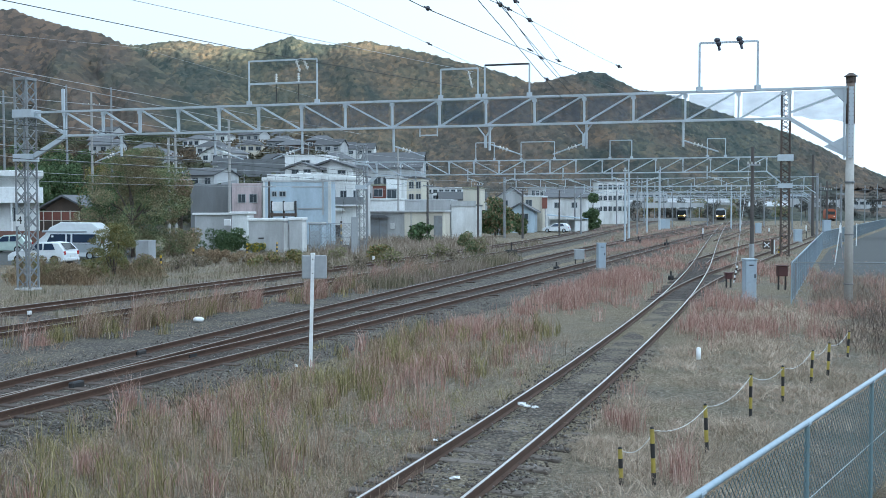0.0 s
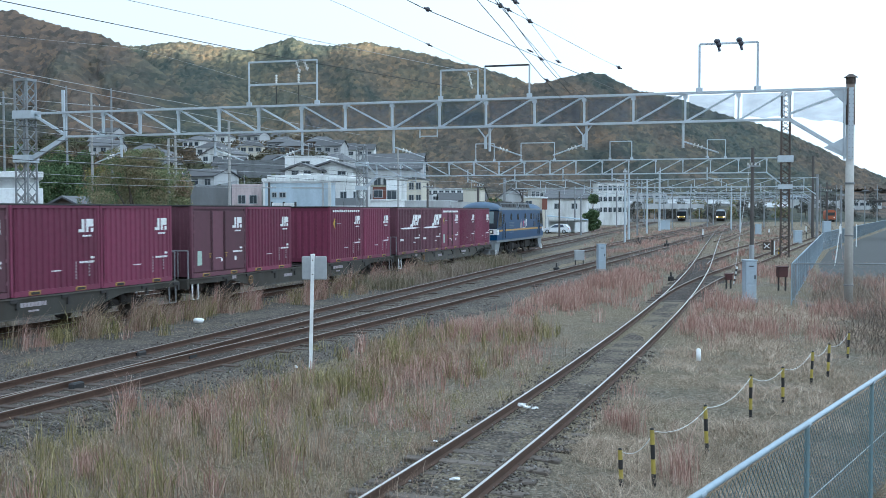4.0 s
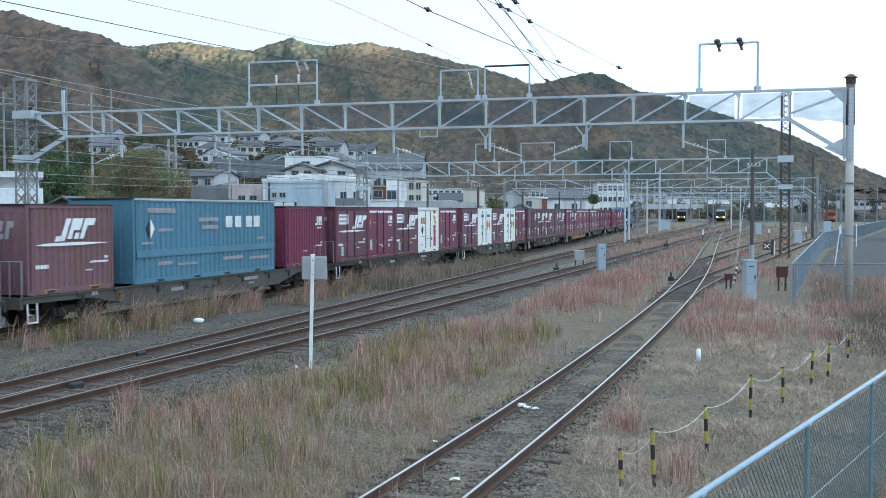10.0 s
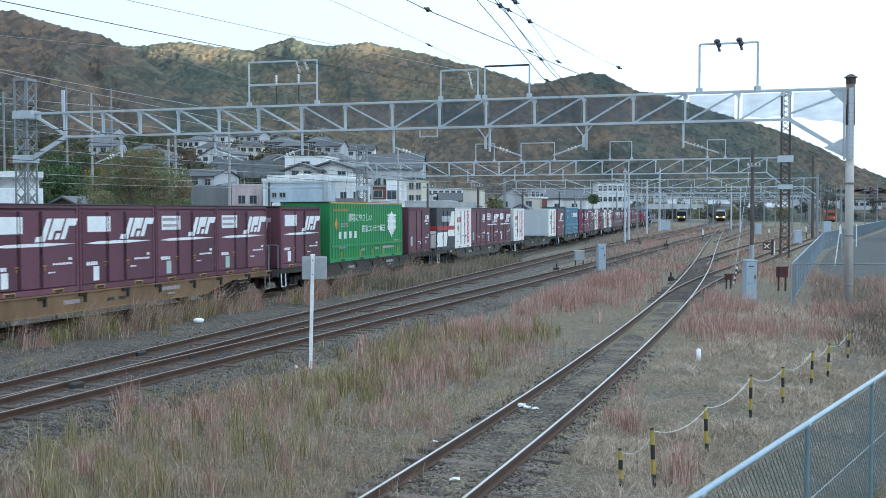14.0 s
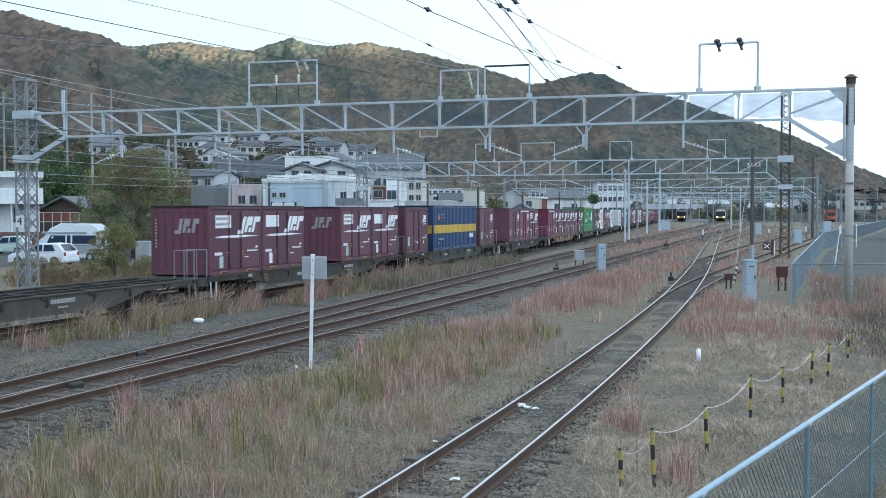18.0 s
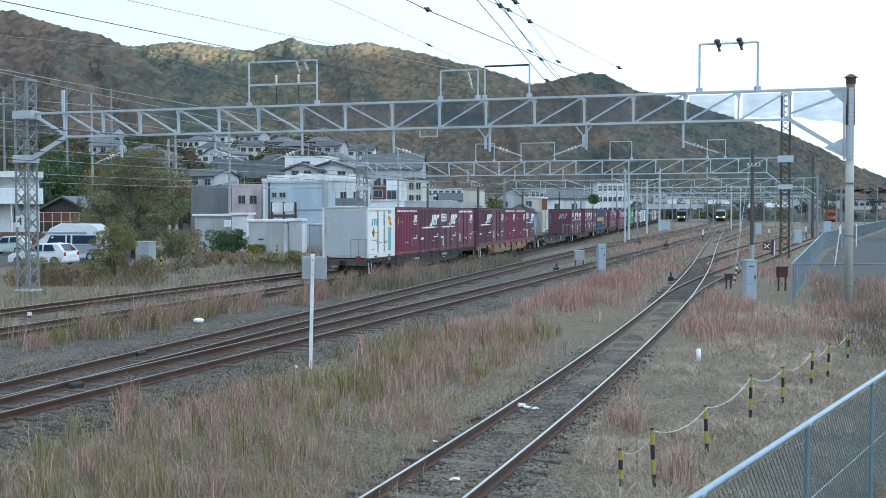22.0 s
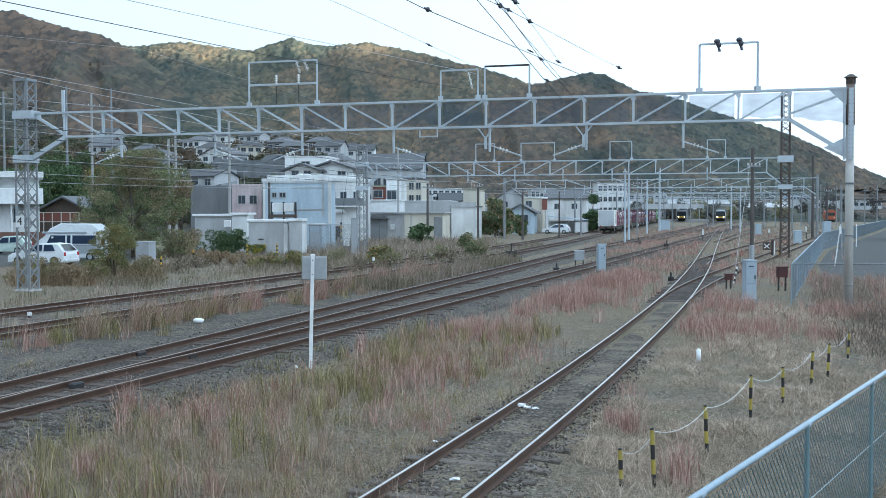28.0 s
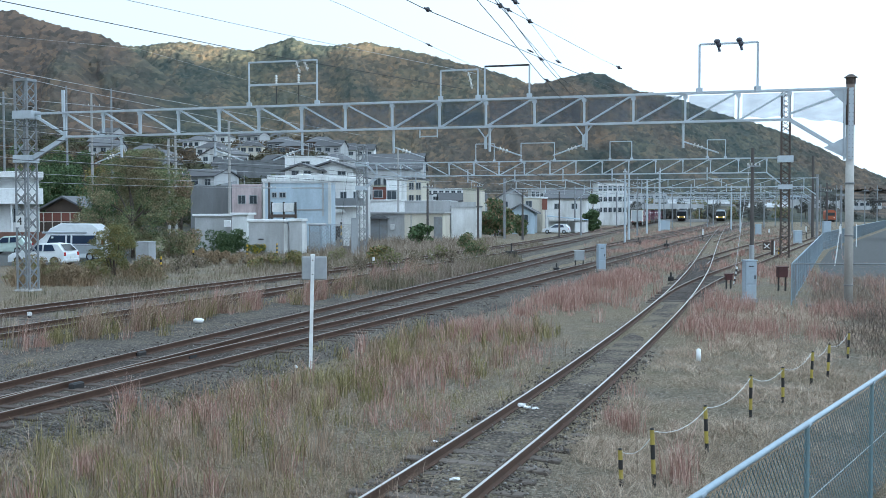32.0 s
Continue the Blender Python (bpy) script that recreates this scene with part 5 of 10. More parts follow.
def locomotive():
    """A blue electric locomotive, running towards +x, middle at the origin."""
    t = thing("electric_locomotive", None, "blue electric locomotive with an ochre stripe and grey roof", "locomotive")
    h = 8.55
    zb, zt, W = 1.22, 3.38, 1.42
    # body with slanted cab fronts
    prof = [(-h, zb), (-h, 2.02), (-h + 0.62, zt), (h - 0.62, zt), (h, 2.02), (h, zb)]
    part("body", MB().prism(prof, (-W, W)), M_LOCO_BLUE, t)
    part("sill", MB().box((0, 0, zb - 0.07), (2 * h - 0.1, 2 * W - 0.06, 0.22), bev=0.03), M_LOCO_SKIRT, t, "grey lower edge of the body")
    part("cornice", MB().prism([(-h + 0.62, zt), (h - 0.62, zt), (h - 0.75, zt + 0.13), (-h + 0.75, zt + 0.13)], (-W + 0.02, W - 0.02)), M_LOCO_SKIRT, t)
    for sx in (-1, 1):
        dome = MB()
        rows = []
        for i in range(9):
            a = i / 8
            x = sx * (h - 0.50 - 1.85 * a)
            top = 0.58 * math.sin(math.pi * min(1, 0.08 + a * 0.95)) ** 0.7
            rows.append([(x, W * 0.98 * math.cos(math.pi * j / 10), zt + 0.02 + top * math.sin(math.pi * j / 10) ** 0.8) for j in range(11)])
        dome.strip(rows)
        dome.add(rows[0], [tuple(range(11))]).add(rows[-1], [tuple(range(11))])
        part("cab_roof", dome, M_LOCO_CABROOF, t, "rounded cab roof", True)
        # windscreen along the slope
        def on(a, yy, out=0.02):
            z = 2.02 + (zt - 2.02) * a
            return (sx * (h - 0.62 * a + out), yy, z)
        part("cab_front", MB().add([on(0.02, -W + 0.02), on(0.02, W - 0.02), on(0.97, W - 0.02), on(0.97, -W + 0.02)], [(0, 1, 2, 3)]), M_LOCO_DARK, t)
        for s in (-1, 1):
            part("windscreen", MB().add([on(0.30, s * 0.06, 0.035), on(0.30, s * 1.12, 0.035), on(0.92, s * 1.05, 0.035), on(0.92, s * 0.06, 0.035)], [(0, 1, 2, 3)]), M_CABGLASS, t)
        part("front_band", MB().prism([(-W + 0.01, 1.62), (W - 0.01, 1.62), (W - 0.01, 2.02), (-W + 0.01, 2.02)], (sx * (h - 0.01), sx * (h + 0.03)), "x"), M_WHITE, t, "white band across the front")
        for s in (-1, 1):
            part("side_band", MB().box((sx * (h - 0.26), s * (W + 0.006), 1.80), (0.50, 0.012, 0.36)), M_WHITE, t)
        part("number_bars", MB().box((sx * (h + 0.0), 0, 2.10), (0.06, 0.9, 0.10)), M_PRINT, t)
        for s in (-1, 1):
            part("headlight", MB().box((sx * (h + 0.035), s * 0.85, 1.82), (0.03, 0.62, 0.26), bev=0.01), M_DARK, t)
            part("lamp_lens", MB().rod((sx * (h + 0.05), s * 1.0, 1.82), (sx * (h + 0.075), s * 1.0, 1.82), 0.09, 12), M_LAMP, t)
            part("handrail", MB().pipe([(sx * (h + 0.02), s * 0.45, 1.55), (sx * (h + 0.10), s * 0.45, 1.52), (sx * (h + 0.10), s * 0.45, 1.18), (sx * (h + 0.10), s * 0.95, 1.15)], 0.02), M_WHITE, t)
        part("skirt", MB().prism([(sx * (h - 0.02), zb - 0.1), (sx * (h + 0.02), 0.55), (sx * (h - 0.15), 0.22), (sx * (h - 1.0), 0.22), (sx * (h - 1.75), zb - 0.1)], (-1.25, 1.25)), M_LOCO_SKIRT, t, "grey snow-plough skirt")
        part("coupler", MB().box((sx * (h + 0.28), 0, 0.86), (0.5, 0.24, 0.3), bev=0.05), M_BOGIE, t)
        part("hose", MB().pipe([(sx * (h + 0.05), -0.5, 0.95), (sx * (h + 0.2), -0.5, 0.75), (sx * (h + 0.12), -0.45, 0.5)], 0.03), M_DARK, t)
        part("step", MB().pipe([(sx * (h - 0.05), -1.25, 0.55), (sx * (h - 0.05), -1.3, 0.12), (sx * (h - 0.45), -1.3, 0.12), (sx * (h - 0.45), -1.25, 0.55)], 0.025), M_WHITE, t)
    for sy in (-1, 1):
        y = sy * (W + 0.004)
        o = sy * 0.012
        part("stripe", MB().box((0.0, y, 1.90), (2 * h - 1.5, 0.012, 0.13)), M_GOLD, t, "ochre stripe")
        for sx in (-1, 1):
            part("side_window", MB().prism([(sx * (h - 0.60), 2.25), (sx * (h - 0.72), 3.15), (sx * (h - 1.45), 3.15), (sx * (h - 1.45), 2.25)], (y, y + o)), M_GLASS, t)
            part("side_mask", MB().prism([(sx * (h - 0.05), 2.08), (sx * (h - 0.60), 3.30), (sx * (h - 1.52), 3.30), (sx * (h - 1.52), 2.20)], (y, y + o * 0.5)), M_LOCO_DARK, t, "black surround of the cab window")
            part("door", MB().box((sx * (h - 2.05), y, 2.22), (0.62, 0.014, 1.98)), M_LOCO_BLUE, t)
            part("door_window", MB().box((sx * (h - 2.05), y + sy * 0.010, 2.75), (0.34, 0.012, 0.74), bev=0.004), M_GLASS, t)
            part("handrail", MB().rod((sx * (h - 1.68), y + sy * 0.03, 1.35), (sx * (h - 1.68), y + sy * 0.03, 2.5), 0.02, 6).rod((sx * (h - 2.42), y + sy * 0.03, 1.35), (sx * (h - 2.42), y + sy * 0.03, 2.5), 0.02, 6), M_LOCO_DARK, t)
        for x in (-4.0, -1.65, 1.05, 3.35):
            rim = [(x + 0.27 * math.copysign(abs(math.cos(q)) ** 0.45, math.cos(q)), 2.88 + 0.24 * math.copysign(abs(math.sin(q)) ** 0.45, math.sin(q))) for q in (math.pi * k / 10 for k in range(20))]
            part("side_window", MB().prism(rim, (y, y + o)), M_GLASS, t, "round-cornered dark window")
        g = MB()
        for i in range(6):
            g.box((-3.9, y + sy * 0.006, 1.72 + 0.115 * i + (0.16 if i > 1 else 0)), (1.6, 0.012, 0.03))
        part("louvre", g, M_LOCO_SKIRT, t)
        for x, z, w, hh in ((4.75, 2.88, 0.8, 0.44), (4.75, 2.28, 0.8, 0.44), (6.15, 2.7, 0.9, 0.8)):
            part("grille", MB().box((x, y, z), (w, 0.014, hh)), M_LOCO_DARK, t)
            sl = MB()
            for i in range(int(hh / 0.1)):
                sl.box((x, y + sy * 0.01, z - hh / 2 + 0.06 + 0.1 * i), (w - 0.06, 0.014, 0.03))
            part("grille_slats", sl, M_LOCO_BLUE, t)
    f = -W - 0.010
    part("emblem", joined([plate(-0.90 + 0.15 * i, -0.77 + 0.15 * i, 2.0, 2.35 + (0.35 if i == 2 else 0.12 * (i % 2)), f) for i in range(5)]), M_PRINT_DIM, t, "pale emblem print on the side")
    part("emblem", joined([plate(0.19, 0.30, 2.12, 2.6, f), plate(0.08, 0.56, 2.38, 2.48, f), plate(0.39, 0.50, 2.1, 2.5, f)]), M_PINK, t)
    part("emblem", joined([plate(0.70, 1.02, 2.36, 2.46, f), plate(0.80, 0.91, 2.1, 2.62, f), plate(1.16, 1.25, 2.08, 2.66, f), plate(1.31, 1.50, 2.1, 2.66, f, 0.0), plate(0.05, 1.11, 2.0, 2.05, f)]), M_PRINT, t)
    # roof equipment
    z = zt + 0.13
    for x0, x1 in ((-5.4, 0.4), (0.7, 5.0)):
        part("roof_housing", MB().prism([(-1.0, z), (1.0, z), (0.85, z + 0.42), (-0.85, z + 0.42)], (x0, x1), "x"), M_LOCO_ROOF, t)
        v = MB()
        n = int((x1 - x0) / 1.3)
        for i in range(n):
            v.box((x0 + 0.8 + i * 1.3, -0.95, z + 0.2), (0.9, 0.06, 0.24))
        part("roof_vent", v, M_DARK, t)
    for x in (-6.3, 5.6):
        part("roof_insulators", MB().rod((x, 0.5, z - 0.1), (x, 0.5, z + 0.3), 0.07, 8).rod((x, -0.5, z - 0.1), (x, -0.5, z + 0.3), 0.07, 8).box((x, 0, z + 0.05), (1.2, 1.4, 0.12)), M_DARK, t)
        arm = MB().pipe([(x, 0, z + 0.25), (x + 0.9, 0, z + 0.75), (x - 0.2, 0, z + 1.55)], 0.035)
        arm.rod((x - 0.2, -0.75, z + 1.55), (x - 0.2, 0.75, z + 1.55), 0.03, 6)
        part("pantograph", arm, M_DARK, t, "dark single-arm pantograph")
    part("roof_rod", MB().rod((-5.5, -0.7, z + 0.5), (5.5, -0.7, z + 0.5), 0.03, 6).rod((-5.5, 0.7, z + 0.5), (5.5, 0.7, z + 0.5), 0.03, 6), M_DARK, t)
    for x in (-5.6, 0.0, 5.6):
        b = part("bogie", MB().box((x, -1.02, 0.58), (2.9, 0.16, 0.26), bev=0.05).box((x, 1.02, 0.58), (2.9, 0.16, 0.26), bev=0.05).box((x, 0, 0.6), (0.8, 2.0, 0.4)), M_BOGIE, t)
        for dx in (-1.15, 1.15):
            w = MB()
            for sy in (-1, 1):
                w.rod((x + dx, sy * 0.5, 0.56), (x + dx, sy * 0.64, 0.56), 0.56, 24)
            w.rod((x + dx, -0.62, 0.56), (x + dx, 0.62, 0.56), 0.08, 8)
            part("wheelset", w, M_WHEEL, b)
            for sy in (-1, 1):
                part("axle_box", MB().box((x + dx, sy * 1.1, 0.56), (0.42, 0.24, 0.4), bev=0.06), M_BOGIE, b)
            for e in (-0.4, 0.4):
                part("spring", MB().rod((x + dx + e, -1.1, 0.45), (x + dx + e, -1.1, 0.95), 0.11, 10), M_BOGIE, b)
        part("sand_box", MB().box((x - 1.75, -1.0, 0.75), (0.35, 0.4, 0.5), bev=0.05), M_BOGIE, b)
    part("equipment_frame", MB().box((0, 0, 0.80), (14.6, 1.5, 0.62), bev=0.06), M_BOGIE, t)
    for x in (-2.8, 2.8):
        for sy in (-1, 1):
            part("underfloor_box", MB().box((x, sy * 0.95, 0.72), (1.6, 0.5, 0.62), bev=0.05), M_BOGIE, t)
    return t


# the train's make-up, front to rear; each wagon has five places, "" is empty
TRAIN = [
    ("plain", "plain", "stripe20", "jrf", "jrf"),
    ("plain", "stripe19", "", "plain", "jr20"),
    ("plain", "plain", "jr20", "stripe20", "stripe20"),
    ("stripe20", "stripe20", "stripe20", "jrfw", "stripe20"),
    ("jrfw", "jr20", "jrfwhite", "jrfw", "jr20"),
    ("stripe20", "fruit", "jrfw", "fruit", "jrfw"),
    ("stripe20", "jot_red", "jrfw", "stripe20", "jrfw"),
    ("plain", "blue31", "", "", "faded"),
    ("jot_pink", "", "", "", "jot_pink"),
    ("jrfwhite", "jrfw", "jr20", "jot_pink", "black"),
    ("jr20", "green31", "", "", "jrfwhite"),
    ("jrfw", "jrfw", "jrfwhite", "jrfwhite", "stripe20"),
    ("", "jrfw", "stripe20", "jr20", ""),
    ("jr20", "navy31", "", "", "jr20"),
    ("jrfwhite", "jrfw", "", "jrfwhite", "jrfw"),
    ("", "", "", "", ""),
    ("jrfw", "stripe19", "stripe19", "jr20", "jrf"),
    ("stripe20", "jrfw", "jrf", "stripe19", "jot_teal"),
]
TAN = (3, 11, 16)
PITCH, SLOT, FRONT = 19.8, 3.73, -29.2
MOVERS = []


def build_train():
    loco = locomotive()
    MOVERS.append((loco, -19.35, 0.25))
    made = {}
    for k, load in enumerate(TRAIN):
        f0 = FRONT - PITCH * k
        tan = k in TAN
        key = ("wagon", tan)
        if key not in made:
            made[key] = w = wagon(M_WAGON_TAN if tan else M_WAGON_GREY)
        else:
            w = copy_thing(made[key], Matrix())
        MOVERS.append((w, f0 - 2.5 * SLOT, 0.25))
        for j, kind in enumerate(load):
            if not kind:
                continue
            c = f0 - SLOT * (j + 0.5) if not kind.endswith("31") else f0 - SLOT * 2.5
            if kind not in made:
                made[kind] = o = container(kind)
            else:
                o = copy_thing(made[kind], Matrix())
            MOVERS.append((o, c, 1.25))
        if k == len(TRAIN) - 1:
            for s in (-1, 1):
                part("tail_disc", MB().rod((-9.75, s * 0.85, 1.0), (-9.70, s * 0.85, 1.0), 0.14, 18), M_BRICKRED, w, "round red tail disc")
    return MOVERS


def on_track(u, t, z):
    """The pose of a thing whose middle is u metres along the train, at t seconds."""
    x, y, h = offset_a(u + SPEED * t, 0.0)
    return pose(x, y, z, 0, 0, 90 - math.degrees(h))


build_train()


# ---- the town behind the yard ----
M_PALE = paint("pale_rendered_wall", (0.74, 0.75, 0.75), 0.85, 0, (0.32, 0.31, 0.29), 0.65, 6, 0.5, 0.1, True)
M_GREYWALL = paint("grey_rendered_wall", (0.48, 0.49, 0.50), 0.9, 0, (0.22, 0.215, 0.21), 0.65, 6, 0.5, 0.1, True)
M_CREAM = paint("cream_wall", (0.62, 0.58, 0.49), 0.85, 0, (0.36, 0.32, 0.26), 0.45, 6, 0.5, 0.1, True)
M_BLUEWALL = paint("pale_blue_sheet_wall", (0.48, 0.57, 0.65), 0.7, 0, (0.24, 0.30, 0.36), 0.6, 6, 0.5, 0.06, True)
M_PINKWALL = paint("faded_pink_wall", (0.60, 0.50, 0.51), 0.9, 0, (0.20, 0.165, 0.16), 0.8, 6, 0.6, 0.1, True)
M_STAINED = paint("streaked_concrete_wall", (0.19, 0.20, 0.21), 0.95, 0, (0.10, 0.10, 0.10), 0.6, 6, 0.5, 0.15, True)
M_BROWNWALL = paint("brown_timber_wall", (0.10, 0.075, 0.06), 0.9, 0, (0.05, 0.04, 0.035), 0.5, 8, 0.8, 0.15, True)
M_TILE = paint("grey_roof_tile", (0.12, 0.125, 0.135), 0.75, 0, (0.07, 0.07, 0.07), 0.5, 7, 1.0, 0.3)
M_TILE_DARK = paint("dark_roof_tile", (0.075, 0.078, 0.085), 0.75, 0, (0.05, 0.05, 0.05), 0.5, 7, 1.0, 0.3)
M_TILE_RED = paint("brown_red_roof_tile", (0.19, 0.10, 0.075), 0.8, 0, (0.10, 0.065, 0.05), 0.5, 7, 1.0, 0.3)
M_PANE = glassy("house_window_glass", (0.07, 0.085, 0.10), 0.1)
M_FRAME = paint("aluminium_frame", (0.42, 0.43, 0.44), 0.5, 0.3, (0.3, 0.3, 0.3), 0.3, 9, 2, 0.02)
M_BRICK = paint("red_brown_panel", (0.20, 0.075, 0.055), 0.85, 0, (0.12, 0.06, 0.05), 0.4, 9, 1, 0.1)
M_MORTAR = paint("olive_panel", (0.22, 0.22, 0.15), 0.85, 0, (0.14, 0.14, 0.1), 0.4, 9, 1, 0.1)


def house(name, x, y, w, d, h, wall, label, roof="flat", roof_mat=None, wins=(), side_wins=(), doors=(), z0=0.0, rz=-0.15, rise=1.6, trim=None, cat="building", eave=0.35):
    """A building with its front-left corner at x, y; wins: (across, up, width, height) on the front; side_wins on the wall that faces the tracks."""
    t = thing(name, Matrix.Translation((x, y, z0)) @ Matrix.Rotation(rz, 4, "Z"), label, cat)
    part("wall", MB().box((w / 2, d / 2, h / 2), (w, d, h)), wall, t)
    roof_mat = roof_mat or M_GREYWALL
    if roof == "flat":
        part("roof", MB().box((w / 2, d / 2, h + 0.09), (w + 2 * eave * 0.5, d + 2 * eave * 0.5, 0.22), bev=0.03), roof_mat, t)
    elif roof == "gable":
        e = eave
        mb = MB().prism([(-e, h - 0.12), (w / 2, h + rise), (w + e, h - 0.12), (w + e, h + 0.06), (w / 2, h + rise + 0.2), (-e, h + 0.06)], (-e, d + e))
        part("roof", mb, roof_mat, t)
        part("gable", MB().prism([(0.0, h), (w, h), (w / 2, h + rise - 0.02)], (0.01, d - 0.01)), wall, t)
    elif roof == "long":
        e = eave
        part("roof", MB().prism([(-e, h - 0.12), (d / 2, h + rise), (d + e, h - 0.12), (d + e, h + 0.06), (d / 2, h + rise + 0.2), (-e, h + 0.06)], (-e, w + e), "x"), roof_mat, t)
        part("gable", MB().prism([(0.0, h), (d, h), (d / 2, h + rise - 0.02)], (0.01, w - 0.01), "x"), wall, t)
    elif roof == "hip":
        e = eave
        mb = MB().add([(-e, -e, h), (w + e, -e, h), (w + e, d + e, h), (-e, d + e, h), (w * 0.3, d / 2, h + rise), (w * 0.7, d / 2, h + rise)], [(0, 1, 5, 4), (1, 2, 5), (2, 3, 4, 5), (3, 0, 4), (3, 2, 1, 0)])
        part("roof", mb, roof_mat, t)
    if trim is not None:
        part("parapet", MB().box((w / 2, d / 2, h + 0.22), (w + 0.25, d + 0.25, 0.35), bev=0.03), trim, t)
    for a, b, ww, hh in wins:
        f = part("window", MB().box((a, -0.02, b), (ww + 0.14, 0.10, hh + 0.14)), M_FRAME, t)
        part("pane", MB().box((a - ww / 4, -0.075, b), (ww / 2 - 0.05, 0.02, hh)), M_PANE, f)
        part("pane", MB().box((a + ww / 4, -0.070, b), (ww / 2 - 0.05, 0.02, hh)), M_PANE, f)
    for a, b, ww, hh in side_wins:
        f = part("window", MB().box((w + 0.02, a, b), (0.10, ww + 0.14, hh + 0.14)), M_FRAME, t)
        part("pane", MB().box((w + 0.075, a, b), (0.02, ww, hh)), M_PANE, f)
    for a, ww, hh, mt in doors:
        part("door", MB().box((a, -0.03, hh / 2), (ww, 0.08, hh)), mt, t)
    return t


# low equipment cabins by the track
house("equipment_cabin", -22.78, 95, 4.49, 2.6, 3.17, M_GREYWALL, "low pale grey equipment cabin with a flat white roof", "flat", M_WHITE, doors=())
_c = house("equipment_cabin", -18.95, 93, 1.43, 1.8, 3.28, M_PALE, "small pale cabin with white roof edge", "flat", M_WHITE)
part("air_conditioner", MB().box((-0.35, -0.2, 2.5), (0.6, 0.3, 0.6), bev=0.04), M_WHITE, _c)
_c = house("equipment_cabin", -16.35, 87, 3.05, 1.35, 2.72, M_GREYWALL, "grey concrete equipment cabin with paler right-hand end", "flat", M_WHITE, eave=0.2)
part("end_panel", MB().box((3.05 + 0.02, 0.675, 1.3), (0.05, 1.3, 2.45)), M_PALE, _c, "pale end wall")
part("vent", MB().box((1.1, -0.02, 1.25), (0.45, 0.05, 0.1)), M_DARK, _c)
_c = house("equipment_cabin", -13, 87.5, 1.09, 1.4, 2.77, M_GREYWALL, "narrow grey concrete cabin with paler right-hand end", "flat", M_WHITE, eave=0.2)
part("end_panel", MB().box((1.09 + 0.02, 0.7, 1.3), (0.05, 1.35, 2.5)), M_PALE, _c, "pale end wall")
house("equipment_cabin", -11.83, 91, 1.23, 1.2, 2.34, M_BLUEWALL, "blue-grey metal switchgear cabinet behind a fence", "flat", M_GREYWALL, eave=0.1, doors=((0.6, 0.9, 1.8, M_STEEL),))
# blue warehouse
_c = house("warehouse", -18.35, 107, 6.79, 2.5, 6.51, M_BLUEWALL, "pale blue warehouse with a tall blank shutter", "flat", M_GREYWALL, wins=((0.99, 5.28, 0.45, 0.45), (1.87, 5.28, 0.65, 0.45)), eave=0.15)
part("shutter", MB().box((4.56, -0.04, 4.87), (3.21, 0.08, 2.22)), M_BLUEWALL, _c)
part("shutter_rail", MB().box((4.56, -0.06, 3.76), (3.27, 0.10, 0.15)), M_FRAME, _c)
part("shutter_rail", MB().box((4.56, -0.06, 5.99), (3.27, 0.10, 0.12)), M_FRAME, _c)
part("shutter_rail", MB().box((6.14, -0.06, 4.87), (0.18, 0.10, 3.51)), M_FRAME, _c)
part("pilaster", MB().box((6.84, 0.0, 4.41), (0.3, 0.2, 4.21)), M_PALE, _c)
part("shutter", MB().box((4.56, -0.04, 2.77), (3.16, 0.08, 1.75)), M_BLUEWALL, _c)
# white long building behind
_c = house("apartment_house", -20.49, 118, 11.48, 4.5, 6.95, M_PALE, "long white rendered building with a dark balcony", "flat", M_PALE, wins=((8.12, 5.4, 0.65, 0.7), (9.41, 5.4, 0.7, 0.7), (10.83, 5.4, 0.5, 0.7)), doors=((8.57, 0.9, 1.9, M_DARK),), trim=M_PALE, eave=0.2)
part("parapet_wall", MB().box((5.16, 3, 7.27), (9.67, 5, 0.9)), M_PALE, _c)
part("balcony", MB().box((9.67, -0.4, 4.63), (4, 0.9, 0.85)), M_STAINED, _c, "dark balcony front")
part("balcony_floor", MB().box((9.67, -0.4, 4.14), (4.12, 1.0, 0.15)), M_PALE, _c)
part("awning", MB().prism([(8.38, 3.47), (9.67, 3.47), (9.41, 3.85), (8.64, 3.85)], (-0.7, 0.0)), M_PALE, _c, "white striped awning")
for _x in (3.2, 4.1, 5.6):
    part("roof_tank", MB().rod((_x, 4, 7.53), (_x, 4, 7.98), 0.4, 12), M_WHITE, _c)
# dark pole and lumber rack in front
_c = thing("lumber_rack", Matrix.Translation((-16, 97, 0)), "steel rack with pale boards stacked above dark pallets", "rack")
for _k in range(3):
    part("rack_post", MB().box((_k * 1.1, 0, 3.37 / 2 + 0.6), (0.12, 0.6, 3.37 + 1.0)), M_DARK, _c)
part("board_stack", MB().box((0.55, -0.1, 3.95), (0.98, 0.7, 0.85), bev=0.03), M_PALE, _c)
part("board_stack", MB().box((1.62, -0.1, 3.95), (0.95, 0.7, 0.8), bev=0.03), M_PALE, _c)
part("pallet", MB().box((1.1, 0, 3.16), (2.4, 0.7, 0.3)), M_BROWNWALL, _c)
part("pallet", MB().box((1.0, 0, 1.2), (2.2, 0.7, 2.0)), M_BROWNWALL, _c)
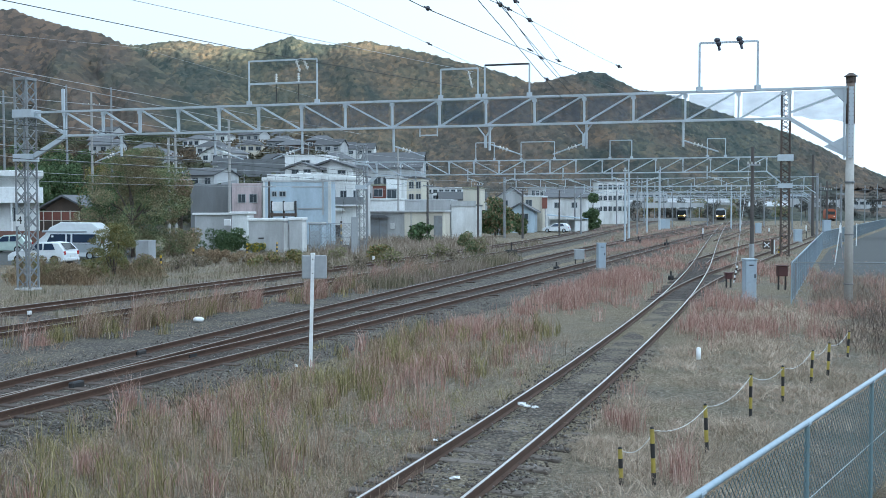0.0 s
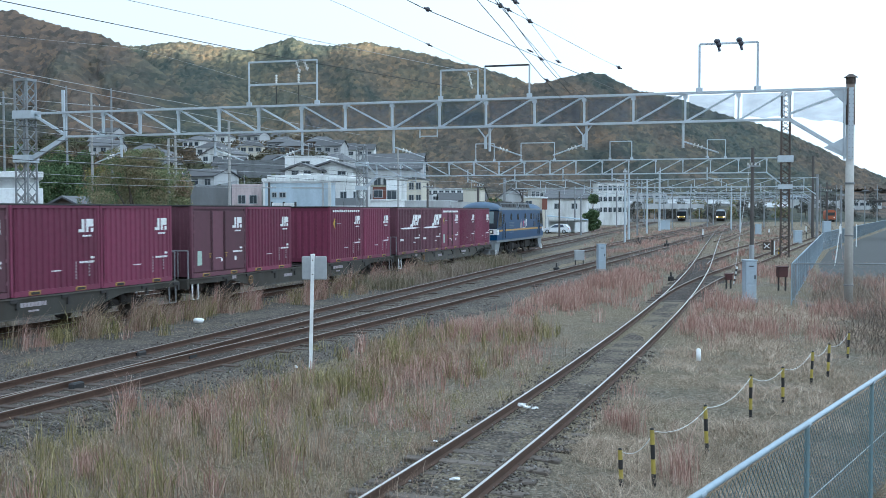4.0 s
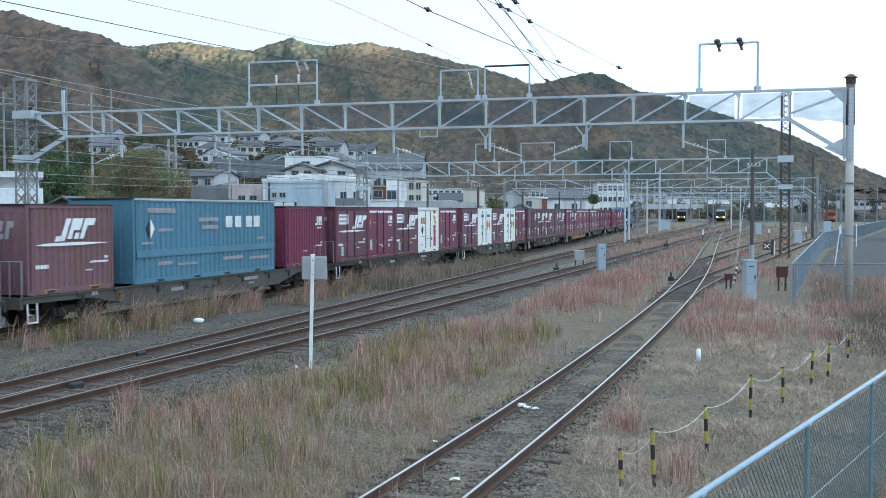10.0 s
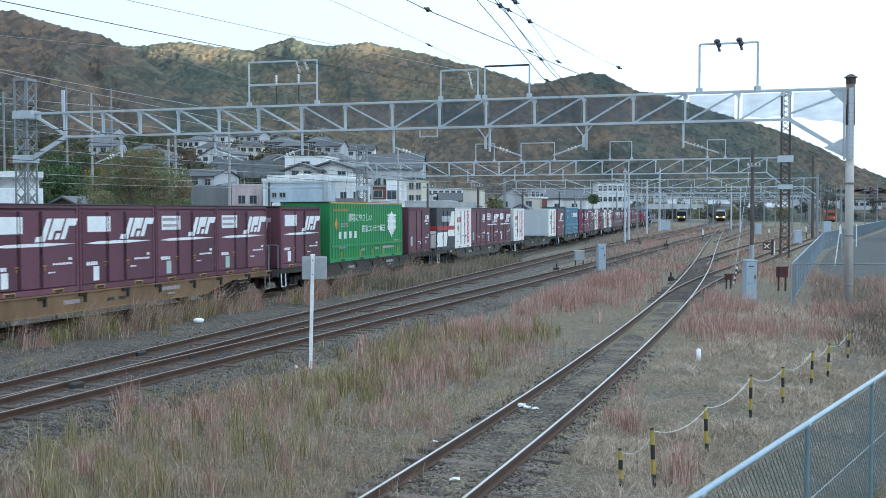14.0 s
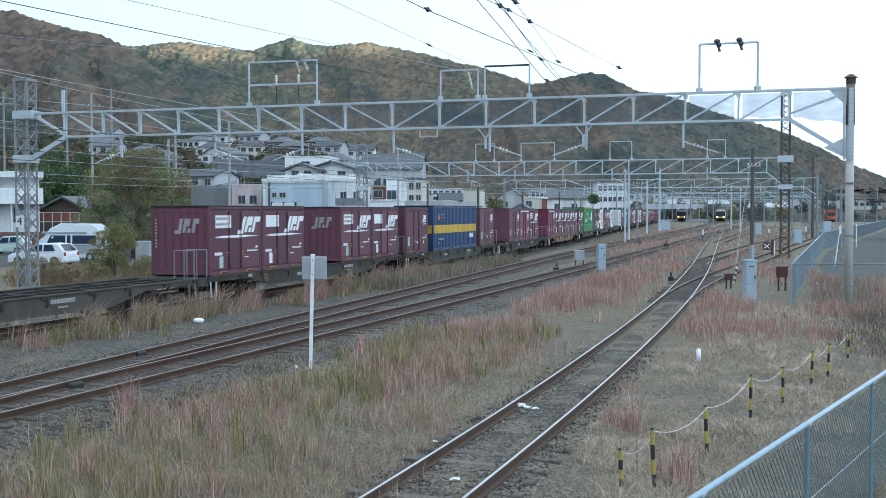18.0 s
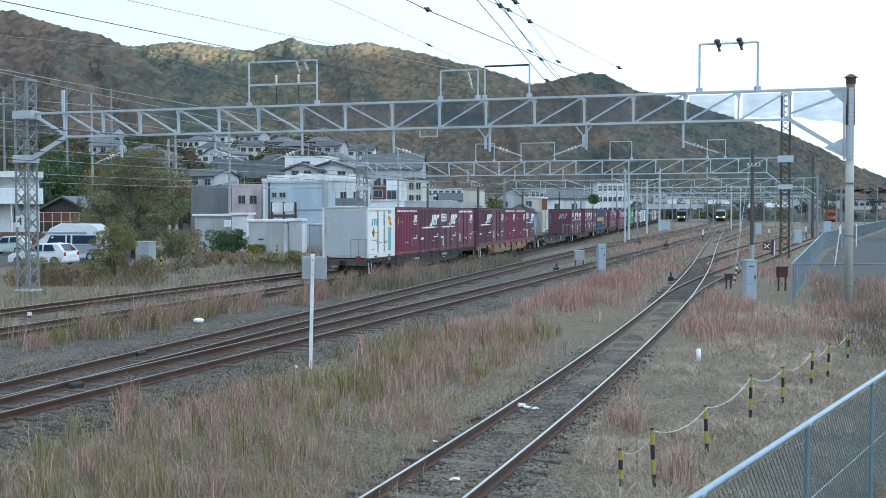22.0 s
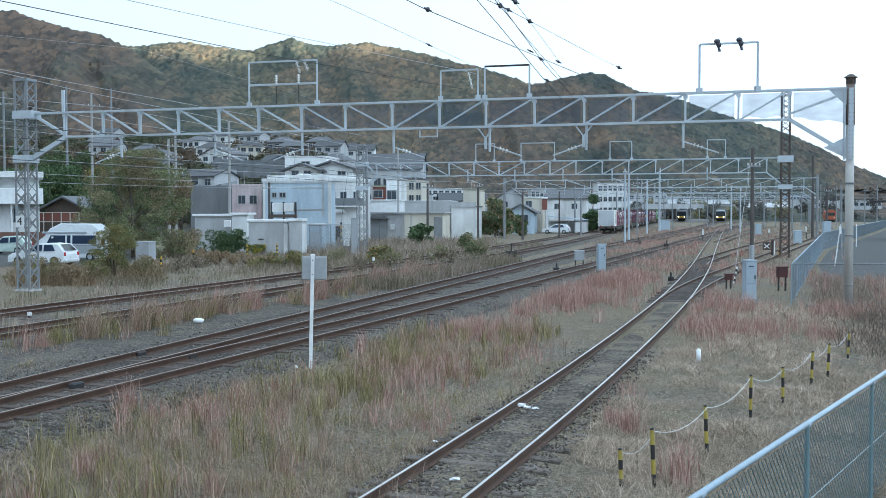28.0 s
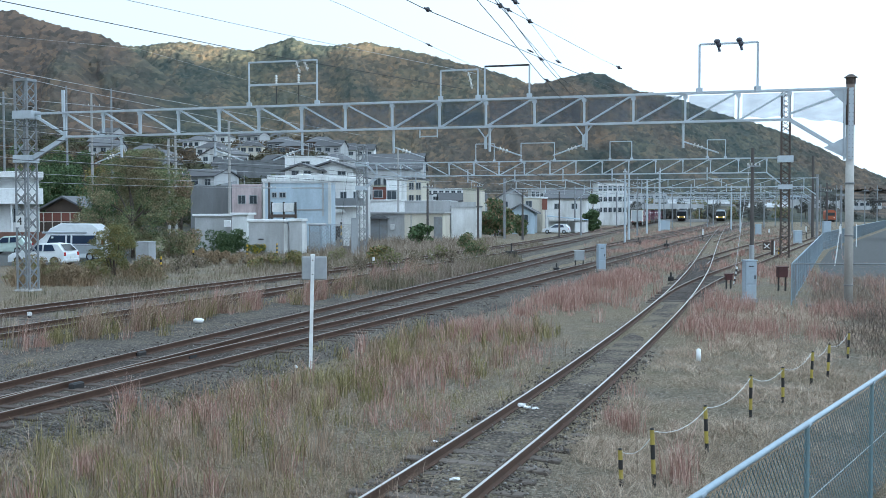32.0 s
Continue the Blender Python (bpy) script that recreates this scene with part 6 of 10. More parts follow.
# pink house and the dark wall beside it
_c = house("house", -24.62, 121, 3.55, 4.6, 6.57, M_PINKWALL, "faded pink concrete house with streaked walls", "flat", M_PINKWALL, wins=((1.19, 4.99, 0.86, 0.93), (2.58, 4.99, 0.86, 0.93), (1.98, 2.94, 1.19, 0.66)), eave=0.05)
part("side_panel", MB().box((3.55 + 0.02, 2.3, 4.52), (0.05, 4.4, 4.2)), M_PALE, _c)
_c = house("retaining_wall", -30.2, 124, 5.37, 1.0, 6.51, M_STAINED, "dark concrete retaining wall streaked with water stains", "flat", M_STAINED, eave=0.02, cat="wall")
# upper white house
house("house", -21.33, 140, 5.74, 7, 10.87, M_WHITE, "white upper-storey house with a flat roof", "flat", M_PALE, wins=((2.91, 10.11, 1.15, 0.38),), eave=0.1)
house("house", -19.89, 131, 4.13, 6, 8.75, M_PALE, "white house under a low grey tiled gable", "gable", M_TILE, wins=((1.29, 8.47, 0.9, 0.5), (2.86, 8.47, 0.9, 0.5)), rise=0.79, eave=0.6)
house("house", -16.85, 133, 5.36, 7, 8.98, M_PALE, "white house with a wide grey gable roof", "gable", M_TILE, wins=((1.09, 8.4, 1.0, 0.6), (4, 8.4, 1.0, 0.6)), rise=0.94, eave=0.7)
# garage building
_c = house("garage_building", -10.1, 125, 5.55, 6, 3.33, M_GREYWALL, "low grey garage building with double doors", "flat", M_GREYWALL, doors=((2.46, 2.05, 2.78, M_STEEL_DULL),), eave=0.8)
part("door_gap", MB().box((2.46, -0.08, 2.78 / 2), (0.04, 0.03, 2.78)), M_DARK, _c)
part("awning", MB().prism([(1.16, 2.71), (3.75, 2.71), (3.28, 2.99), (1.64, 2.99)], (-0.7, 0.0)), M_TILE, _c, "dark canopy over the doors")
part("meter_box", MB().box((4.1, -0.12, 1.69), (0.5, 0.2, 0.7), bev=0.03), M_PALE, _c)
_c = house("garage_building", -4.57, 123, 4.62, 6, 3.33, M_CREAM, "cream rendered annex with a grey metal door", "flat", M_GREYWALL, doors=((4.03, 1.01, 2.93, M_STEEL_DULL),), eave=0.5)
part("pipe", MB().rod((0.81, -0.1, 0), (0.81, -0.1, 3.26), 0.06, 6), M_FRAME, _c)
house("storage_block", -4.9, 134, 5.91, 7, 4.78, M_GREYWALL, "pale grey flat-roofed storage block", "flat", M_GREYWALL, eave=0.1)
_c = house("storage_block", 1.07, 131, 3.1, 7, 4.1, M_PALE, "white flat-roofed block with a grey fascia", "flat", M_TILE, eave=0.2)
part("fascia", MB().box((1.57, -0.05, 4.39), (3.15, 0.12, 0.7)), M_GREYWALL, _c)
# tall grey apartment house and shop panels
_c = house("apartment_house", -12.98, 165, 9.6, 5, 10.29, M_GREYWALL, "old grey apartment house with a sloping roofline", "long", M_TILE, wins=tuple((1.08 + i * 1.53, 8.31 - j * 2.6, 1.1, 1.2) for i in range(6) for j in range(3)), rise=2.4)
for _j in range(3):
    part("balcony", MB().box((7.03, -0.6, 7.41 - _j * 2.6), (4.51, 1.2, 0.9)), M_CREAM, _c)
house("shop", -9.89, 146, 1.95, 6, 7.04, M_BRICK, "narrow shop with a dark red panelled front", "flat", M_MORTAR, wins=((0.8, 6.08, 1.2, 1.0),))
_c = house("shop", -7.92, 145, 1.77, 6, 8.05, M_PALE, "white shop front with a blank sign panel", "flat", M_GREYWALL, wins=((0.79, 5.83, 1.3, 1.3),))
part("sign_panel", MB().box((0.87, -0.15, 7.25), (1.58, 0.15, 1.27)), M_WHITE, _c)
house("house", -9.86, 140, 3.89, 4, 4.99, M_WHITE, "low white house wall behind the garage", "flat", M_PALE)
house("house", -6.82, 160, 3.46, 8, 8.51, M_CREAM, "beige three-storey house with dark openings", "flat", M_TILE, wins=tuple((0.9 + i * 1.1, 7.47 - j * 1.9, 0.7, 1.0) for i in range(3) for j in range(3)))
house("school_building", -4.93, 215, 10.65, 10, 8.12, M_WHITE, "long white building with rows of windows", "flat", M_PALE, wins=tuple((0.9 + i * 1.25, 7.53 - j * 1.2, 0.8, 0.6) for i in range(8) for j in range(2)))
house("house", 3.83, 195, 3.21, 8, 7.69, M_CREAM, "beige house with a flat roof", "flat", M_MORTAR)
# houses along the line farther on
house("house", 9.7, 185, 4.85, 8, 5.86, M_GREYWALL, "grey house with a steep tiled gable", "gable", M_TILE, wins=((1.41, 4.85, 1.0, 0.9),), rise=1.72)
house("house", 10.27, 165, 4.23, 9, 3.26, M_BLUEWALL, "blue-grey house with a dark sloping roof", "gable", M_TILE, wins=((2.7, 2.54, 1.2, 0.9),), rise=1.35, eave=0.6)
_c = house("house", 13.57, 175, 3.24, 8, 5.83, M_CREAM, "beige house with a brick pillar", "flat", M_PALE, wins=((0.96, 4.78, 1.0, 1.0),))
part("brick_pillar", MB().box((3.63, -0.2, 4.78), (0.86, 0.5, 1.91)), M_BRICK, _c)
part("pillar_cap", MB().box((3.63, -0.2, 5.83), (1.05, 0.7, 0.25)), M_WHITE, _c)
_c = house("house", 18.89, 190, 7.61, 8, 5.92, M_PALE, "white rendered house with a grey side roof", "long", M_TILE, wins=((2.08, 4.47, 1.0, 0.9), (5.19, 4.47, 1.0, 0.9)), rise=1.5)
_c = thing("carport", Matrix.Translation((16.88, 168, 0)) @ Matrix.Rotation(-0.15, 4, "Z"), "open carport with a blue-grey lean-to roof", "carport")
part("roof", MB().prism([(0, 2.71), (6.61, 2.07), (6.61, 2.2), (0, 2.89)], (0, 5)), M_BLUEWALL, _c)
for _x in (0.3, 3.3, 6.3):
    part("post", MB().rod((_x, 0.2, 0), (_x, 0.2, 2.52 - _x * 0.1), 0.06, 8), M_FRAME, _c)
part("back_wall", MB().box((3.3, 4.9, 1.0), (6.6, 0.1, 2.0)), M_PALE, _c)
part("side_wall", MB().box((5.5, 0.1, 0.9), (2.0, 0.1, 1.8)), M_PALE, _c)
for _X, _w, _h, _Y, _m, _l in ((33.82, 2.62, 7.47, 240, M_PALE, "white narrow house among station masts"), (38.91, 7.38, 10.5, 260, M_PALE, "tall white building with a grey roof"), (28.13, 7.51, 8.59, 250, M_PALE, "pale building behind the masts"), (19.6, 5.65, 8.56, 230, M_GREYWALL, "grey building behind the masts"), (75.24, 15.6, 10.43, 420, M_GREYWALL, "distant grey block beyond the station"), (98.55, 18.43, 9.69, 450, M_GREYWALL, "distant grey block beyond the station"), (144.19, 7.98, 10.12, 430, M_BLUEWALL, "distant pale apartment block"), (154.06, 14.09, 8.01, 430, M_BLUEWALL, "distant long pale building"), (156.42, 13.11, 7.26, 400, M_GREYWALL, "distant low grey building by the station"), (121.18, 11.74, 6.6, 430, M_GREYWALL, "distant low grey building")):
    house("building", _X, _Y, _w, 9, _h, _m, _l, "flat", M_GREYWALL, wins=tuple((_w * (i + 0.5) / 6, _h - 1.2 - j * 2.7, _w / 9, 1.1) for i in range(6) for j in range(max(1, int(_h / 2.9)))), rz=0.0)

# the white house, dark gable and fence by the car park
_c = house("house", -45.04, 93.5, 8.03, 7, 6.69, M_PALE, "white modern house with broad slabs and a balcony", "flat", M_WHITE, wins=((4.17, 6.21, 0.6, 0.9), (5.78, 3.26, 0.5, 1.2)), eave=0.4, z0=0.0, rz=0.38)
part("roof_slab", MB().box((4.12, 2.0, 7.01), (8.56, 6.6, 0.55), bev=0.04), M_WHITE, _c)
part("balcony", MB().box((4.12, -0.5, 5.03), (8.46, 1.4, 1.45), bev=0.04), M_WHITE, _c, "white balcony front")
part("porch_post", MB().rod((4.17, -0.9, 0), (4.17, -0.9, 4.33), 0.09, 8), M_WHITE, _c)
part("porch_post", MB().rod((5.62, -0.9, 0), (5.62, -0.9, 4.33), 0.09, 8), M_WHITE, _c)
house("shed", -40.64, 106, 4.08, 6, 3.88, M_BROWNWALL, "dark timber shed with a grey gable roof", "gable", M_TILE, rise=1.16, eave=0.6)
_c = thing("panel_fence", Matrix.Translation((-39.83, 101, 0)) @ Matrix.Rotation(-0.1, 4, "Z"), "brown panel fence with pale posts and rails", "fence")
for _k in range(6):
    part("post", MB().box((_k * 0.9, 0, 3.59 / 2), (0.08, 0.08, 3.59)), M_CREAM, _c)
    if _k < 5:
        part("panel", MB().box((_k * 0.9 + 0.45, 0.02, 3.09), (0.8, 0.03, 0.85)), M_BRICK, _c)
part("rail", MB().box((2.25, -0.02, 3.53), (4.6, 0.06, 0.07)), M_CREAM, _c)
part("rail", MB().box((2.25, -0.02, 2.65), (4.6, 0.06, 0.07)), M_CREAM, _c)
part("low_wall", MB().box((2.25, 0.1, 2.54 / 2), (5.2, 0.15, 2.54)), M_BROWNWALL, _c)
_c = MB().box((-38.29, 92, 0.9), (9.5, 0.2, 1.8), -0.1)
solo("brick_wall", _c, M_TILE_RED, "low brown garden wall behind the car park", "wall")


# ---- houses on the slope ----
def slope_z(x, y):
    """Height of the built-up slope under the hills."""
    if y < 150:
        return 0.0
    side_fade = min(1.0, max(0.0, (0.02 * y - x) / (0.13 * y)))
    return (y - 150) * 0.118 * side_fade


_rows = [[(x, y, slope_z(x, y) - 0.3) for x in np.linspace(-330, 60, 40)] for y in np.linspace(150, 430, 15)]
solo("hillside", MB().strip(_rows), M_HILL, "scrubby built-up slope at the foot of the hills", "hillside", kind="structure", smooth=True)


def slope_houses():
    rnd = random.Random(8)
    walls, roofs = [M_PALE, M_CREAM, M_GREYWALL, M_GREYWALL, M_BROWNWALL, M_STAINED, M_PALE], [M_TILE, M_TILE, M_TILE_DARK, M_TILE_DARK]
    spots = []
    for row, y in enumerate((205, 235, 268, 300, 335, 372, 408)):
        b = -0.345 + rnd.uniform(0, 0.02)
        while b < 0.02:
            if not (row > 4 and rnd.random() < 0.35) and not (b < -0.30 and row < 3):
                spots.append((b, y + rnd.uniform(-9, 9)))
            b += rnd.uniform(10, 17.5) / y
    names = ("house with a grey tiled roof on the hillside", "hillside house with pale walls and a hipped roof", "two-storey hillside house under a gable roof")
    for b, y in spots:
        x = b * y
        w, d = rnd.uniform(6, 10), rnd.uniform(6, 8)
        z = slope_z(x, y)
        two = rnd.random() < 0.5
        h = 5.2 if two else 3.0
        wl, rf = rnd.choice(walls), rnd.choice(roofs)
        wins = [(w * (i + 0.5) / 3, 1.5 + 2.6 * j, 1.4, 1.1) for i in range(3) for j in range(2 if two else 1)]
        kind = rnd.choice(("hip", "gable", "long", "long", "hip", "flat"))
        tone = "dark timber" if wl == M_BROWNWALL else "cream" if wl == M_CREAM else "grey" if wl in (M_GREYWALL, M_STAINED) else "white"
        house("house", x, y, w, d, h, wl, tone + "-walled " + rnd.choice(names), kind, rf, wins, z0=z - 0.6, rz=rnd.uniform(-0.5, 0.2), rise=rnd.uniform(1.3, 2.0))
        if rnd.random() < 0.45:
            solo("terrace_wall", MB().box((x + w / 2, y - 3, z - 1.2), (w + 6, 0.4, 3.0), rnd.uniform(-0.2, 0.1)), M_STAINED if rnd.random() < 0.8 else M_CONCRETE, "grey concrete terrace wall on the slope", "wall")


slope_houses()
# long concrete fence wall on the slope
solo("terrace_wall", MB().box((-39.22, 215, 13.75 - 1.3), (15, 0.4, 3.6), -0.12), M_STAINED, "long stained concrete wall above the slope", "wall")
solo("slope_concrete", MB().add([(-45.55, 190, 7.69), (-37.77, 190, 7.69), (-42.74, 215, 12.34), (-49.79, 215, 12.58), (-45.55, 190.5, 0), (-37.77, 190.5, 0), (-42.74, 215.5, 0), (-49.79, 215.5, 0)], [(0, 1, 2, 3), (7, 6, 5, 4), (0, 4, 5, 1), (1, 5, 6, 2), (2, 6, 7, 3), (3, 7, 4, 0)]), M_STAINED, "dark sprayed-concrete slope facing", "slope facing")


# station platform roof far down the line
_c = thing("platform_roof", Matrix.Translation((56.23, 330, 0)), "long pale grey platform roof on slim columns", "platform roof")
part("roof", MB().prism([(0, 4.08), (27.03, 4.44), (27.03, 5.71), (0, 6.07)], (0, 6)), M_GREYWALL, _c)
for _k in range(8):
    part("column", MB().rod((1.0 + _k * 3.6, 3, 0), (1.0 + _k * 3.6, 3, 4.26), 0.12, 8), M_STEEL, _c)
solo("platform", MB().box((69.78, 333, 0.5), (30, 7, 1.0)), M_CONCRETE, "grey concrete station platform", "platform", kind="structure")
_c = thing("platform_roof", Matrix.Translation((53.2, 120, 0)), "dark platform canopy with hanging lamps", "platform roof")
part("roof", MB().prism([(0, 4.51), (9, 5.17), (9, 5.43), (0, 4.78)], (0, 8)), M_DARK, _c)
for _k in range(2):
    part("column", MB().box((1.2, 1 + _k * 5, 4.51 / 2), (0.3, 0.3, 4.51)), M_STEEL_DULL, _c)


def far_town():
    """Low buildings beyond the station, small in the distance."""
    rnd = random.Random(21)
    for _ in range(34):
        y = rnd.uniform(400, 520)
        x = y * rnd.uniform(0.13, 0.45)
        w, h = rnd.uniform(8, 17), rnd.choice((4, 5, 6, 6.5, 8, 10))
        wl = rnd.choice((M_PALE, M_GREYWALL, M_CREAM, M_WHITE, M_GREYWALL))
        n = max(1, int(h / 3))
        house("building", x, y, w, 7, h, wl, rnd.choice(("pale", "plain", "small", "low")) + " building in the distant town beyond the station", rnd.choice(("flat", "long", "flat", "hip")), rnd.choice((M_TILE, M_GREYWALL)), tuple((w * (i + 0.5) / 4, 1.8 + 3 * j, w / 7, 1.3) for i in range(4) for j in range(n)), rz=rnd.uniform(-0.3, 0.2))


far_town()


# aerials and rails on the roofs
for _x, _y, _z in ((-18.89, 132, 9.4), (-13.66, 134, 9.71), (-18.27, 141, 10.87), (-7.44, 146, 8.05), (-5.24, 161, 8.51), (-23.39, 122, 6.57), (12.23, 186, 6.57), (22.41, 191, 6.13), (-1.64, 216, 8.12), (5.43, 196, 7.69)):
    _m = MB().rod((_x, _y, _z - 0.6), (_x, _y, _z + 1.9), 0.035, 6).rod((_x - 0.7, _y, _z + 1.75), (_x + 0.5, _y, _z + 1.75), 0.025, 5)
    for _k in (-0.6, -0.3, 0.0, 0.3):
        _m.rod((_x + _k, _y - 0.35, _z + 1.75), (_x + _k, _y + 0.35, _z + 1.75), 0.015, 4)
    solo("tv_aerial", _m, M_FRAME, "thin metal television aerial on a roof", "aerial", "aerials on the roofs")
_c = thing("roof_rail", None, "thin grey pipe railing along the flat roof", "railing")
for _k in range(9):
    _x = -18.12 + _k * 0.79
    part("post", MB().rod((_x, 107.3, 6.45), (_x, 107.3, 6.45 + 0.7), 0.03, 6), M_FRAME, _c)
part("bar", MB().rod((-18.12, 107.3, 6.45 + 0.7), (-11.8, 107.3, 6.45 + 0.7), 0.03, 6), M_FRAME, _c)


# ---- wires ----
def wire(pts, r=0.012, sag=0.0, material=None, label="thin grey overhead wire on the yard", n=8):
    """A wire through points, hanging by sag between each two."""
    out = []
    for p, q in zip(pts, pts[1:]):
        p, q = Vector(p), Vector(q)
        out += [p.lerp(q, i / n) - Vector((0, 0, 4 * sag * (i / n) * (1 - i / n))) for i in range(n)]
    out.append(Vector(pts[-1]))
    return solo("overhead_wire", MB().pipe(out, r, 5), material or M_WIRE, label, "wire", "overhead wires")


# feeders that come in from behind the camera to the portal
wire([(-9.87, 20, 7.88), (-10.28, 24, 8.42), (-6.2, 34, 8.74), (0.83, 42, 8.48)], 0.0112, 0.0, M_WIRE, "black feeder wire running to the portal")
wire([(-7.98, 22, 8.3), (-8.01, 26, 8.85), (-5.12, 33, 9.17), (1.33, 42, 9.1)], 0.0088, 0.0, M_WIRE_PALE)
wire([(-3.18, 26, 8.96), (-2.63, 28, 9.05), (-0.43, 33, 8.81), (1.7, 42, 9.19)], 0.0064, 0.0, M_WIRE_PALE)
wire([(-1.23, 24, 8.6), (-0.43, 27, 8.76), (3.07, 36, 8.97), (5.87, 42, 8.92), (17.74, 80, 10.96)], 0.0112)
wire([(0.47, 24, 8.77), (1.54, 28, 8.5), (3.27, 34, 7.89), (4.72, 40, 7.7)], 0.0104)
wire([(0.73, 24, 8.52), (1.5, 27, 8.85), (2.81, 33, 9.53), (5.87, 42, 9.95)], 0.0080)
wire([(1.1, 24, 8.52), (2, 29, 8.77), (3.46, 35, 8.44), (5.28, 41, 7.89)], 0.0104)
wire([(1.18, 24, 8.52), (2.07, 29, 8.67), (4.05, 36, 8.19), (6.18, 41, 7.56)], 0.0080)
wire([(1.72, 26, 8.85), (2.52, 30, 8.98), (4.01, 36, 8.74)], 0.0064)
wire([(6.11, 36, 8.5), (5.13, 34, 8.52), (2.56, 30, 8.98)], 0.0048, 0.0, M_WIRE_PALE)
# spacers and stays on the feeders
for _x, _y, _Y, _r in ((-0.38, 8.76, 27, 0.060), (1.5, 8.85, 27, 0.062), (1.77, 8.94, 28, 0.05), (1.89, 8.95, 27, 0.058), (2.51, 9, 30, 0.06), (3.31, 8.65, 35, 0.055), (4.01, 8.7, 36, 0.045), (6.1, 8.5, 36, 0.055), (-0.43, 8.81, 33, 0.04), (3.52, 7.94, 35, 0.05), (2.78, 8.61, 33, 0.035)):
    solo("wire_insulator", MB().ball((_x, _Y, _y), _r, 10, 6, (1, 1, 1.15)).rod((_x - 0.1, _Y, _y + 0.05), (_x + 0.1, _Y, _y - 0.05), 0.022, 6), M_PORCELAIN_DARK, "dark porcelain bobbin insulator on a feeder wire", "insulator", "insulators on the wires", smooth=True)
# high lines to the left-hand mast and across the town
wire([(-18.44, 40, 9.32), (-18.84, 44, 9.61), (-18.5, 58, 10.34), (-6.76, 86, 9.87)], 0.016, 0.0, M_WIRE_PALE)
wire([(-18.44, 40, 9.23), (-18.84, 44, 9.49), (-18.57, 52, 9.69), (-6.76, 86, 8.84)], 0.016, 0.0, M_WIRE_PALE)
wire([(-19.36, 42, 8.28), (-19.7, 46, 8.63), (-18.5, 58, 9.39), (-6.76, 86, 8.37)], 0.014, 0.0, M_WIRE_PALE)
wire([(-20.28, 44, 8.31), (-19.35, 47, 8.43), (-18.42, 62, 8.78), (-6.76, 86, 7.99)], 0.014, 0.0, M_WIRE_PALE)
wire([(-26.55, 62, 14.09), (-20.42, 70, 14.5), (-6.76, 86, 11.75)], 0.008, 0.0, M_WIRE_PALE)
for _ya, _yb, _za, _zb in ((44, 88, 8.4, 8.9), (44, 88, 8.1, 8.3), (46, 90, 7.3, 7.5), (46, 90, 6.7, 6.9), (50, 95, 6.1, 6.2), (52, 96, 5.6, 5.8)):
    wire([(-0.60 * _ya, _ya, _za), (-0.14 * _yb, _yb, _zb), (0.12 * _yb * 1.7, _yb * 1.7, _zb + 0.6)], 0.013, 0.25, M_WIRE_PALE, "pale line wire along the town side")
# contact and messenger wires over the tracks
for _pts, _off in ((TRACK_A, 0.0), (TRACK_Z, 0.0), (TRACK_L, 0.15), (TRACK_R, -0.15), (TRACK_N, 0.0), (TRACK_P, 0.0)):
    _line = [(p[0], p[1]) for p in _pts if p[1] > -4]
    for _h, _r, _s in ((5.35, 0.011, 0.05), (6.25, 0.011, 0.35)):
        _keep = _line[:: max(1, len(_line) // 9)]
        if _pts in (TRACK_N, TRACK_L, TRACK_R):
            _keep = [q for q in _keep if q[1] > 38]
        wire([(x, y, _h) for x, y in _keep], _r, _s, M_WIRE, "contact wire over the track" if _h < 6 else "messenger wire over the track", 5)
# drop arms under the portals, with pale insulators
for _t, _at, _al, _ac in [(portal_near, at1, al1, ac1)] + portals_far:
    for _u, _w in ((0.14, -1), (0.27, 1), (0.385, -1), (0.50, 1), (0.615, 1), (0.725, -1), (0.83, 1)):
        _m = MB()
        _p = Vector(_at(_u, 6.45))
        _m.rod(_p + Vector((0, 0, 0.45)), _p - Vector((0, 0, 0.55)), 0.05, 8)
        _m.rod(_p - Vector((0, 0, 0.3)), _p + _al * 1.3 * _w - Vector((0, 0, 0.75)), 0.03, 6)
        part("drop_arm", _m, M_STEEL, _t)
        _n = MB()
        insulator(_n, _p + _al * 0.35 * _w - Vector((0, 0, 0.42)), _p + _al * 0.75 * _w - Vector((0, 0, 0.56)), 0.085, 3)
        part("insulator", _n, M_PORCELAIN, _t, "white porcelain insulator")
# insulators hung in the frames on the near portal
for _u, _z, _d, _m in ((0.378, 9.65, 0.35, M_PORCELAIN), (0.388, 9.68, 0.3, M_PORCELAIN), (0.59, 8.95, 0.55, M_PORCELAIN), (0.865, 9.86, 0.5, M_PORCELAIN_DARK), (0.888, 9.88, 0.5, M_PORCELAIN_DARK)):
    _n = MB()
    if _m == M_PORCELAIN_DARK:
        _q = Vector(at1(_u, _z - 0.02))
        _n.ball(_q, 0.12, 10, 7, (1, 1, 0.8)).ball(_q + al1 * 0.06 - Vector((0, 0, 0.13)), 0.10, 10, 7, (1, 1, 1.1)).rod(_q, _q + al1 * 0.1 - Vector((0, 0, 0.38)), 0.05, 8)
    else:
        insulator(_n, at1(_u, _z + 0.1), Vector(at1(_u, _z - _d)) + al1 * 0.16, 0.17 if _m == M_PORCELAIN_DARK else 0.09, 3)
    part("insulator", _n, _m, portal_near, "dark hanging insulator" if _m == M_PORCELAIN_DARK else "white hanging insulator")
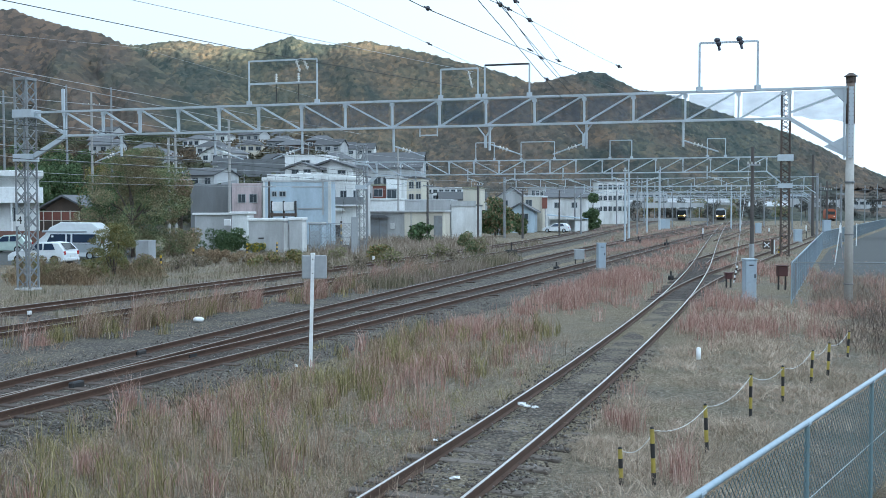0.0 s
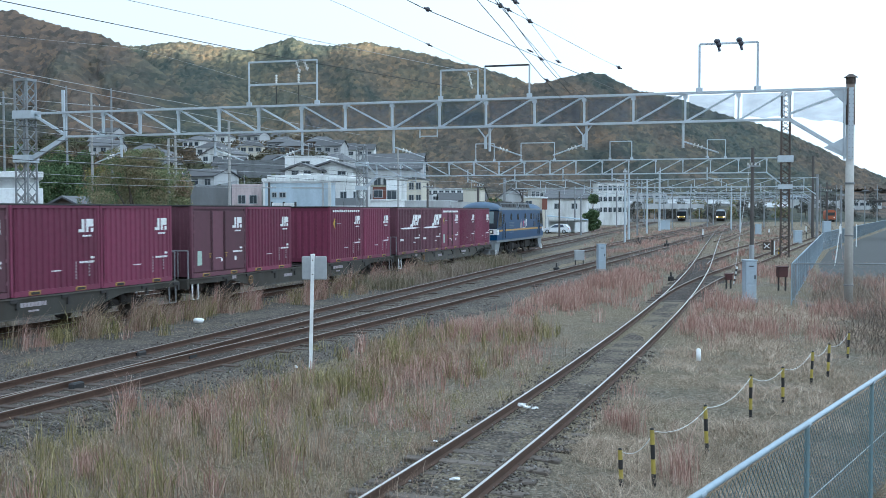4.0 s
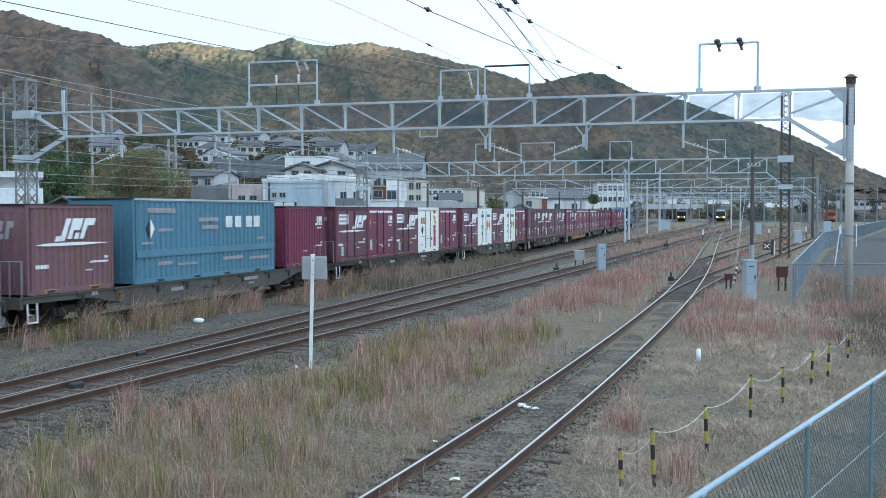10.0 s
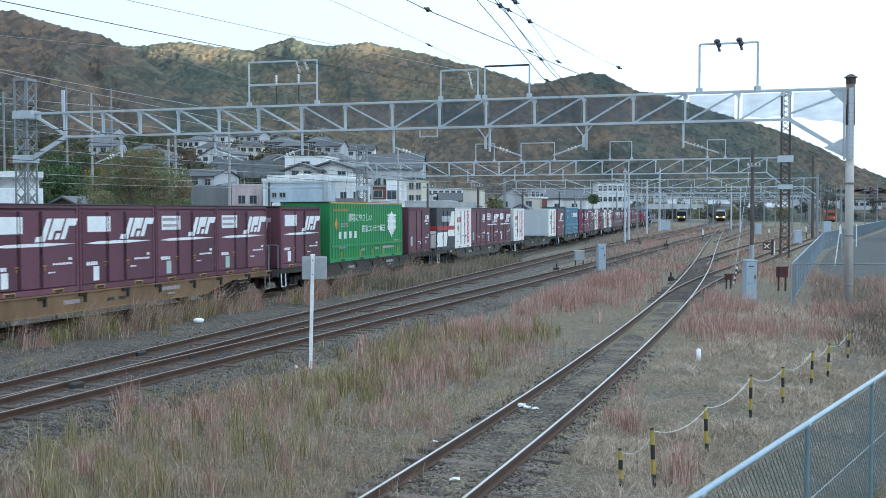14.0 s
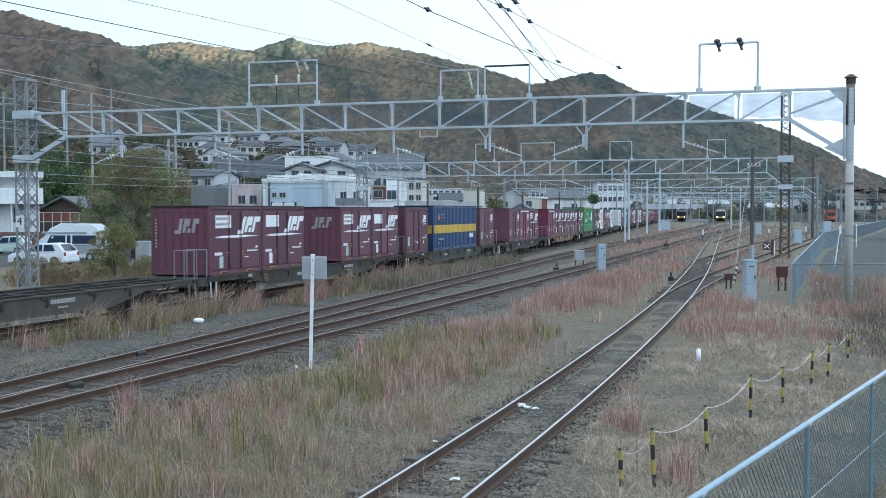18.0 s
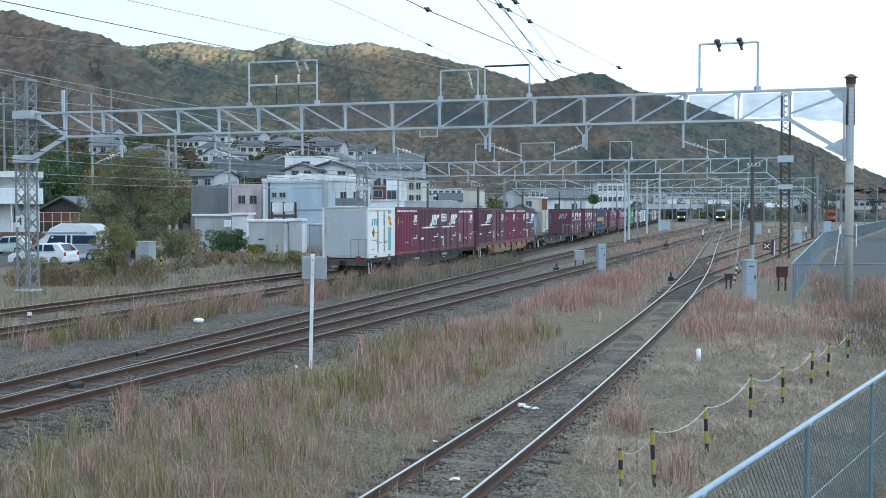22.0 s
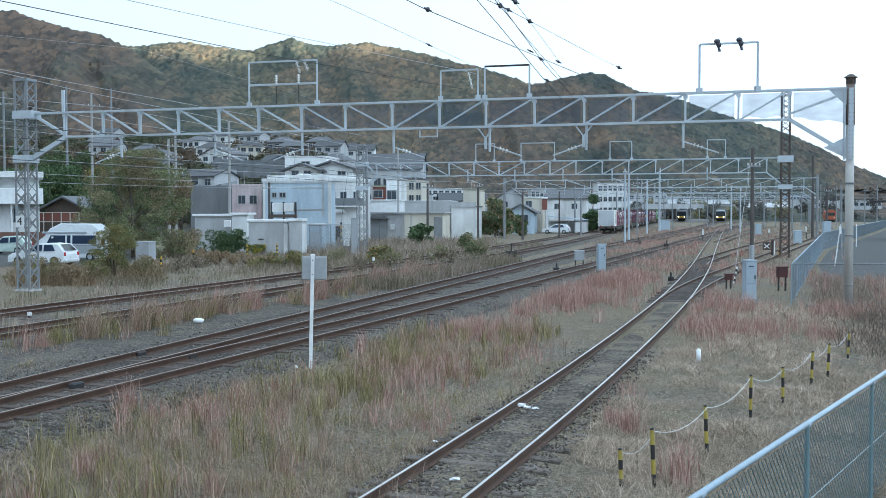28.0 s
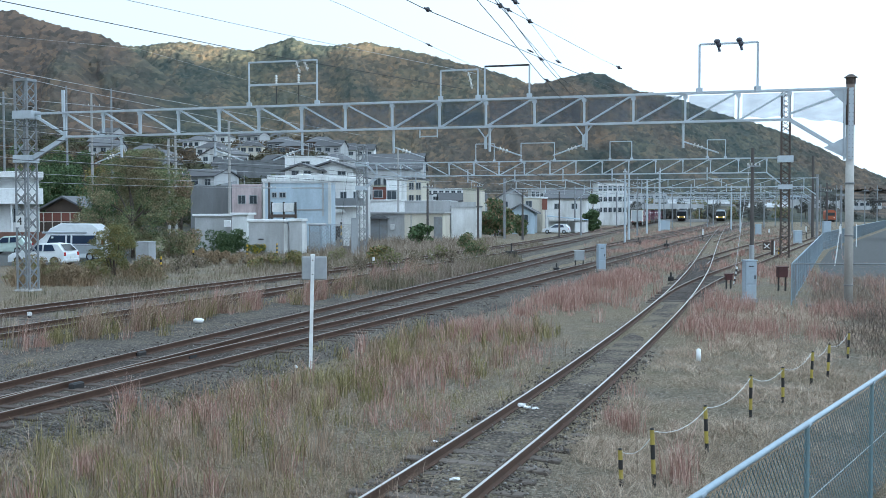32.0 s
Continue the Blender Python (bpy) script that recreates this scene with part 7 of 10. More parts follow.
for _u in (0.352, 0.381):
    _n = MB()
    insulator(_n, at1(_u, 8.85), at1(_u, 9.25), 0.07, 4)
    part("insulator", _n, M_PORCELAIN, portal_near)
    part("arrester", MB().rod(at1(_u, 8.8), at1(_u, 8.05), 0.02, 6), M_DARK, portal_near)
for _u in (0.61, 0.722):
    _p = Vector(at1(_u, 6.85))
    part("hanger_fork", MB().beam(_p + al1 * 0.32, _p - Vector((0, 0, 0.42)), 0.05, 0.05).beam(_p - al1 * 0.32, _p - Vector((0, 0, 0.42)), 0.05, 0.05).rod(_p - Vector((0, 0, 0.38)), _p - Vector((0, 0, 0.85)), 0.06, 8), M_STEEL, portal_near)
part("lamp_bracket", MB().beam(at1(0.532, 6.9), at1(0.532, 6.5), 0.05, 0.05).beam(at1(0.553, 6.9), at1(0.553, 6.5), 0.05, 0.05).beam(at1(0.532, 6.55), at1(0.553, 6.55), 0.05, 0.05), M_STEEL, portal_near)

# ---- netting hung in the near portal ----
def netting():
    m, nt, b = blank("grey_blue_net")
    co = nt.nodes.new("ShaderNodeTexCoord").outputs["Object"]
    f = noise_of(nt, 1.1, 4, co, 0.6, (1, 1, 3))
    nt.links.new(mix_of(nt, f, (0.050, 0.066, 0.095), (0.105, 0.130, 0.175)), b.inputs["Base Color"])
    b.inputs["Roughness"].default_value = 0.6
    nt.links.new(ramp_of(nt, f, [(0.3, (0.36, 0.36, 0.36)), (0.7, (0.56, 0.56, 0.56))]), b.inputs["Alpha"])
    t = thing("netting", None, "torn grey-blue translucent netting hung inside the portal truss", "netting")
    cuts = [u for u in GU if u > 0.38]
    for n, (ua, ub) in enumerate(zip(cuts, cuts[1:])):
        rows = []
        for j in range(6):
            a = j / 5
            r = []
            for i in range(7):
                u = ua + 0.004 + (ub - ua - 0.008) * i / 6
                z0 = 6.98 if u < 0.93 else 6.98 - (u - 0.93) * 4.0
                z = 7.86 + (z0 - 7.86) * a - 0.05 * a * math.sin(i * 1.7 + n)
                p = Vector(at1(u, z)) + ac1 * (0.10 * math.sin(i * 1.3 + j + n) * a)
                r.append(tuple(p))
            rows.append(r)
        part("net_panel", MB().strip(rows), m, t, smooth=True)
    return t


netting()

# number plate on the left mast
_c = thing("mast_sign", Matrix.Translation((-18.83, 46.05, 0)), "grey mast plate with a black figure 4", "sign")
part("plate", MB().box((0, 0, 3.13), (0.36, 0.02, 0.52), bev=0.005), M_PALE, _c)
_o = part("figure", text_mesh("4", 0.5, M_DARK), None, _c, "black figure 4")
_o.matrix_basis = Matrix.Translation((0, -0.016, 3.13)) @ Matrix.Rotation(radians(90), 4, "X")


# ---- cabinets, posts and small railway gear ----
def cabinet(x, y, w, d, h, rz, label, mat, legs=0.0, seam=True, name="signal_cabinet"):
    t = thing(name, Matrix.Translation((x, y, 0)) @ Matrix.Rotation(rz, 4, "Z"), label, "cabinet")
    part("body", MB().box((0, 0, legs + h / 2), (w, d, h), bev=0.02), mat, t)
    part("lid", MB().box((0, 0, legs + h + 0.025), (w + 0.06, d + 0.06, 0.05), bev=0.015), mat, t)
    if not legs:
        part("plinth", MB().box((0, 0, 0.06), (w + 0.1, d + 0.1, 0.24), bev=0.02), M_CONCRETE, t)
    if seam:
        part("door", MB().box((0, -d / 2 - 0.008, legs + h * 0.72), (w - 0.08, 0.02, h * 0.5), bev=0.006), mat, t)
        part("door", MB().box((0, -d / 2 - 0.008, legs + h * 0.24), (w - 0.08, 0.02, h * 0.38), bev=0.006), mat, t)
        part("handle", MB().box((w * 0.32, -d / 2 - 0.03, legs + h * 0.62), (0.04, 0.04, 0.14)), M_DARK, t)
        part("vent", MB().box((0, -d / 2 - 0.022, legs + h * 0.88), (w * 0.4, 0.01, 0.04)), M_DARK, t)
    if legs:
        for sx in (-1, 1):
            part("leg", MB().box((sx * (w / 2 - 0.05), 0, legs / 2), (0.06, 0.06, legs)), M_DARK, t)
    return t


M_CAB = paint("blue_grey_cabinet", (0.38, 0.45, 0.52), 0.55, 0.05, (0.33, 0.33, 0.32), 0.3, 9, 1.5, 0.05, True)
M_BOXRED = paint("dark_red_box_paint", (0.085, 0.034, 0.034), 0.8, 0, (0.05, 0.035, 0.03), 0.5, 9, 2, 0.1)
M_CAB_GREY = paint("grey_cabinet", (0.36, 0.38, 0.40), 0.6, 0.05, (0.24, 0.22, 0.20), 0.35, 9, 1.5, 0.05, True)
cabinet(9.21, 60.2, 0.46, 0.4, 1.58, 0.12, "tall pale blue-grey trackside cabinet", M_CAB)
cabinet(11.8, 39.8, 0.44, 0.4, 1.6, 0.05, "pale blue-grey cabinet with a door handle in dry grass", M_CAB)
cabinet(-18.69, 65, 0.98, 0.75, 1.66, -0.35, "grey metal relay cabinet beside a bush", M_CAB_GREY, seam=False)
cabinet(7.86, 150, 1.6, 0.6, 1.6, -0.1, "grey equipment cabinet by the line", M_CAB_GREY, seam=False)
cabinet(12.88, 46.6, 0.30, 0.25, 0.24, 0.1, "dark rusty junction box on legs", M_BOXRED, 0.42, False, "junction_box")
cabinet(14.9, 45.4, 0.42, 0.3, 0.42, 0.1, "dark red-brown junction box on legs", M_BOXRED, 0.62, False, "junction_box")
cabinet(8.86, 67.2, 0.62, 0.3, 0.6, 0.1, "low grey trackside box on a post", M_CAB_GREY, 0.35, False, "junction_box")
cabinet(40.78, 190, 1.7, 0.8, 1.8, 0, "far pale trackside hut", M_CAB, 0, False)
cabinet(-8.59, 92, 0.5, 0.4, 1.2, 0, "white meter cabinet on legs beside the mast", M_WHITE, 0.5, False)
cabinet(-7.2, 84.5, 0.55, 0.4, 3.0, 0, "tall grey switch pillar beside the mast", M_CAB_GREY, 0.0, False)
for _x, _Y, _h in ((45.71, 150, 1.6), (37.73, 110, 1.4), (40.79, 110, 2.4)):
    cabinet(_x, _Y, 0.8, 0.5, _h, 0, "pale blue trackside cabinet far off", M_CAB, 0, False)

# leaning white post with a board, before the turnout
_c = thing("marker_post", Matrix.Translation((-3.02, 23.42, 0)), "slender white post with a grey board, leaning slightly", "post")
part("post", MB().beam((0, 0, -0.05), (0.07, 0, 2.54), 0.075, 0.05, (0, 1, 0)), M_WHITE, _c)
part("cap", MB().box((0.07, 0, 2.55), (0.10, 0.07, 0.05), bev=0.01), M_WHITE, _c)
part("board", MB().box((0.09, 0.10, 2.25), (0.57, 0.05, 0.53), bev=0.02), M_CAB_GREY, _c, "grey board, seen from behind")
part("bolts", MB().box((0.07, -0.035, 2.43), (0.025, 0.02, 0.025)).box((0.065, -0.035, 2.11), (0.025, 0.02, 0.025)), M_DARK, _c)

# yellow and black posts with a rope
M_POSTYELLOW = paint("dirty_yellow_paint", (0.42, 0.33, 0.06), 0.7, 0, (0.16, 0.13, 0.07), 0.6, 16, 5, 0.1)
POSTS = [(2.29, 13.2, 0.46), (2.71, 13.2, 0.72), (3.85, 15.0, 0.68), (5.23, 17.5, 0.72), (6.21, 18.8, 0.66), (7.47, 20.9, 0.66), (8.14, 21.8, 0.70), (9.62, 24.5, 0.62)]
for _x, _y, _h in POSTS:
    _c = thing("barrier_post", Matrix.Translation((_x, _y, 0)) @ Matrix.Rotation(radians(2.5 * math.sin(_y * 7)), 4, "Y"), "thin yellow and black banded post in dry grass", "post", "rope barrier posts")
    for _b in range(4):
        part("band", MB().rod((0, 0, -0.04 + (_h + 0.04) * _b / 4), (0, 0, -0.04 + (_h + 0.04) * (_b + 1) / 4), 0.029, 10), M_POSTYELLOW if _b % 2 else M_DARK, _c)
    part("cap", MB().ball((0, 0, _h), 0.028, 8, 4), M_DARK, _c)
for _p, _q in zip(POSTS, POSTS[1:]):
    _pts = [(_p[0] + (_q[0] - _p[0]) * i / 10, _p[1] + (_q[1] - _p[1]) * i / 10, (_p[2] + (_q[2] - _p[2]) * i / 10) - 0.02 - 4 * 0.13 * (i / 10) * (1 - i / 10)) for i in range(11)]
    solo("barrier_rope", MB().pipe(_pts, 0.0052, 5), M_PORCELAIN, "slack pale rope between banded posts", "rope", "barrier ropes")
# more far posts of the same barrier
for _x, _y in ((-16.38, 60), (-16.9, 70), (-15.54, 82), (-13.65, 85)):
    _c = thing("barrier_post", Matrix.Translation((_x, _y, 0)), "black and yellow striped marker post by the side track", "post", "striped marker posts")
    for _b in range(6):
        part("band", MB().rod((0, 0, 0.16 * _b), (0, 0, 0.16 * (_b + 1)), 0.06, 10), M_YELLOW if _b % 2 else M_DARK, _c)
# guy-wire guards striped yellow and black
for _x0, _x1, _y, _z1 in ((-8.85, -8.85, 90, 2.65), (25.95, 26.22, 80, 1.56)):
    _c = thing("guy_guard", None, "striped yellow and black guard round a stay wire", "guard")
    for _b in range(9):
        _a0, _a1 = _b / 9, (_b + 1) / 9
        part("band", MB().rod((_x0 + (_x1 - _x0) * _a0, _y, _z1 * _a0), (_x0 + (_x1 - _x0) * _a1, _y, _z1 * _a1), 0.07, 8), M_YELLOW if _b % 2 else M_DARK, _c)
    part("stay_wire", MB().rod((_x1, _y, _z1), (_x1 + 0.6, _y, 7.0), 0.012, 5), M_WIRE, _c)
_c = thing("guy_guard", None, "white striped guard round a stay wire in the grass", "guard")
for _b in range(7):
    part("band", MB().rod((14.09 + 0.02 * _b, 50, 0.12 * _b), (14.09 + 0.02 * (_b + 1), 50, 0.12 * (_b + 1)), 0.05, 8), M_DARK if _b % 2 else M_WHITE, _c)
part("stay_wire", MB().rod((14.15, 50, 0.8), (18.39, 62, 6.6), 0.012, 5), M_WIRE_PALE, _c)

# small white stubs, signals and a sack
solo("marker_stub", MB().rod((6, 24.2, -0.05), (6, 24.2, 0.27), 0.055, 14).ball((6, 24.2, 0.27), 0.055, 12, 6, (1, 1, 0.6)), M_WHITE, "short white plastic marker stub in dry grass", "marker", smooth=True)
for _x, _y, _h in ((-4.57, 68, 0.55), (-4.81, 76, 0.75), (-3.26, 22.8, 0.13), (-13.63, 34, 0.25), (30.15, 120, 1.4), (44.12, 140, 1.1), (45.65, 130, 1.6), (-2.34, 62, 0.0)):
    if _h:
        _c = thing("marker_stub", Matrix.Translation((_x, _y, 0)), "short white and black trackside marker", "marker", "trackside markers")
        part("stem", MB().rod((0, 0, -0.05), (0, 0, _h * 0.7), 0.03 if _h < 0.2 else 0.05, 10), M_DARK, _c)
        part("head", MB().rod((0, 0, _h * 0.55), (0, 0, _h), 0.035 if _h < 0.2 else 0.08, 12), M_WHITE, _c)
_sack = MB().ball((-7.73, 32.6, 0.10), 0.17, 12, 8, (1.1, 0.7, 0.6))
_sack.v = [(x + 0.03 * noise.noise(Vector((x * 9, y * 9, z * 9))), y, z + 0.03 * noise.noise(Vector((z * 9, x * 9, y)))) for x, y, z in _sack.v]
solo("plastic_bag", _sack, M_WHITE, "crumpled white plastic bag on the ballast", "bag", smooth=True)
for _x, _y, _r in ((-7.13, 20.0, -0.35), (-5.87, 24.0, -0.3), (-7.2, 24.5, -0.3)):
    solo("joint_cover", MB().box((_x, _y, 0.13), (0.13, 0.36, 0.2), _r, bev=0.03), M_DARK, "black insulating cover on a rail joint", "rail joint", "rail joint covers")
_rl = random.Random(2)
for _x, _y, _s in ((1.38, 18.3, 0.07), (1.47, 18.1, 0.05), (1.61, 18.0, 0.045), (0.15, 13.2, 0.05), (-0.13, 15.4, 0.03)):
    _l = MB().ball((_x, _y, 0.085), _s, 9, 5, (1.5, 0.9, 0.45))
    _l.v = [(a + _rl.uniform(-0.3, 0.3) * _s, b + _rl.uniform(-0.3, 0.3) * _s, c + _rl.uniform(-0.2, 0.2) * _s) for a, b, c in _l.v]
    solo("paper_scrap", _l, M_WHITE, "crumpled scrap of white litter between the rails", "litter")
# stop board with a cross beside the sidings
_c = thing("stop_board", Matrix.Translation((25.66, 82, 0)), "dark board with a white cross between posts", "sign")
part("board", MB().box((0, 0, 0.75), (0.62, 0.06, 0.62), bev=0.01), M_RUSTY, _c)
part("cross_bar", MB().beam((-0.22, -0.04, 0.57), (0.22, -0.04, 0.93), 0.02, 0.07).beam((-0.22, -0.05, 0.93), (0.22, -0.05, 0.57), 0.02, 0.07), M_WHITE, _c)
part("post", MB().box((0.45, 0, 0.6), (0.2, 0.08, 1.25)), M_RUSTY, _c)
part("post", MB().box((0.6, -0.05, 0.6), (0.09, 0.08, 1.1)), M_WHITE, _c)
# low dark point machines and lever stands
for _x, _y, _s in ((11.47, 52, 0.3), (5.02, 76, 0.8), (6.59, 60, 0.35), (20.79, 110, 0.5), (21.63, 100, 0.5)):
    solo("point_machine", MB().box((_x, _y, _s * 0.4), (_s * 0.9, _s * 0.7, _s * 0.8), 0.4, bev=0.04).rod((_x, _y, _s * 0.7), (_x, _y, _s * 1.5), 0.05, 8), M_DARK, "dark cast point lever stand beside the rails", "point lever")


# ---- poles ----
def pole(x, y, h, r, material, label, arms=(), base=0.0, rz=0.3):
    t = thing("utility_pole", Matrix.Translation((x, y, 0)) @ Matrix.Rotation(rz, 4, "Z"), label, "pole", "poles in the yard")
    part("shaft", MB().rod((0, 0, -0.1), (0, 0, h), r, 12, r * 0.75), material, t)
    if base:
        part("base_sleeve", MB().rod((0, 0, -0.05), (0, 0, base), r * 1.12, 12), M_CAB_GREY, t, "pale protective sleeve")
    for z, w in arms:
        part("cross_arm", MB().box((0, -r, z), (w, 0.08, 0.09)), M_STEEL_DULL, t)
        n = MB()
        for k in (-0.45, -0.15, 0.15, 0.45):
            n.rod((k * w, -r, z + 0.04), (k * w, -r, z + 0.2), 0.04, 6)
        part("insulators", n, M_PORCELAIN, t)
    return t


M_DARKPOLE = paint("dark_weathered_pole", (0.10, 0.09, 0.085), 0.9, 0, (0.06, 0.05, 0.05), 0.4, 10, 1.5, 0.2, True)
pole(18.52, 62, 7.29, 0.13, M_DARKPOLE, "dark pole with a pale sleeve in the yard", ((6.2, 0.9),), 1.5)
pole(48.22, 135, 10.68, 0.2, M_DARKPOLE, "dark slender pole by the sidings", (), 0)
pole(48.21, 130, 7.08, 0.16, M_DARKPOLE, "dark pole by the sidings", ((6, 1.2),))
pole(36.53, 95, 5.86, 0.12, M_STEEL_DULL, "grey pole beside the fence")
pole(39.98, 100, 2.2, 0.055, M_WHITE, "low white pole beside the fence")
pole(-20.59, 100, 12.27, 0.16, M_CONCRETE, "concrete street pole with cross-arms", ((9.5, 1.6), (8.6, 1.4)))
pole(-16.43, 98, 6.37, 0.14, M_DARKPOLE, "dark timber street pole", ((5.8, 1.2),))
pole(-28.36, 110, 12.36, 0.17, M_CONCRETE, "concrete street pole carrying a transformer", ((10.5, 1.8), (9.3, 1.6), (7.6, 1.6)))
pole(-29.61, 112, 11.42, 0.17, M_CONCRETE, "concrete street pole with porcelain insulators", ((9.6, 1.8),))
pole(-1.77, 120, 6.81, 0.16, M_DARKPOLE, "dark street pole before the garage", ((6.4, 1.2),))
pole(4, 118, 6.75, 0.16, M_DARKPOLE, "dark street pole by the white block", ((6.4, 1.0),))
pole(10.01, 130, 6.37, 0.15, M_DARKPOLE, "dark pole beside the line", ((6, 1.0),))
pole(15.75, 140, 6.21, 0.14, M_DARKPOLE, "dark pole beside the line", ())
pole(19.99, 150, 5.99, 0.14, M_STEEL_DULL, "grey pole beside the line", ())
pole(-7.68, 105, 10.01, 0.14, M_STEEL_DULL, "grey steel pole in the town", ())
pole(-5.61, 130, 11.56, 0.14, M_CONCRETE, "concrete street pole behind the garage", ((9, 1.2),))
pole(-40.57, 120, 17.29, 0.16, M_CONCRETE, "tall concrete pole on the slope", ((15.8, 2.0),))
pole(-47.07, 130, 19.36, 0.16, M_STEEL_DULL, "tall grey pole on the slope", ())
pole(-41.46, 130, 19.01, 0.16, M_STEEL_DULL, "tall grey pole on the slope", ())
pole(-54.95, 130, 18.65, 0.16, M_STEEL_DULL, "tall grey pole on the slope", ((17, 2),))
pole(19.7, 112, 8.12, 0.12, M_STEEL, "pale steel signal mast beside the main line", ((7.7, 0.6),), 0)
pole(22.46, 125, 7.97, 0.15, M_STEEL, "grey steel mast beside the main line")
pole(31.55, 160, 8.51, 0.16, M_STEEL, "grey steel mast down the yard")
pole(37.65, 180, 9.92, 0.2, M_STEEL, "pale steel mast down the yard")
pole(52.92, 190, 8.2, 0.16, M_STEEL, "pale steel mast among the sidings")
pole(48.84, 170, 7.25, 0.12, M_STEEL, "thin steel mast among the sidings")
for _x, _y, _h in ((28.18, 150, 8.5), (46.56, 210, 9), (55.02, 230, 9), (54.95, 215, 9), (66.57, 255, 9.5), (71.57, 240, 9), (63.59, 205, 9), (80.28, 250, 9.5), (60.75, 180, 8.5), (79.64, 230, 9.5), (76.61, 210, 9), (91.23, 240, 9.5), (74.3, 190, 8.5), (93.71, 230, 9), (83.89, 200, 8.5)):
    pole(_x, _y, _h, 0.13, M_STEEL_DULL, "grey catenary mast far down the yard", ((_h - 1.0, 1.6),))
for _k in range(9):
    _y, _z = 135 + 17.0 * _k, 6.3 + 0.35 * (_k % 3)
    wire([(0.23 * _y, _y, _z), (0.34 * _y, _y + 6, _z + 0.2), (0.45 * _y, _y + 10, _z)], 0.02, 0.3, M_WIRE, "dark span wire across the far sidings")
_c = thing("leaning_post", Matrix.Translation((25.02, 66, 0)), "tall leaning white post beside the road fence", "post")
part("post", MB().rod((0, 0, 0), (0.35, 0, 2.7), 0.032, 10), M_WHITE, _c)
part("plate", MB().box((0.31, -0.06, 2.3), (0.14, 0.03, 0.5)), M_WHITE, _c)


# ---- fences ----
def chain_link(name, p, q, z0, z1, label, posts, cell, wire_r, post_r, mesh_mat, post_mat, upright=None):
    """A mesh fence between two points: posts, top rail and woven wires."""
    t = thing(name, None, label, "fence")
    P, Q = Vector((*p, 0)), Vector((*q, 0))
    L = (Q - P).length
    d = (Q - P) / L
    for k in range(posts):
        a = P + d * (L * k / (posts - 1))
        part("post", MB().rod(a + Vector((0, 0, z0 - 0.1)), a + Vector((0, 0, z1)), post_r, 10), upright or post_mat, t)
        part("clamp", MB().rod(a + Vector((0, 0, z1 - 0.01)) - d * 0.05, a + Vector((0, 0, z1 - 0.01)) + d * 0.05, post_r * 1.35, 10), post_mat, t)
    part("top_rail", MB().rod(P + Vector((0, 0, z1)), Q + Vector((0, 0, z1)), post_r * 1.1, 12), post_mat, t, smooth=True)
    part("lower_rail", MB().rod(P + Vector((0, 0, z0 + 0.08)), Q + Vector((0, 0, z0 + 0.08)), post_r * 0.35, 6), post_mat, t)
    part("mid_wire", MB().rod(P + Vector((0, 0, (z0 + z1) / 2)), Q + Vector((0, 0, (z0 + z1) / 2)), wire_r * 1.6, 5), post_mat, t)
    H = z1 - z0 - 0.12
    n = int((L + H) / cell)
    vs, fs = [], []
    up = Vector((0, 0, 1))
    nrm = Vector((-d.y, d.x, 0))
    for s in (1, -1):
        for k in range(n):
            a0 = k * cell - (H if s > 0 else 0)
            t0, t1 = 0.0, 1.0
            x0, x1 = a0, a0 + s * H
            if s < 0:
                x0, x1 = k * cell, k * cell - H
            lo, hi = min(x0, x1), max(x0, x1)
            if hi <= 0 or lo >= L:
                continue
            for _ in (0,):
                if x0 < 0: t0 = (0 - x0) / (x1 - x0)
                if x0 > L: t0 = (L - x0) / (x1 - x0)
                if x1 < 0: t1 = (0 - x0) / (x1 - x0)
                if x1 > L: t1 = (L - x0) / (x1 - x0)
            A = P + d * (x0 + (x1 - x0) * t0) + up * (z0 + 0.06 + H * t0)
            B = P + d * (x0 + (x1 - x0) * t1) + up * (z0 + 0.06 + H * t1)
            w = (B - A).normalized()
            sd = w.cross(nrm).normalized() * wire_r
            nn = nrm * wire_r * (1 if s > 0 else -1)
            b = len(vs)
            for e in (A, B):
                vs += [tuple(e + sd), tuple(e + nn * 1.6), tuple(e - sd), tuple(e - nn * 0.4)]
            fs += [(b, b + 4, b + 5, b + 1), (b + 1, b + 5, b + 6, b + 2), (b + 2, b + 6, b + 7, b + 3), (b + 3, b + 7, b + 4, b)]
    ob = new("wire_mesh", raw_mesh("wire_mesh", vs, fs, mesh_mat))
    ob.parent = t
    tagged(ob, "woven diamond wire mesh", kind="stuff")
    return t


M_FENCE = paint("blue_grey_fence_pipe", (0.34, 0.42, 0.49), 0.45, 0.25, (0.25, 0.26, 0.27), 0.3, 10, 2, 0.04)
M_POSTTEAL = paint("teal_grey_fence_post", (0.17, 0.25, 0.28), 0.5, 0.2, (0.2, 0.24, 0.24), 0.3, 10, 2, 0.04)
M_MESH = paint("green_grey_coated_wire", (0.115, 0.180, 0.200), 0.45, 0.2, (0.15, 0.17, 0.17), 0.3, 12, 2, 0)
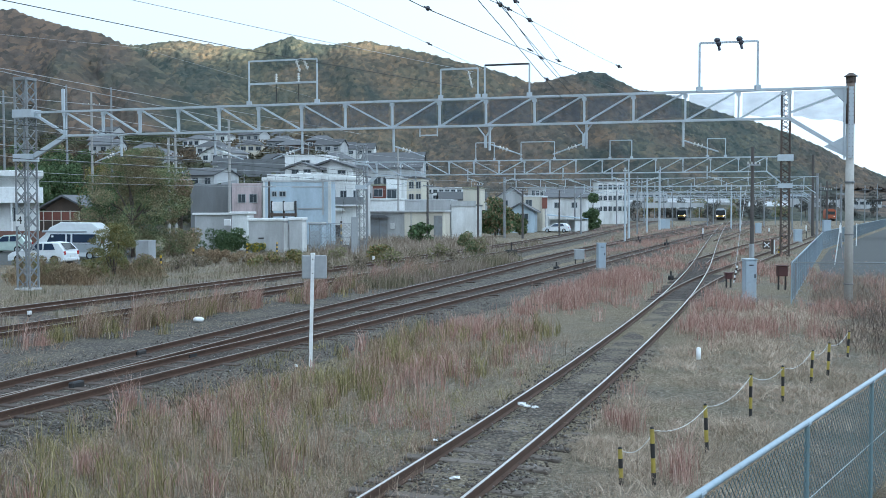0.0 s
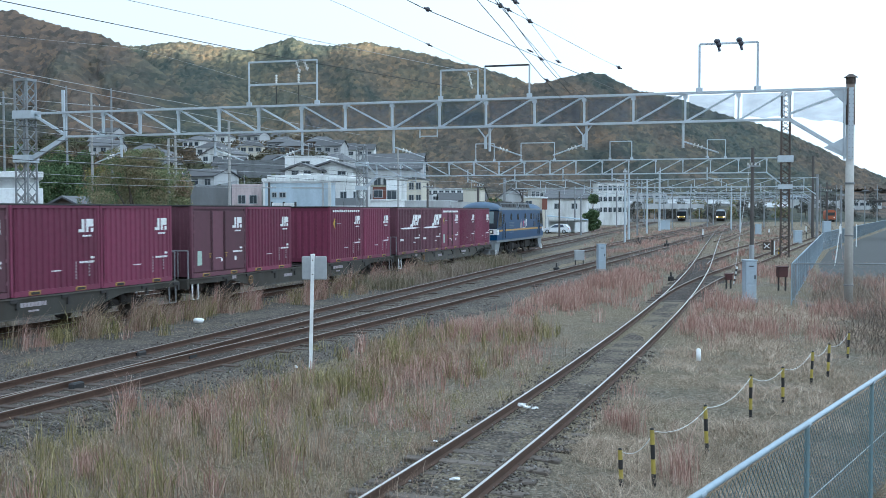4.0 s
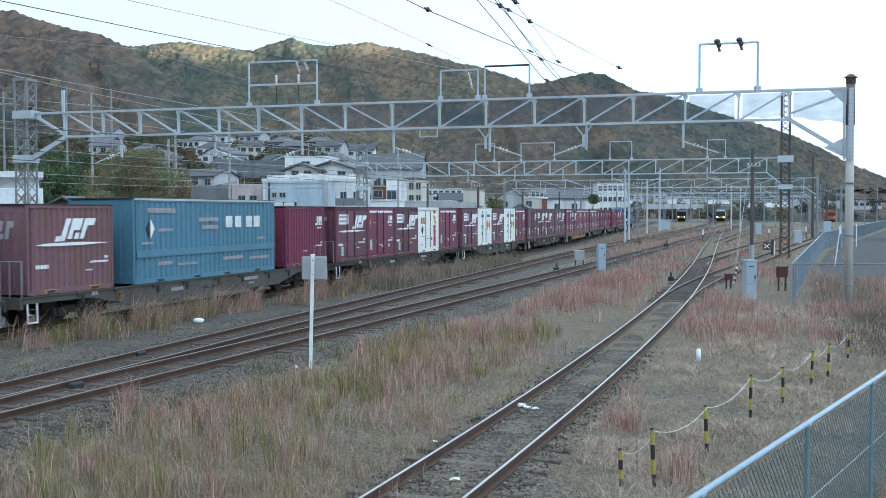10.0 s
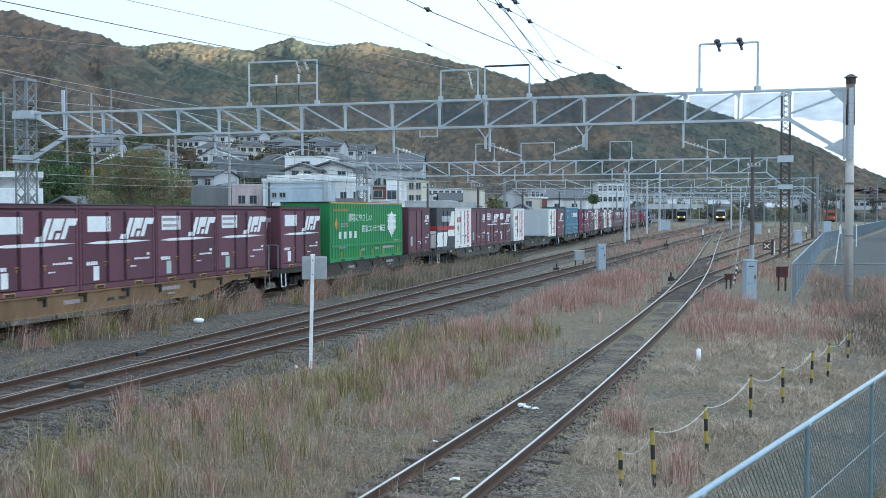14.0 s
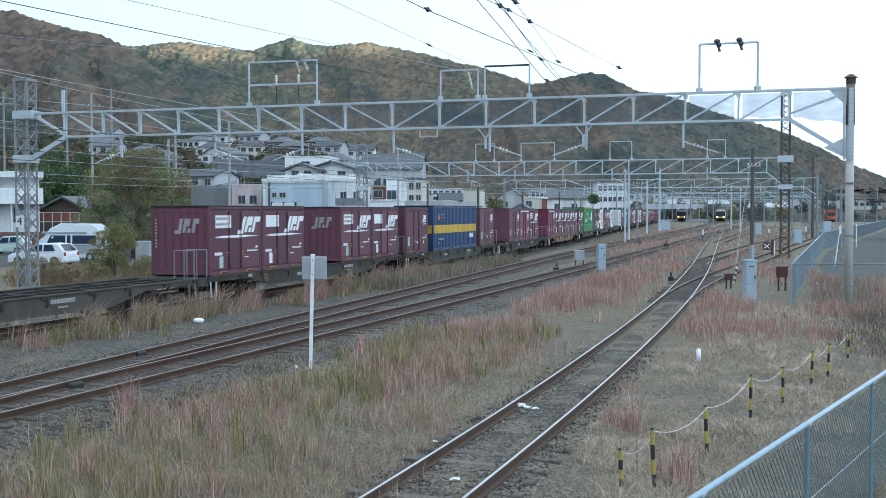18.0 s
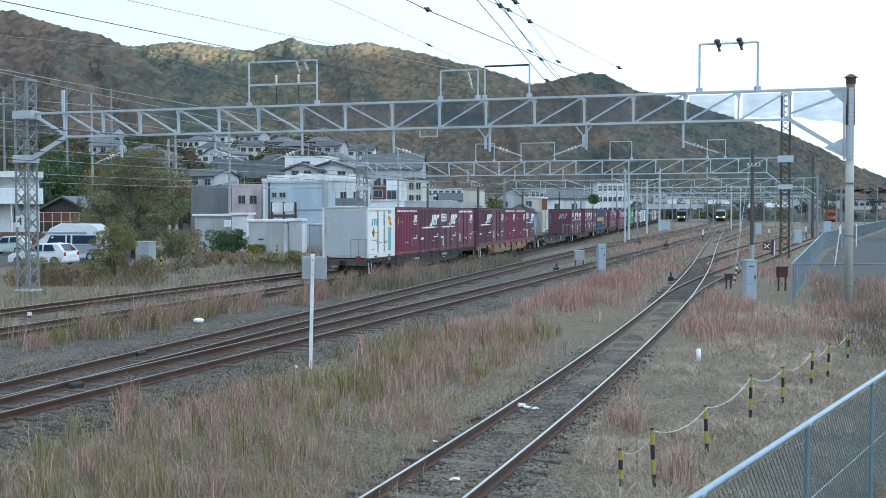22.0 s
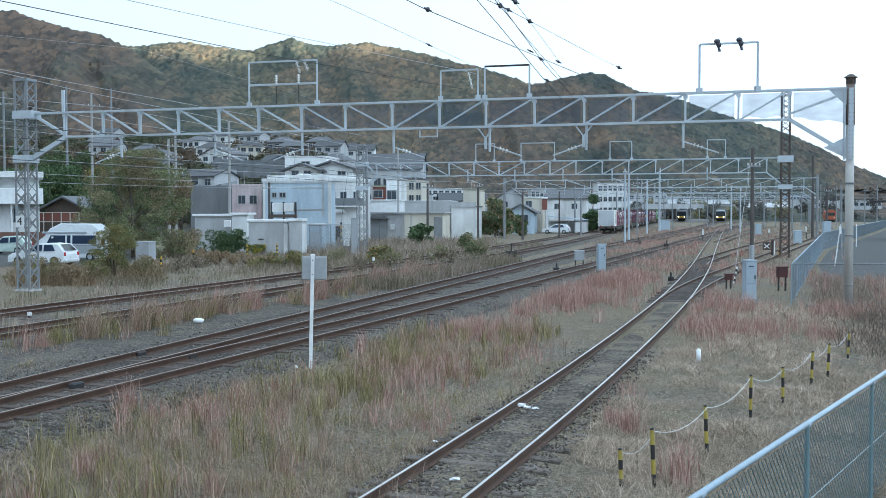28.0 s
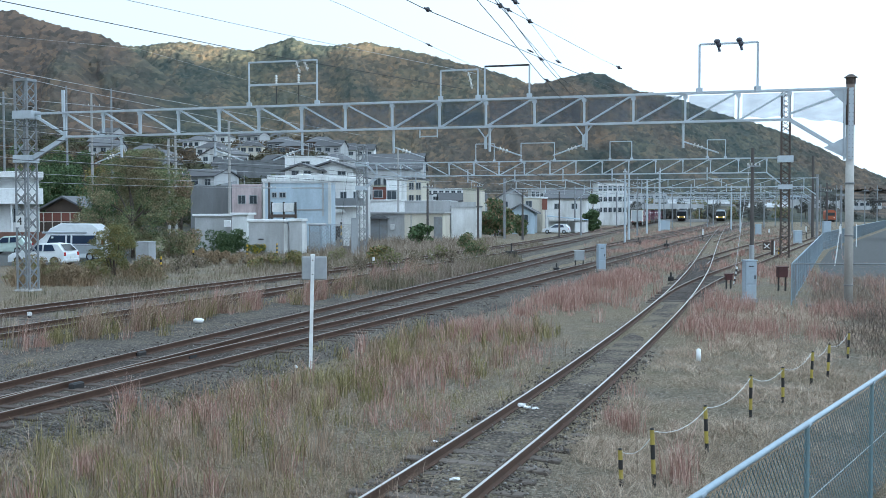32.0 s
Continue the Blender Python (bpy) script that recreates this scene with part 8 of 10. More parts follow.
# top rail at z = 1.45, running away beside the chain of banded posts
_fd = Vector((math.sin(0.588), math.cos(0.588), 0))
_f0 = Vector((2.02, 7.73, 0)) - _fd * 6.24
chain_link("mesh_fence", _f0[:2], (_f0 + _fd * 21.0)[:2], -0.1, 1.45, "blue-grey pipe fence with woven wire mesh", 8, 0.095, 0.0031, 0.0255, M_MESH, M_FENCE, M_POSTTEAL)
M_PANELFENCE = paint("pale_steel_mesh_fence", (0.24, 0.30, 0.35), 0.6, 0.2, (0.3, 0.3, 0.3), 0.3, 9, 1, 0)
chain_link("mesh_fence", (13.06, 38.7), (33.0, 90.0), 0.0, 1.55, "pale steel mesh fence along the road", 24, 0.24, 0.0034, 0.024, M_PANELFENCE, M_FENCE)
chain_link("mesh_fence", (33.2, 90.5), (92.0, 215.0), 0.0, 1.6, "pale steel mesh fence along the road far off", 40, 0.45, 0.012, 0.04, M_PANELFENCE, M_PANELFENCE)
chain_link("mesh_fence", (13.16, 38.6), (24.0, 37.6), 0.05, 1.55, "grey pipe rail fence across the end of the road", 4, 0.3, 0.0015, 0.02, M_PANELFENCE, M_STEEL_DULL)
# fence round the town cabins
chain_link("mesh_fence", (-11.44, 88.6), (-7.96, 90), 0.0, 2.41, "grey mesh fence beside the switch cabins", 5, 0.12, 0.008, 0.03, M_STEEL_DULL, M_STEEL_DULL)

# road and kerb behind the fence
solo("road", MB().strip([[(18.6, 50.5, 0.03), (60, 46.0, 0.03)], [(24.3, 66.9, 0.03), (70, 66, 0.03)], [(34, 91, 0.03), (100, 90, 0.03)], [(94, 216, 0.03), (200, 216, 0.03)]]), M_ASPHALT, "old grey asphalt service road", "road", kind="structure")
solo("kerb", MB().beam((13.3, 37.75, 0.03), (26, 36.4, 0.03), 0.25, 0.16), M_STAINED, "low concrete kerb at the end of the road", "kerb", kind="structure")
solo("car_park", MB().strip([[(-46, 62, 0.03), (-20.5, 70.5, 0.03)], [(-60, 100, 0.03), (-26, 100, 0.03)]]), M_ASPHALT, "old asphalt car park beside the houses", "car park", kind="structure")


# ---- vehicles ----
M_CARWHITE = paint("white_car_paint", (0.70, 0.73, 0.76), 0.25, 0, (0.5, 0.5, 0.5), 0.15, 3, 1, 0.0)
M_CARSILVER = paint("silver_car_paint", (0.42, 0.46, 0.50), 0.3, 0.3, (0.35, 0.36, 0.37), 0.2, 3, 1, 0.0)
M_CARGREEN = paint("pale_green_car_paint", (0.50, 0.60, 0.56), 0.3, 0.1, (0.4, 0.45, 0.42), 0.2, 3, 1, 0.0)
M_CARGLASS = glassy("blue_tinted_car_glass", (0.035, 0.055, 0.10), 0.05)
M_TYRE = paint("tyre_rubber", (0.025, 0.025, 0.027), 0.9, 0, (0.05, 0.045, 0.04), 0.4, 12, 3, 0.1)
M_REDLENS = paint("red_lens", (0.35, 0.02, 0.02), 0.25, 0, (0.2, 0.02, 0.02), 0.2, 9, 2, 0)


def car(x, y, rz, L, W, H, prof, glass, material, label, name="car", low=None):
    """A car along its own x, front at +x. prof: side outline as shares of length and height; glass: side windows likewise."""
    t = thing(name, Matrix.Translation((x, y, 0.03)) @ Matrix.Rotation(rz, 4, "Z"), label, name)
    P = lambda a, b: (a * L - L / 2, b * H)
    rows = []
    for wy in (-W / 2, W / 2):
        rows.append([(*P(a, b)[:1], wy * (1.0 if b < 0.55 else 1.0 - 0.16 * (b - 0.55) / 0.45), P(a, b)[1]) for a, b in prof])
    n = len(prof)
    body = MB().add(rows[0] + rows[1], [tuple(range(n - 1, -1, -1)), tuple(range(n, 2 * n))] + [(i, (i + 1) % n, n + (i + 1) % n, n + i) for i in range(n)])
    b = part("body", body, material, t)
    bv = b.modifiers.new("round", "BEVEL")
    bv.width, bv.segments, bv.limit_method = 0.05, 2, "ANGLE"
    for s in (-1, 1):
        for g in glass:
            pts = [(*P(a, c)[:1], s * (W / 2 * (1.0 if c < 0.55 else 1.0 - 0.16 * (c - 0.55) / 0.45) + 0.012), P(a, c)[1]) for a, c in g]
            q = [(px, py - s * 0.02, pz) for px, py, pz in pts]
            k = len(g)
            part("side_window", MB().add(pts + q, [tuple(range(k)), tuple(range(2 * k - 1, k - 1, -1))] + [(i, (i + 1) % k, k + (i + 1) % k, k + i) for i in range(k)]), M_CARGLASS, t)
        if low:
            part("side_panel", MB().box((0, s * (W / 2 + 0.004), H * 0.31), (L * 0.96, 0.012, H * 0.22)), low, t, "silver-grey lower side")
            part("trim_strip", MB().box((0, s * (W / 2 + 0.012), H * 0.425), (L * 0.96, 0.012, 0.03)), M_DARK, t)
        for wx in (0.17, 0.81):
            w = part("wheel", MB().rod((wx * L - L / 2, s * (W / 2 - 0.20), 0.31), (wx * L - L / 2, s * (W / 2 + 0.015), 0.31), 0.31, 20), M_TYRE, t)
            part("rim", MB().rod((wx * L - L / 2, s * (W / 2 + 0.0), 0.31), (wx * L - L / 2, s * (W / 2 + 0.028), 0.31), 0.19, 14), M_CARSILVER, w)
        part("tail_lamp", MB().box((-L / 2 + 0.02, s * (W / 2 - 0.14), H * 0.52), (0.08, 0.2, H * 0.16), bev=0.02), M_REDLENS, t)
        part("headlamp", MB().box((L / 2 - 0.08, s * (W / 2 - 0.22), H * 0.42), (0.12, 0.3, 0.14), bev=0.03), M_LAMP, t)
        part("mirror", MB().box((L * 0.22, s * (W / 2 + 0.1), H * 0.62), (0.12, 0.2, 0.14), bev=0.03), material, t)
    part("bumper", MB().box((-L / 2 - 0.01, 0, 0.36), (0.12, W * 0.94, 0.22), bev=0.04), material, t)
    part("number_bar", MB().box((-L / 2 - 0.03, 0, H * 0.36), (0.02, 0.36, 0.16)), M_PALE, t)
    return t


_v = car(-26.91, 75.5, radians(168), 5.3, 1.75, 2.72, [(0.0, 0.08), (0.0, 0.36), (0.015, 0.55), (0.06, 0.86), (0.16, 0.985), (0.62, 1.0), (0.78, 0.86), (0.86, 0.66), (0.97, 0.50), (1.0, 0.36), (1.0, 0.10)], [[(0.07, 0.46), (0.43, 0.46), (0.43, 0.68), (0.08, 0.68)], [(0.46, 0.46), (0.51, 0.46), (0.51, 0.68), (0.46, 0.68)], [(0.54, 0.46), (0.82, 0.46), (0.76, 0.68), (0.54, 0.68)]], M_CARWHITE, "white high-roof camper van with silver lower sides", "van", M_CARSILVER)
part("rear_window", MB().add([(-2.47, -0.62, 1.3), (-2.47, 0.62, 1.3), (-2.38, 0.58, 1.85), (-2.38, -0.58, 1.85)], [(0, 1, 2, 3)]), M_GLASS, _v)
part("roof_hatch", MB().box((0.1, 0.3, 2.72), (1.2, 0.6, 0.10), bev=0.02), M_DARK, _v)
part("roof_rail", MB().box((0.3, 0.80, 2.05), (3.6, 0.10, 0.14), bev=0.03), M_CARSILVER, _v)
_r = MB()
for _k in (-0.45, 0.0, 0.45):
    _r.pipe([(-2.56, _k, 1.15), (-2.62, _k, 1.55), (-2.52, _k, 1.9)], 0.02)
_r.rod((-2.64, -0.6, 1.5), (-2.64, 0.6, 1.5), 0.02, 6).rod((-2.6, -0.6, 1.25), (-2.6, 0.6, 1.25), 0.02, 6)
part("cycle_rack", _r, M_PALE, _v, "pale rear cycle rack")
HATCH = [(0.0, 0.14), (0.0, 0.5), (0.02, 0.66), (0.12, 0.95), (0.30, 1.0), (0.52, 0.97), (0.72, 0.66), (0.92, 0.54), (1.0, 0.40), (1.0, 0.14)]
HGLASS = [[(0.16, 0.66), (0.36, 0.64), (0.36, 0.92), (0.22, 0.93)], [(0.39, 0.64), (0.68, 0.62), (0.53, 0.90), (0.39, 0.92)]]
_v = car(-26.59, 68.8, radians(165), 4.3, 1.7, 1.5, HATCH, HGLASS, M_CARWHITE, "white hatchback car parked on the asphalt")
part("rear_window", MB().add([(-2.12, -0.6, 1.02), (-2.12, 0.6, 1.02), (-1.68, 0.52, 1.42), (-1.68, -0.52, 1.42)], [(0, 1, 2, 3)]), M_GLASS, _v)
car(-36.78, 87.5, radians(176), 3.6, 1.6, 1.55, HATCH, HGLASS, M_CARGREEN, "pale green small car by the brown wall")
car(18, 164, radians(160), 4.2, 1.7, 1.5, HATCH, HGLASS, M_CARWHITE, "white car under the carport")


# ---- stabled trains far down the yard ----
M_HEADLIGHT = glow("headlight_glow", (1.0, 0.72, 0.35), 4.0)


def railcar(x, y, rz, label, body, front, name="multiple_unit", lights=True, L=18.0):
    t = thing(name, Matrix.Translation((x, y, 0.25)) @ Matrix.Rotation(rz, 4, "Z"), label, "train")
    part("body", MB().prism([(-1.4, 0.95), (1.4, 0.95), (1.45, 2.2), (1.35, 3.3), (0.8, 3.75), (-0.8, 3.75), (-1.35, 3.3), (-1.45, 2.2)], (0.0, L)), body, t)
    part("front", MB().prism([(-1.38, 1.0), (1.38, 1.0), (1.40, 2.2), (1.25, 3.2), (-1.25, 3.2), (-1.40, 2.2)], (-0.08, 0.0)), front, t)
    part("windscreen", MB().box((0, -0.1, 2.55), (2.2, 0.04, 0.9)), M_GLASS, t)
    if lights:
        part("yellow_panel", MB().box((0, -0.1, 1.45), (2.1, 0.04, 0.30), bev=0.015), M_YELLOW, t, "yellow lower front")
    for s in (-1, 1):
        part("headlight", MB().rod((s * 0.95, -0.16, 1.55), (s * 0.95, -0.09, 1.55), 0.17, 12), M_HEADLIGHT if lights else M_LAMP, t)
    part("coupler", MB().box((0, -0.4, 0.85), (0.4, 0.7, 0.35), bev=0.05), M_BOGIE, t)
    for by in (2.6, L - 2.6):
        part("bogie", MB().box((0, by, 0.5), (2.3, 2.6, 0.6), bev=0.08), M_BOGIE, t)
    part("roof_unit", MB().box((0, L / 2, 3.85), (1.8, 5, 0.35), bev=0.05), M_LOCO_ROOF, t)
    return t


M_DIESEL = paint("faded_orange_diesel_paint", (0.36, 0.085, 0.03), 0.65, 0, (0.14, 0.07, 0.05), 0.6, 3, 0.6, 0.05)
railcar(83.67, 312, -0.27, "silver commuter train with lit yellow headlights", M_STEEL, M_LOCO_DARK)
railcar(74.9, 325, -0.27, "dark commuter train with lit headlights", M_STEEL_DULL, M_LOCO_DARK)
railcar(112.4, 300, -0.30, "orange-red diesel locomotive in the sidings", M_DIESEL, M_DIESEL, "diesel_locomotive", False, 13.0).location.z = 0.03


# ---- plants ----
M_STRAW = islands("dry_straw", [(0.0, (0.225, 0.178, 0.130)), (0.4, (0.335, 0.268, 0.200)), (0.75, (0.425, 0.345, 0.262)), (1.0, (0.53, 0.44, 0.345))])
M_PALESTRAW = islands("bleached_straw", [(0.0, (0.26, 0.195, 0.145)), (0.4, (0.41, 0.32, 0.245)), (0.75, (0.53, 0.43, 0.335)), (1.0, (0.66, 0.555, 0.44))])
M_DARKWEED = islands("dark_weeds", [(0.0, (0.045, 0.045, 0.028)), (0.5, (0.095, 0.088, 0.055)), (1.0, (0.17, 0.145, 0.10))])
M_REED = islands("red_broom_grass", [(0.0, (0.23, 0.135, 0.108)), (0.4, (0.38, 0.220, 0.178)), (0.75, (0.49, 0.325, 0.270)), (1.0, (0.61, 0.46, 0.395))])
M_PLUME = islands("tan_pink_reed", [(0.0, (0.17, 0.116, 0.082)), (0.4, (0.30, 0.212, 0.152)), (0.75, (0.41, 0.305, 0.225)), (1.0, (0.53, 0.425, 0.325))])
M_GREENGRASS = islands("fading_green_grass", [(0.0, (0.110, 0.102, 0.042)), (0.4, (0.205, 0.182, 0.078)), (0.75, (0.325, 0.272, 0.130)), (1.0, (0.48, 0.40, 0.23))])
M_TWIG = islands("dark_dry_stalks", [(0.0, (0.08, 0.062, 0.052)), (0.5, (0.14, 0.11, 0.09)), (1.0, (0.23, 0.18, 0.15))])
M_LEAF_AUT = islands("turning_leaves", [(0.0, (0.105, 0.140, 0.066)), (0.35, (0.165, 0.200, 0.095)), (0.6, (0.26, 0.24, 0.13)), (0.8, (0.31, 0.205, 0.13)), (1.0, (0.36, 0.27, 0.175))], 0.8)
M_LEAF_TURN = islands("green_leaves_turning_red", [(0.0, (0.090, 0.130, 0.064)), (0.4, (0.150, 0.198, 0.094)), (0.75, (0.235, 0.255, 0.130)), (1.0, (0.34, 0.31, 0.18))], 0.8, 0.55, 0.42, [(0.0, (0.14, 0.098, 0.068)), (0.4, (0.25, 0.165, 0.112)), (0.75, (0.34, 0.215, 0.150)), (1.0, (0.42, 0.32, 0.23))])
M_LEAF_DEAD = islands("ochre_dead_leaves", [(0.0, (0.120, 0.092, 0.060)), (0.4, (0.225, 0.172, 0.110)), (0.75, (0.35, 0.265, 0.170)), (1.0, (0.47, 0.38, 0.26))], 0.85)
M_LEAF_GREEN = islands("dark_green_leaves", [(0.0, (0.045, 0.074, 0.036)), (0.5, (0.080, 0.122, 0.056)), (1.0, (0.13, 0.17, 0.08))], 0.7)
M_LEAF_YEL = islands("yellow_olive_leaves", [(0.0, (0.10, 0.085, 0.03)), (0.5, (0.19, 0.155, 0.055)), (1.0, (0.30, 0.24, 0.09))], 0.8)
M_LEAF_OLIVE = islands("olive_leaves", [(0.0, (0.120, 0.140, 0.058)), (0.5, (0.195, 0.205, 0.090)), (1.0, (0.29, 0.27, 0.14))], 0.8)
M_LEAF_GREY = islands("hazy_grey_brown_twigs", [(0.0, (0.075, 0.082, 0.078)), (0.5, (0.125, 0.125, 0.115)), (1.0, (0.19, 0.18, 0.165))], 0.9)
M_RUSTWEED = islands("dead_rust_weeds", [(0.0, (0.13, 0.092, 0.055)), (0.5, (0.24, 0.17, 0.105)), (1.0, (0.36, 0.27, 0.18))])
M_DUSKWEED = islands("dull_brown_weeds", [(0.0, (0.15, 0.120, 0.092)), (0.4, (0.245, 0.198, 0.155)), (0.75, (0.34, 0.28, 0.222)), (1.0, (0.46, 0.39, 0.32))])
M_WEED = islands("mixed_dark_weeds", [(0.0, (0.098, 0.092, 0.056)), (0.4, (0.170, 0.152, 0.098)), (0.75, (0.26, 0.22, 0.155)), (1.0, (0.39, 0.33, 0.25))])
M_FLOWER = islands("yellow_flowers", [(0.0, (0.30, 0.24, 0.03)), (1.0, (0.55, 0.42, 0.04))], 0.8)
M_BARK = paint("bark", (0.10, 0.08, 0.065), 0.95, 0, (0.05, 0.045, 0.04), 0.5, 14, 2, 0.4)

VR = np.random.default_rng(5)


def track_gap(x, y, pts):
    """Distance from points to a track's middle line."""
    c = np.array([(p[0], p[1]) for p in pts if p[1] < 130])
    best = np.full(len(x), 1e9)
    for k in range(0, len(c)):
        best = np.minimum(best, (x - c[k, 0]) ** 2 + (y - c[k, 1]) ** 2)
    return np.sqrt(best)


def fine(pts, step=0.5):
    out = []
    for a, b in zip(pts, pts[1:]):
        n = max(1, int(math.hypot(b[0] - a[0], b[1] - a[1]) / step))
        out += [(a[0] + (b[0] - a[0]) * i / n, a[1] + (b[1] - a[1]) * i / n, a[2]) for i in range(n) if a[1] < 130]
    return out


FINE = {k: fine(v) for k, v in (("A", TRACK_A), ("Z", TRACK_Z), ("L", TRACK_L), ("R", TRACK_R), ("N", TRACK_N), ("P", TRACK_P), ("Q", TRACK_Q))}


def field(x, y, scale, seed):
    return np.array([noise.noise(Vector((a * scale, b * scale, seed))) for a, b in zip(x, y)])


def blades(name, x, y, h, material, label, lean=0.25, width=0.006, bunch=1, spread=0.05, curl=0.25, z=-0.02, seed=1, wind=None):
    """Grass: each tuft is a few bent blades; x, y, h are arrays, one entry a tuft."""
    r = np.random.default_rng(seed)
    n = len(x) * bunch
    X, Y, H = np.repeat(x, bunch), np.repeat(y, bunch), np.repeat(h, bunch) * r.uniform(0.55, 1.15, n)
    X, Y = X + r.normal(0, spread, n), Y + r.normal(0, spread, n)
    a = r.uniform(0, 2 * np.pi, n) if wind is None else r.normal(wind, 0.8, n)
    ln = np.abs(r.normal(lean, lean * 0.6, n)) * H
    dx, dy = np.cos(a), np.sin(a)
    w = (width * 0.5 + 0.00012 * Y) * r.uniform(0.7, 1.3, n)
    b = r.uniform(0, 2 * np.pi, n)
    wx, wy = np.cos(b) * w, np.sin(b) * w
    z0 = np.full(n, z)
    v = np.empty((n, 5, 3))
    for k, (s, f, hh, ww) in enumerate(((-1, 0, 0, 1), (1, 0, 0, 1), (1, 0.35, 0.6, 0.8), (-1, 0.35, 0.6, 0.8), (0, 1.0 + curl, 1.0, 0))):
        v[:, k, 0] = X + dx * ln * f + s * wx * ww
        v[:, k, 1] = Y + dy * ln * f + s * wy * ww
        v[:, k, 2] = z0 + H * hh
    base = np.arange(n)[:, None] * 5
    tris = np.concatenate([base + np.array([[0, 1, 2]]), base + np.array([[0, 2, 3]]), base + np.array([[3, 2, 4]])])
    me = raw_mesh(name, v.reshape(-1, 3), tris, material)
    return tagged(new(name, me), label, "grass", kind="stuff")


def scatter(n, y0, y1, x0, x1, power=1.6):
    """Random places, denser towards the camera; x0, x1: bounds as functions of y."""
    y = y0 + (y1 - y0) * VR.uniform(0, 1, n) ** power
    lo, hi = np.array([x0(v) for v in y]), np.array([x1(v) for v in y])
    return lo + (hi - lo) * VR.uniform(0, 1, n), y


VIEW_L = lambda y: -0.46 * y - 0.6
VIEW_R = lambda y: 0.46 * y + 0.6


def keep_off(x, y, gaps, chance=0.06):
    ok = np.ones(len(x), bool)
    for k, d in gaps:
        g = track_gap(x, y, FINE[k])
        if d > 1.5:
            g = g + VR.normal(0, 0.32, len(x))
        ok &= (g > d) | (VR.uniform(0, 1, len(x)) < chance)
    return ok


def build_grass():
    rail = [("A", 1.5), ("Z", 1.3), ("L", 1.9), ("R", 1.9), ("N", 0.95), ("P", 0.9), ("Q", 0.9)]
    # short straw all over the yard
    x, y = scatter(42000, 7.5, 70, VIEW_L, VIEW_R, 1.75)
    ok = keep_off(x, y, [r for r in rail if r[0] not in "NPQ"], 0.05) & keep_off(x, y, [r for r in rail if r[0] in "NPQ"], 0.45)
    f = field(x, y, 0.35, 2.0)
    ok &= VR.uniform(0, 1, len(x)) < np.clip(0.55 + f * 1.2, 0.04, 1)
    x, y = x[ok], y[ok]
    blades("dry_grass", x, y, VR.uniform(0.03, 0.12, len(x)), M_STRAW, "short dry straw-coloured grass over the yard", 0.9, 0.003, 4, 0.07, 0.4, seed=2)
    # tussocks: pale straw heaps beside the siding, tan and green ones before the turnout
    x, y = scatter(2600, 8.5, 38, lambda v: 0.9 + (v - 12) * 0.345, VIEW_R, 1.3)
    ok = keep_off(x, y, rail, 0.0) & (VR.uniform(0, 1, len(x)) < np.clip(0.35 + 2.2 * field(x, y, 0.55, 101.0), 0.03, 1))
    x, y = x[ok], y[ok]
    blades("straw_tussocks", x, y, VR.uniform(0.10, 0.26, len(x)), M_PALESTRAW, "collapsed tussocks of pale straw beside the siding", 1.25, 0.0026, 30, 0.10, 0.5, seed=71)
    x, y = scatter(1250, 8.5, 27, VIEW_L, lambda v: -0.3 + (v - 12) * 0.345 - 0.9, 1.2)
    ok = keep_off(x, y, [("L", 2.1), ("R", 1.75)], 0.0) & (np.hypot(x + 3.0, y - 22.6) > 0.9) & (VR.uniform(0, 1, len(x)) < np.clip(0.5 + 1.8 * field(x, y, 0.6, 103.0), 0.05, 1))
    x, y = x[ok], y[ok]
    f = field(x, y, 0.45, 105.0) + VR.normal(0, 0.12, len(x)) - 0.012 * (x + 4)
    for n, (pick, m, w, h) in enumerate(((f > 0.19, M_GREENGRASS, "green fading", 0.40), ((f <= 0.19) & (f > 0.0), M_PLUME, "tan", 0.36), (f <= 0.0, M_DUSKWEED, "dull grey-brown", 0.22))):
        blades("grass_tussocks", x[pick], y[pick], h * VR.uniform(0.5, 1.15, pick.sum()), m, w + " grass tussocks before the turnout", 0.75, 0.0026, 24, 0.08, 0.45, seed=73 + n)
    # upright seed-head tufts, each of one colour
    x, y = scatter(300, 10.5, 30, lambda v: max(VIEW_L(v), -6.1 + (v - 15) * 0.36), lambda v: -0.3 + (v - 12) * 0.345 - 2.2, 1.1)
    ok = keep_off(x, y, [("L", 2.1), ("R", 2.2)], 0.0) & (np.hypot(x + 3.0, y - 22.8) > 1.1)
    x, y = x[ok], y[ok]
    f = VR.uniform(0, 1, len(x))
    for n, (pick, m, w) in enumerate(((f < 0.36, M_PLUME, "tan-pink"), ((f >= 0.36) & (f < 0.6), M_REED, "rust-red"), (f >= 0.6, M_GREENGRASS, "yellow-green"))):
        blades("seed_grass", x[pick], y[pick], VR.uniform(0.3, 0.72, pick.sum()), m, w + " upright seed grass before the turnout", 0.24, 0.0075, 18, 0.06, 0.4, seed=83 + n)
    # weeds that creep onto the ballast shoulder of the diverging track
    c = [p for p in FINE["R"] if 11 < p[1] < 34]
    at = VR.integers(0, len(c), 900)
    d = 1.15 + np.abs(VR.normal(0, 0.75, 900))
    x, y = np.array([c[i][0] + k * math.cos(c[i][2]) for i, k in zip(at, d)]), np.array([c[i][1] - k * math.sin(c[i][2]) for i, k in zip(at, d)])
    f = field(x, y, 0.9, 107.0) + 0.035 * (17 - y)
    ok = VR.uniform(0, 1, 900) < np.clip(0.35 + 1.6 * f, 0.03, 1)
    x, y, f = x[ok], y[ok], f[ok]
    a = VR.uniform(0, 1, len(x)) < 0.6
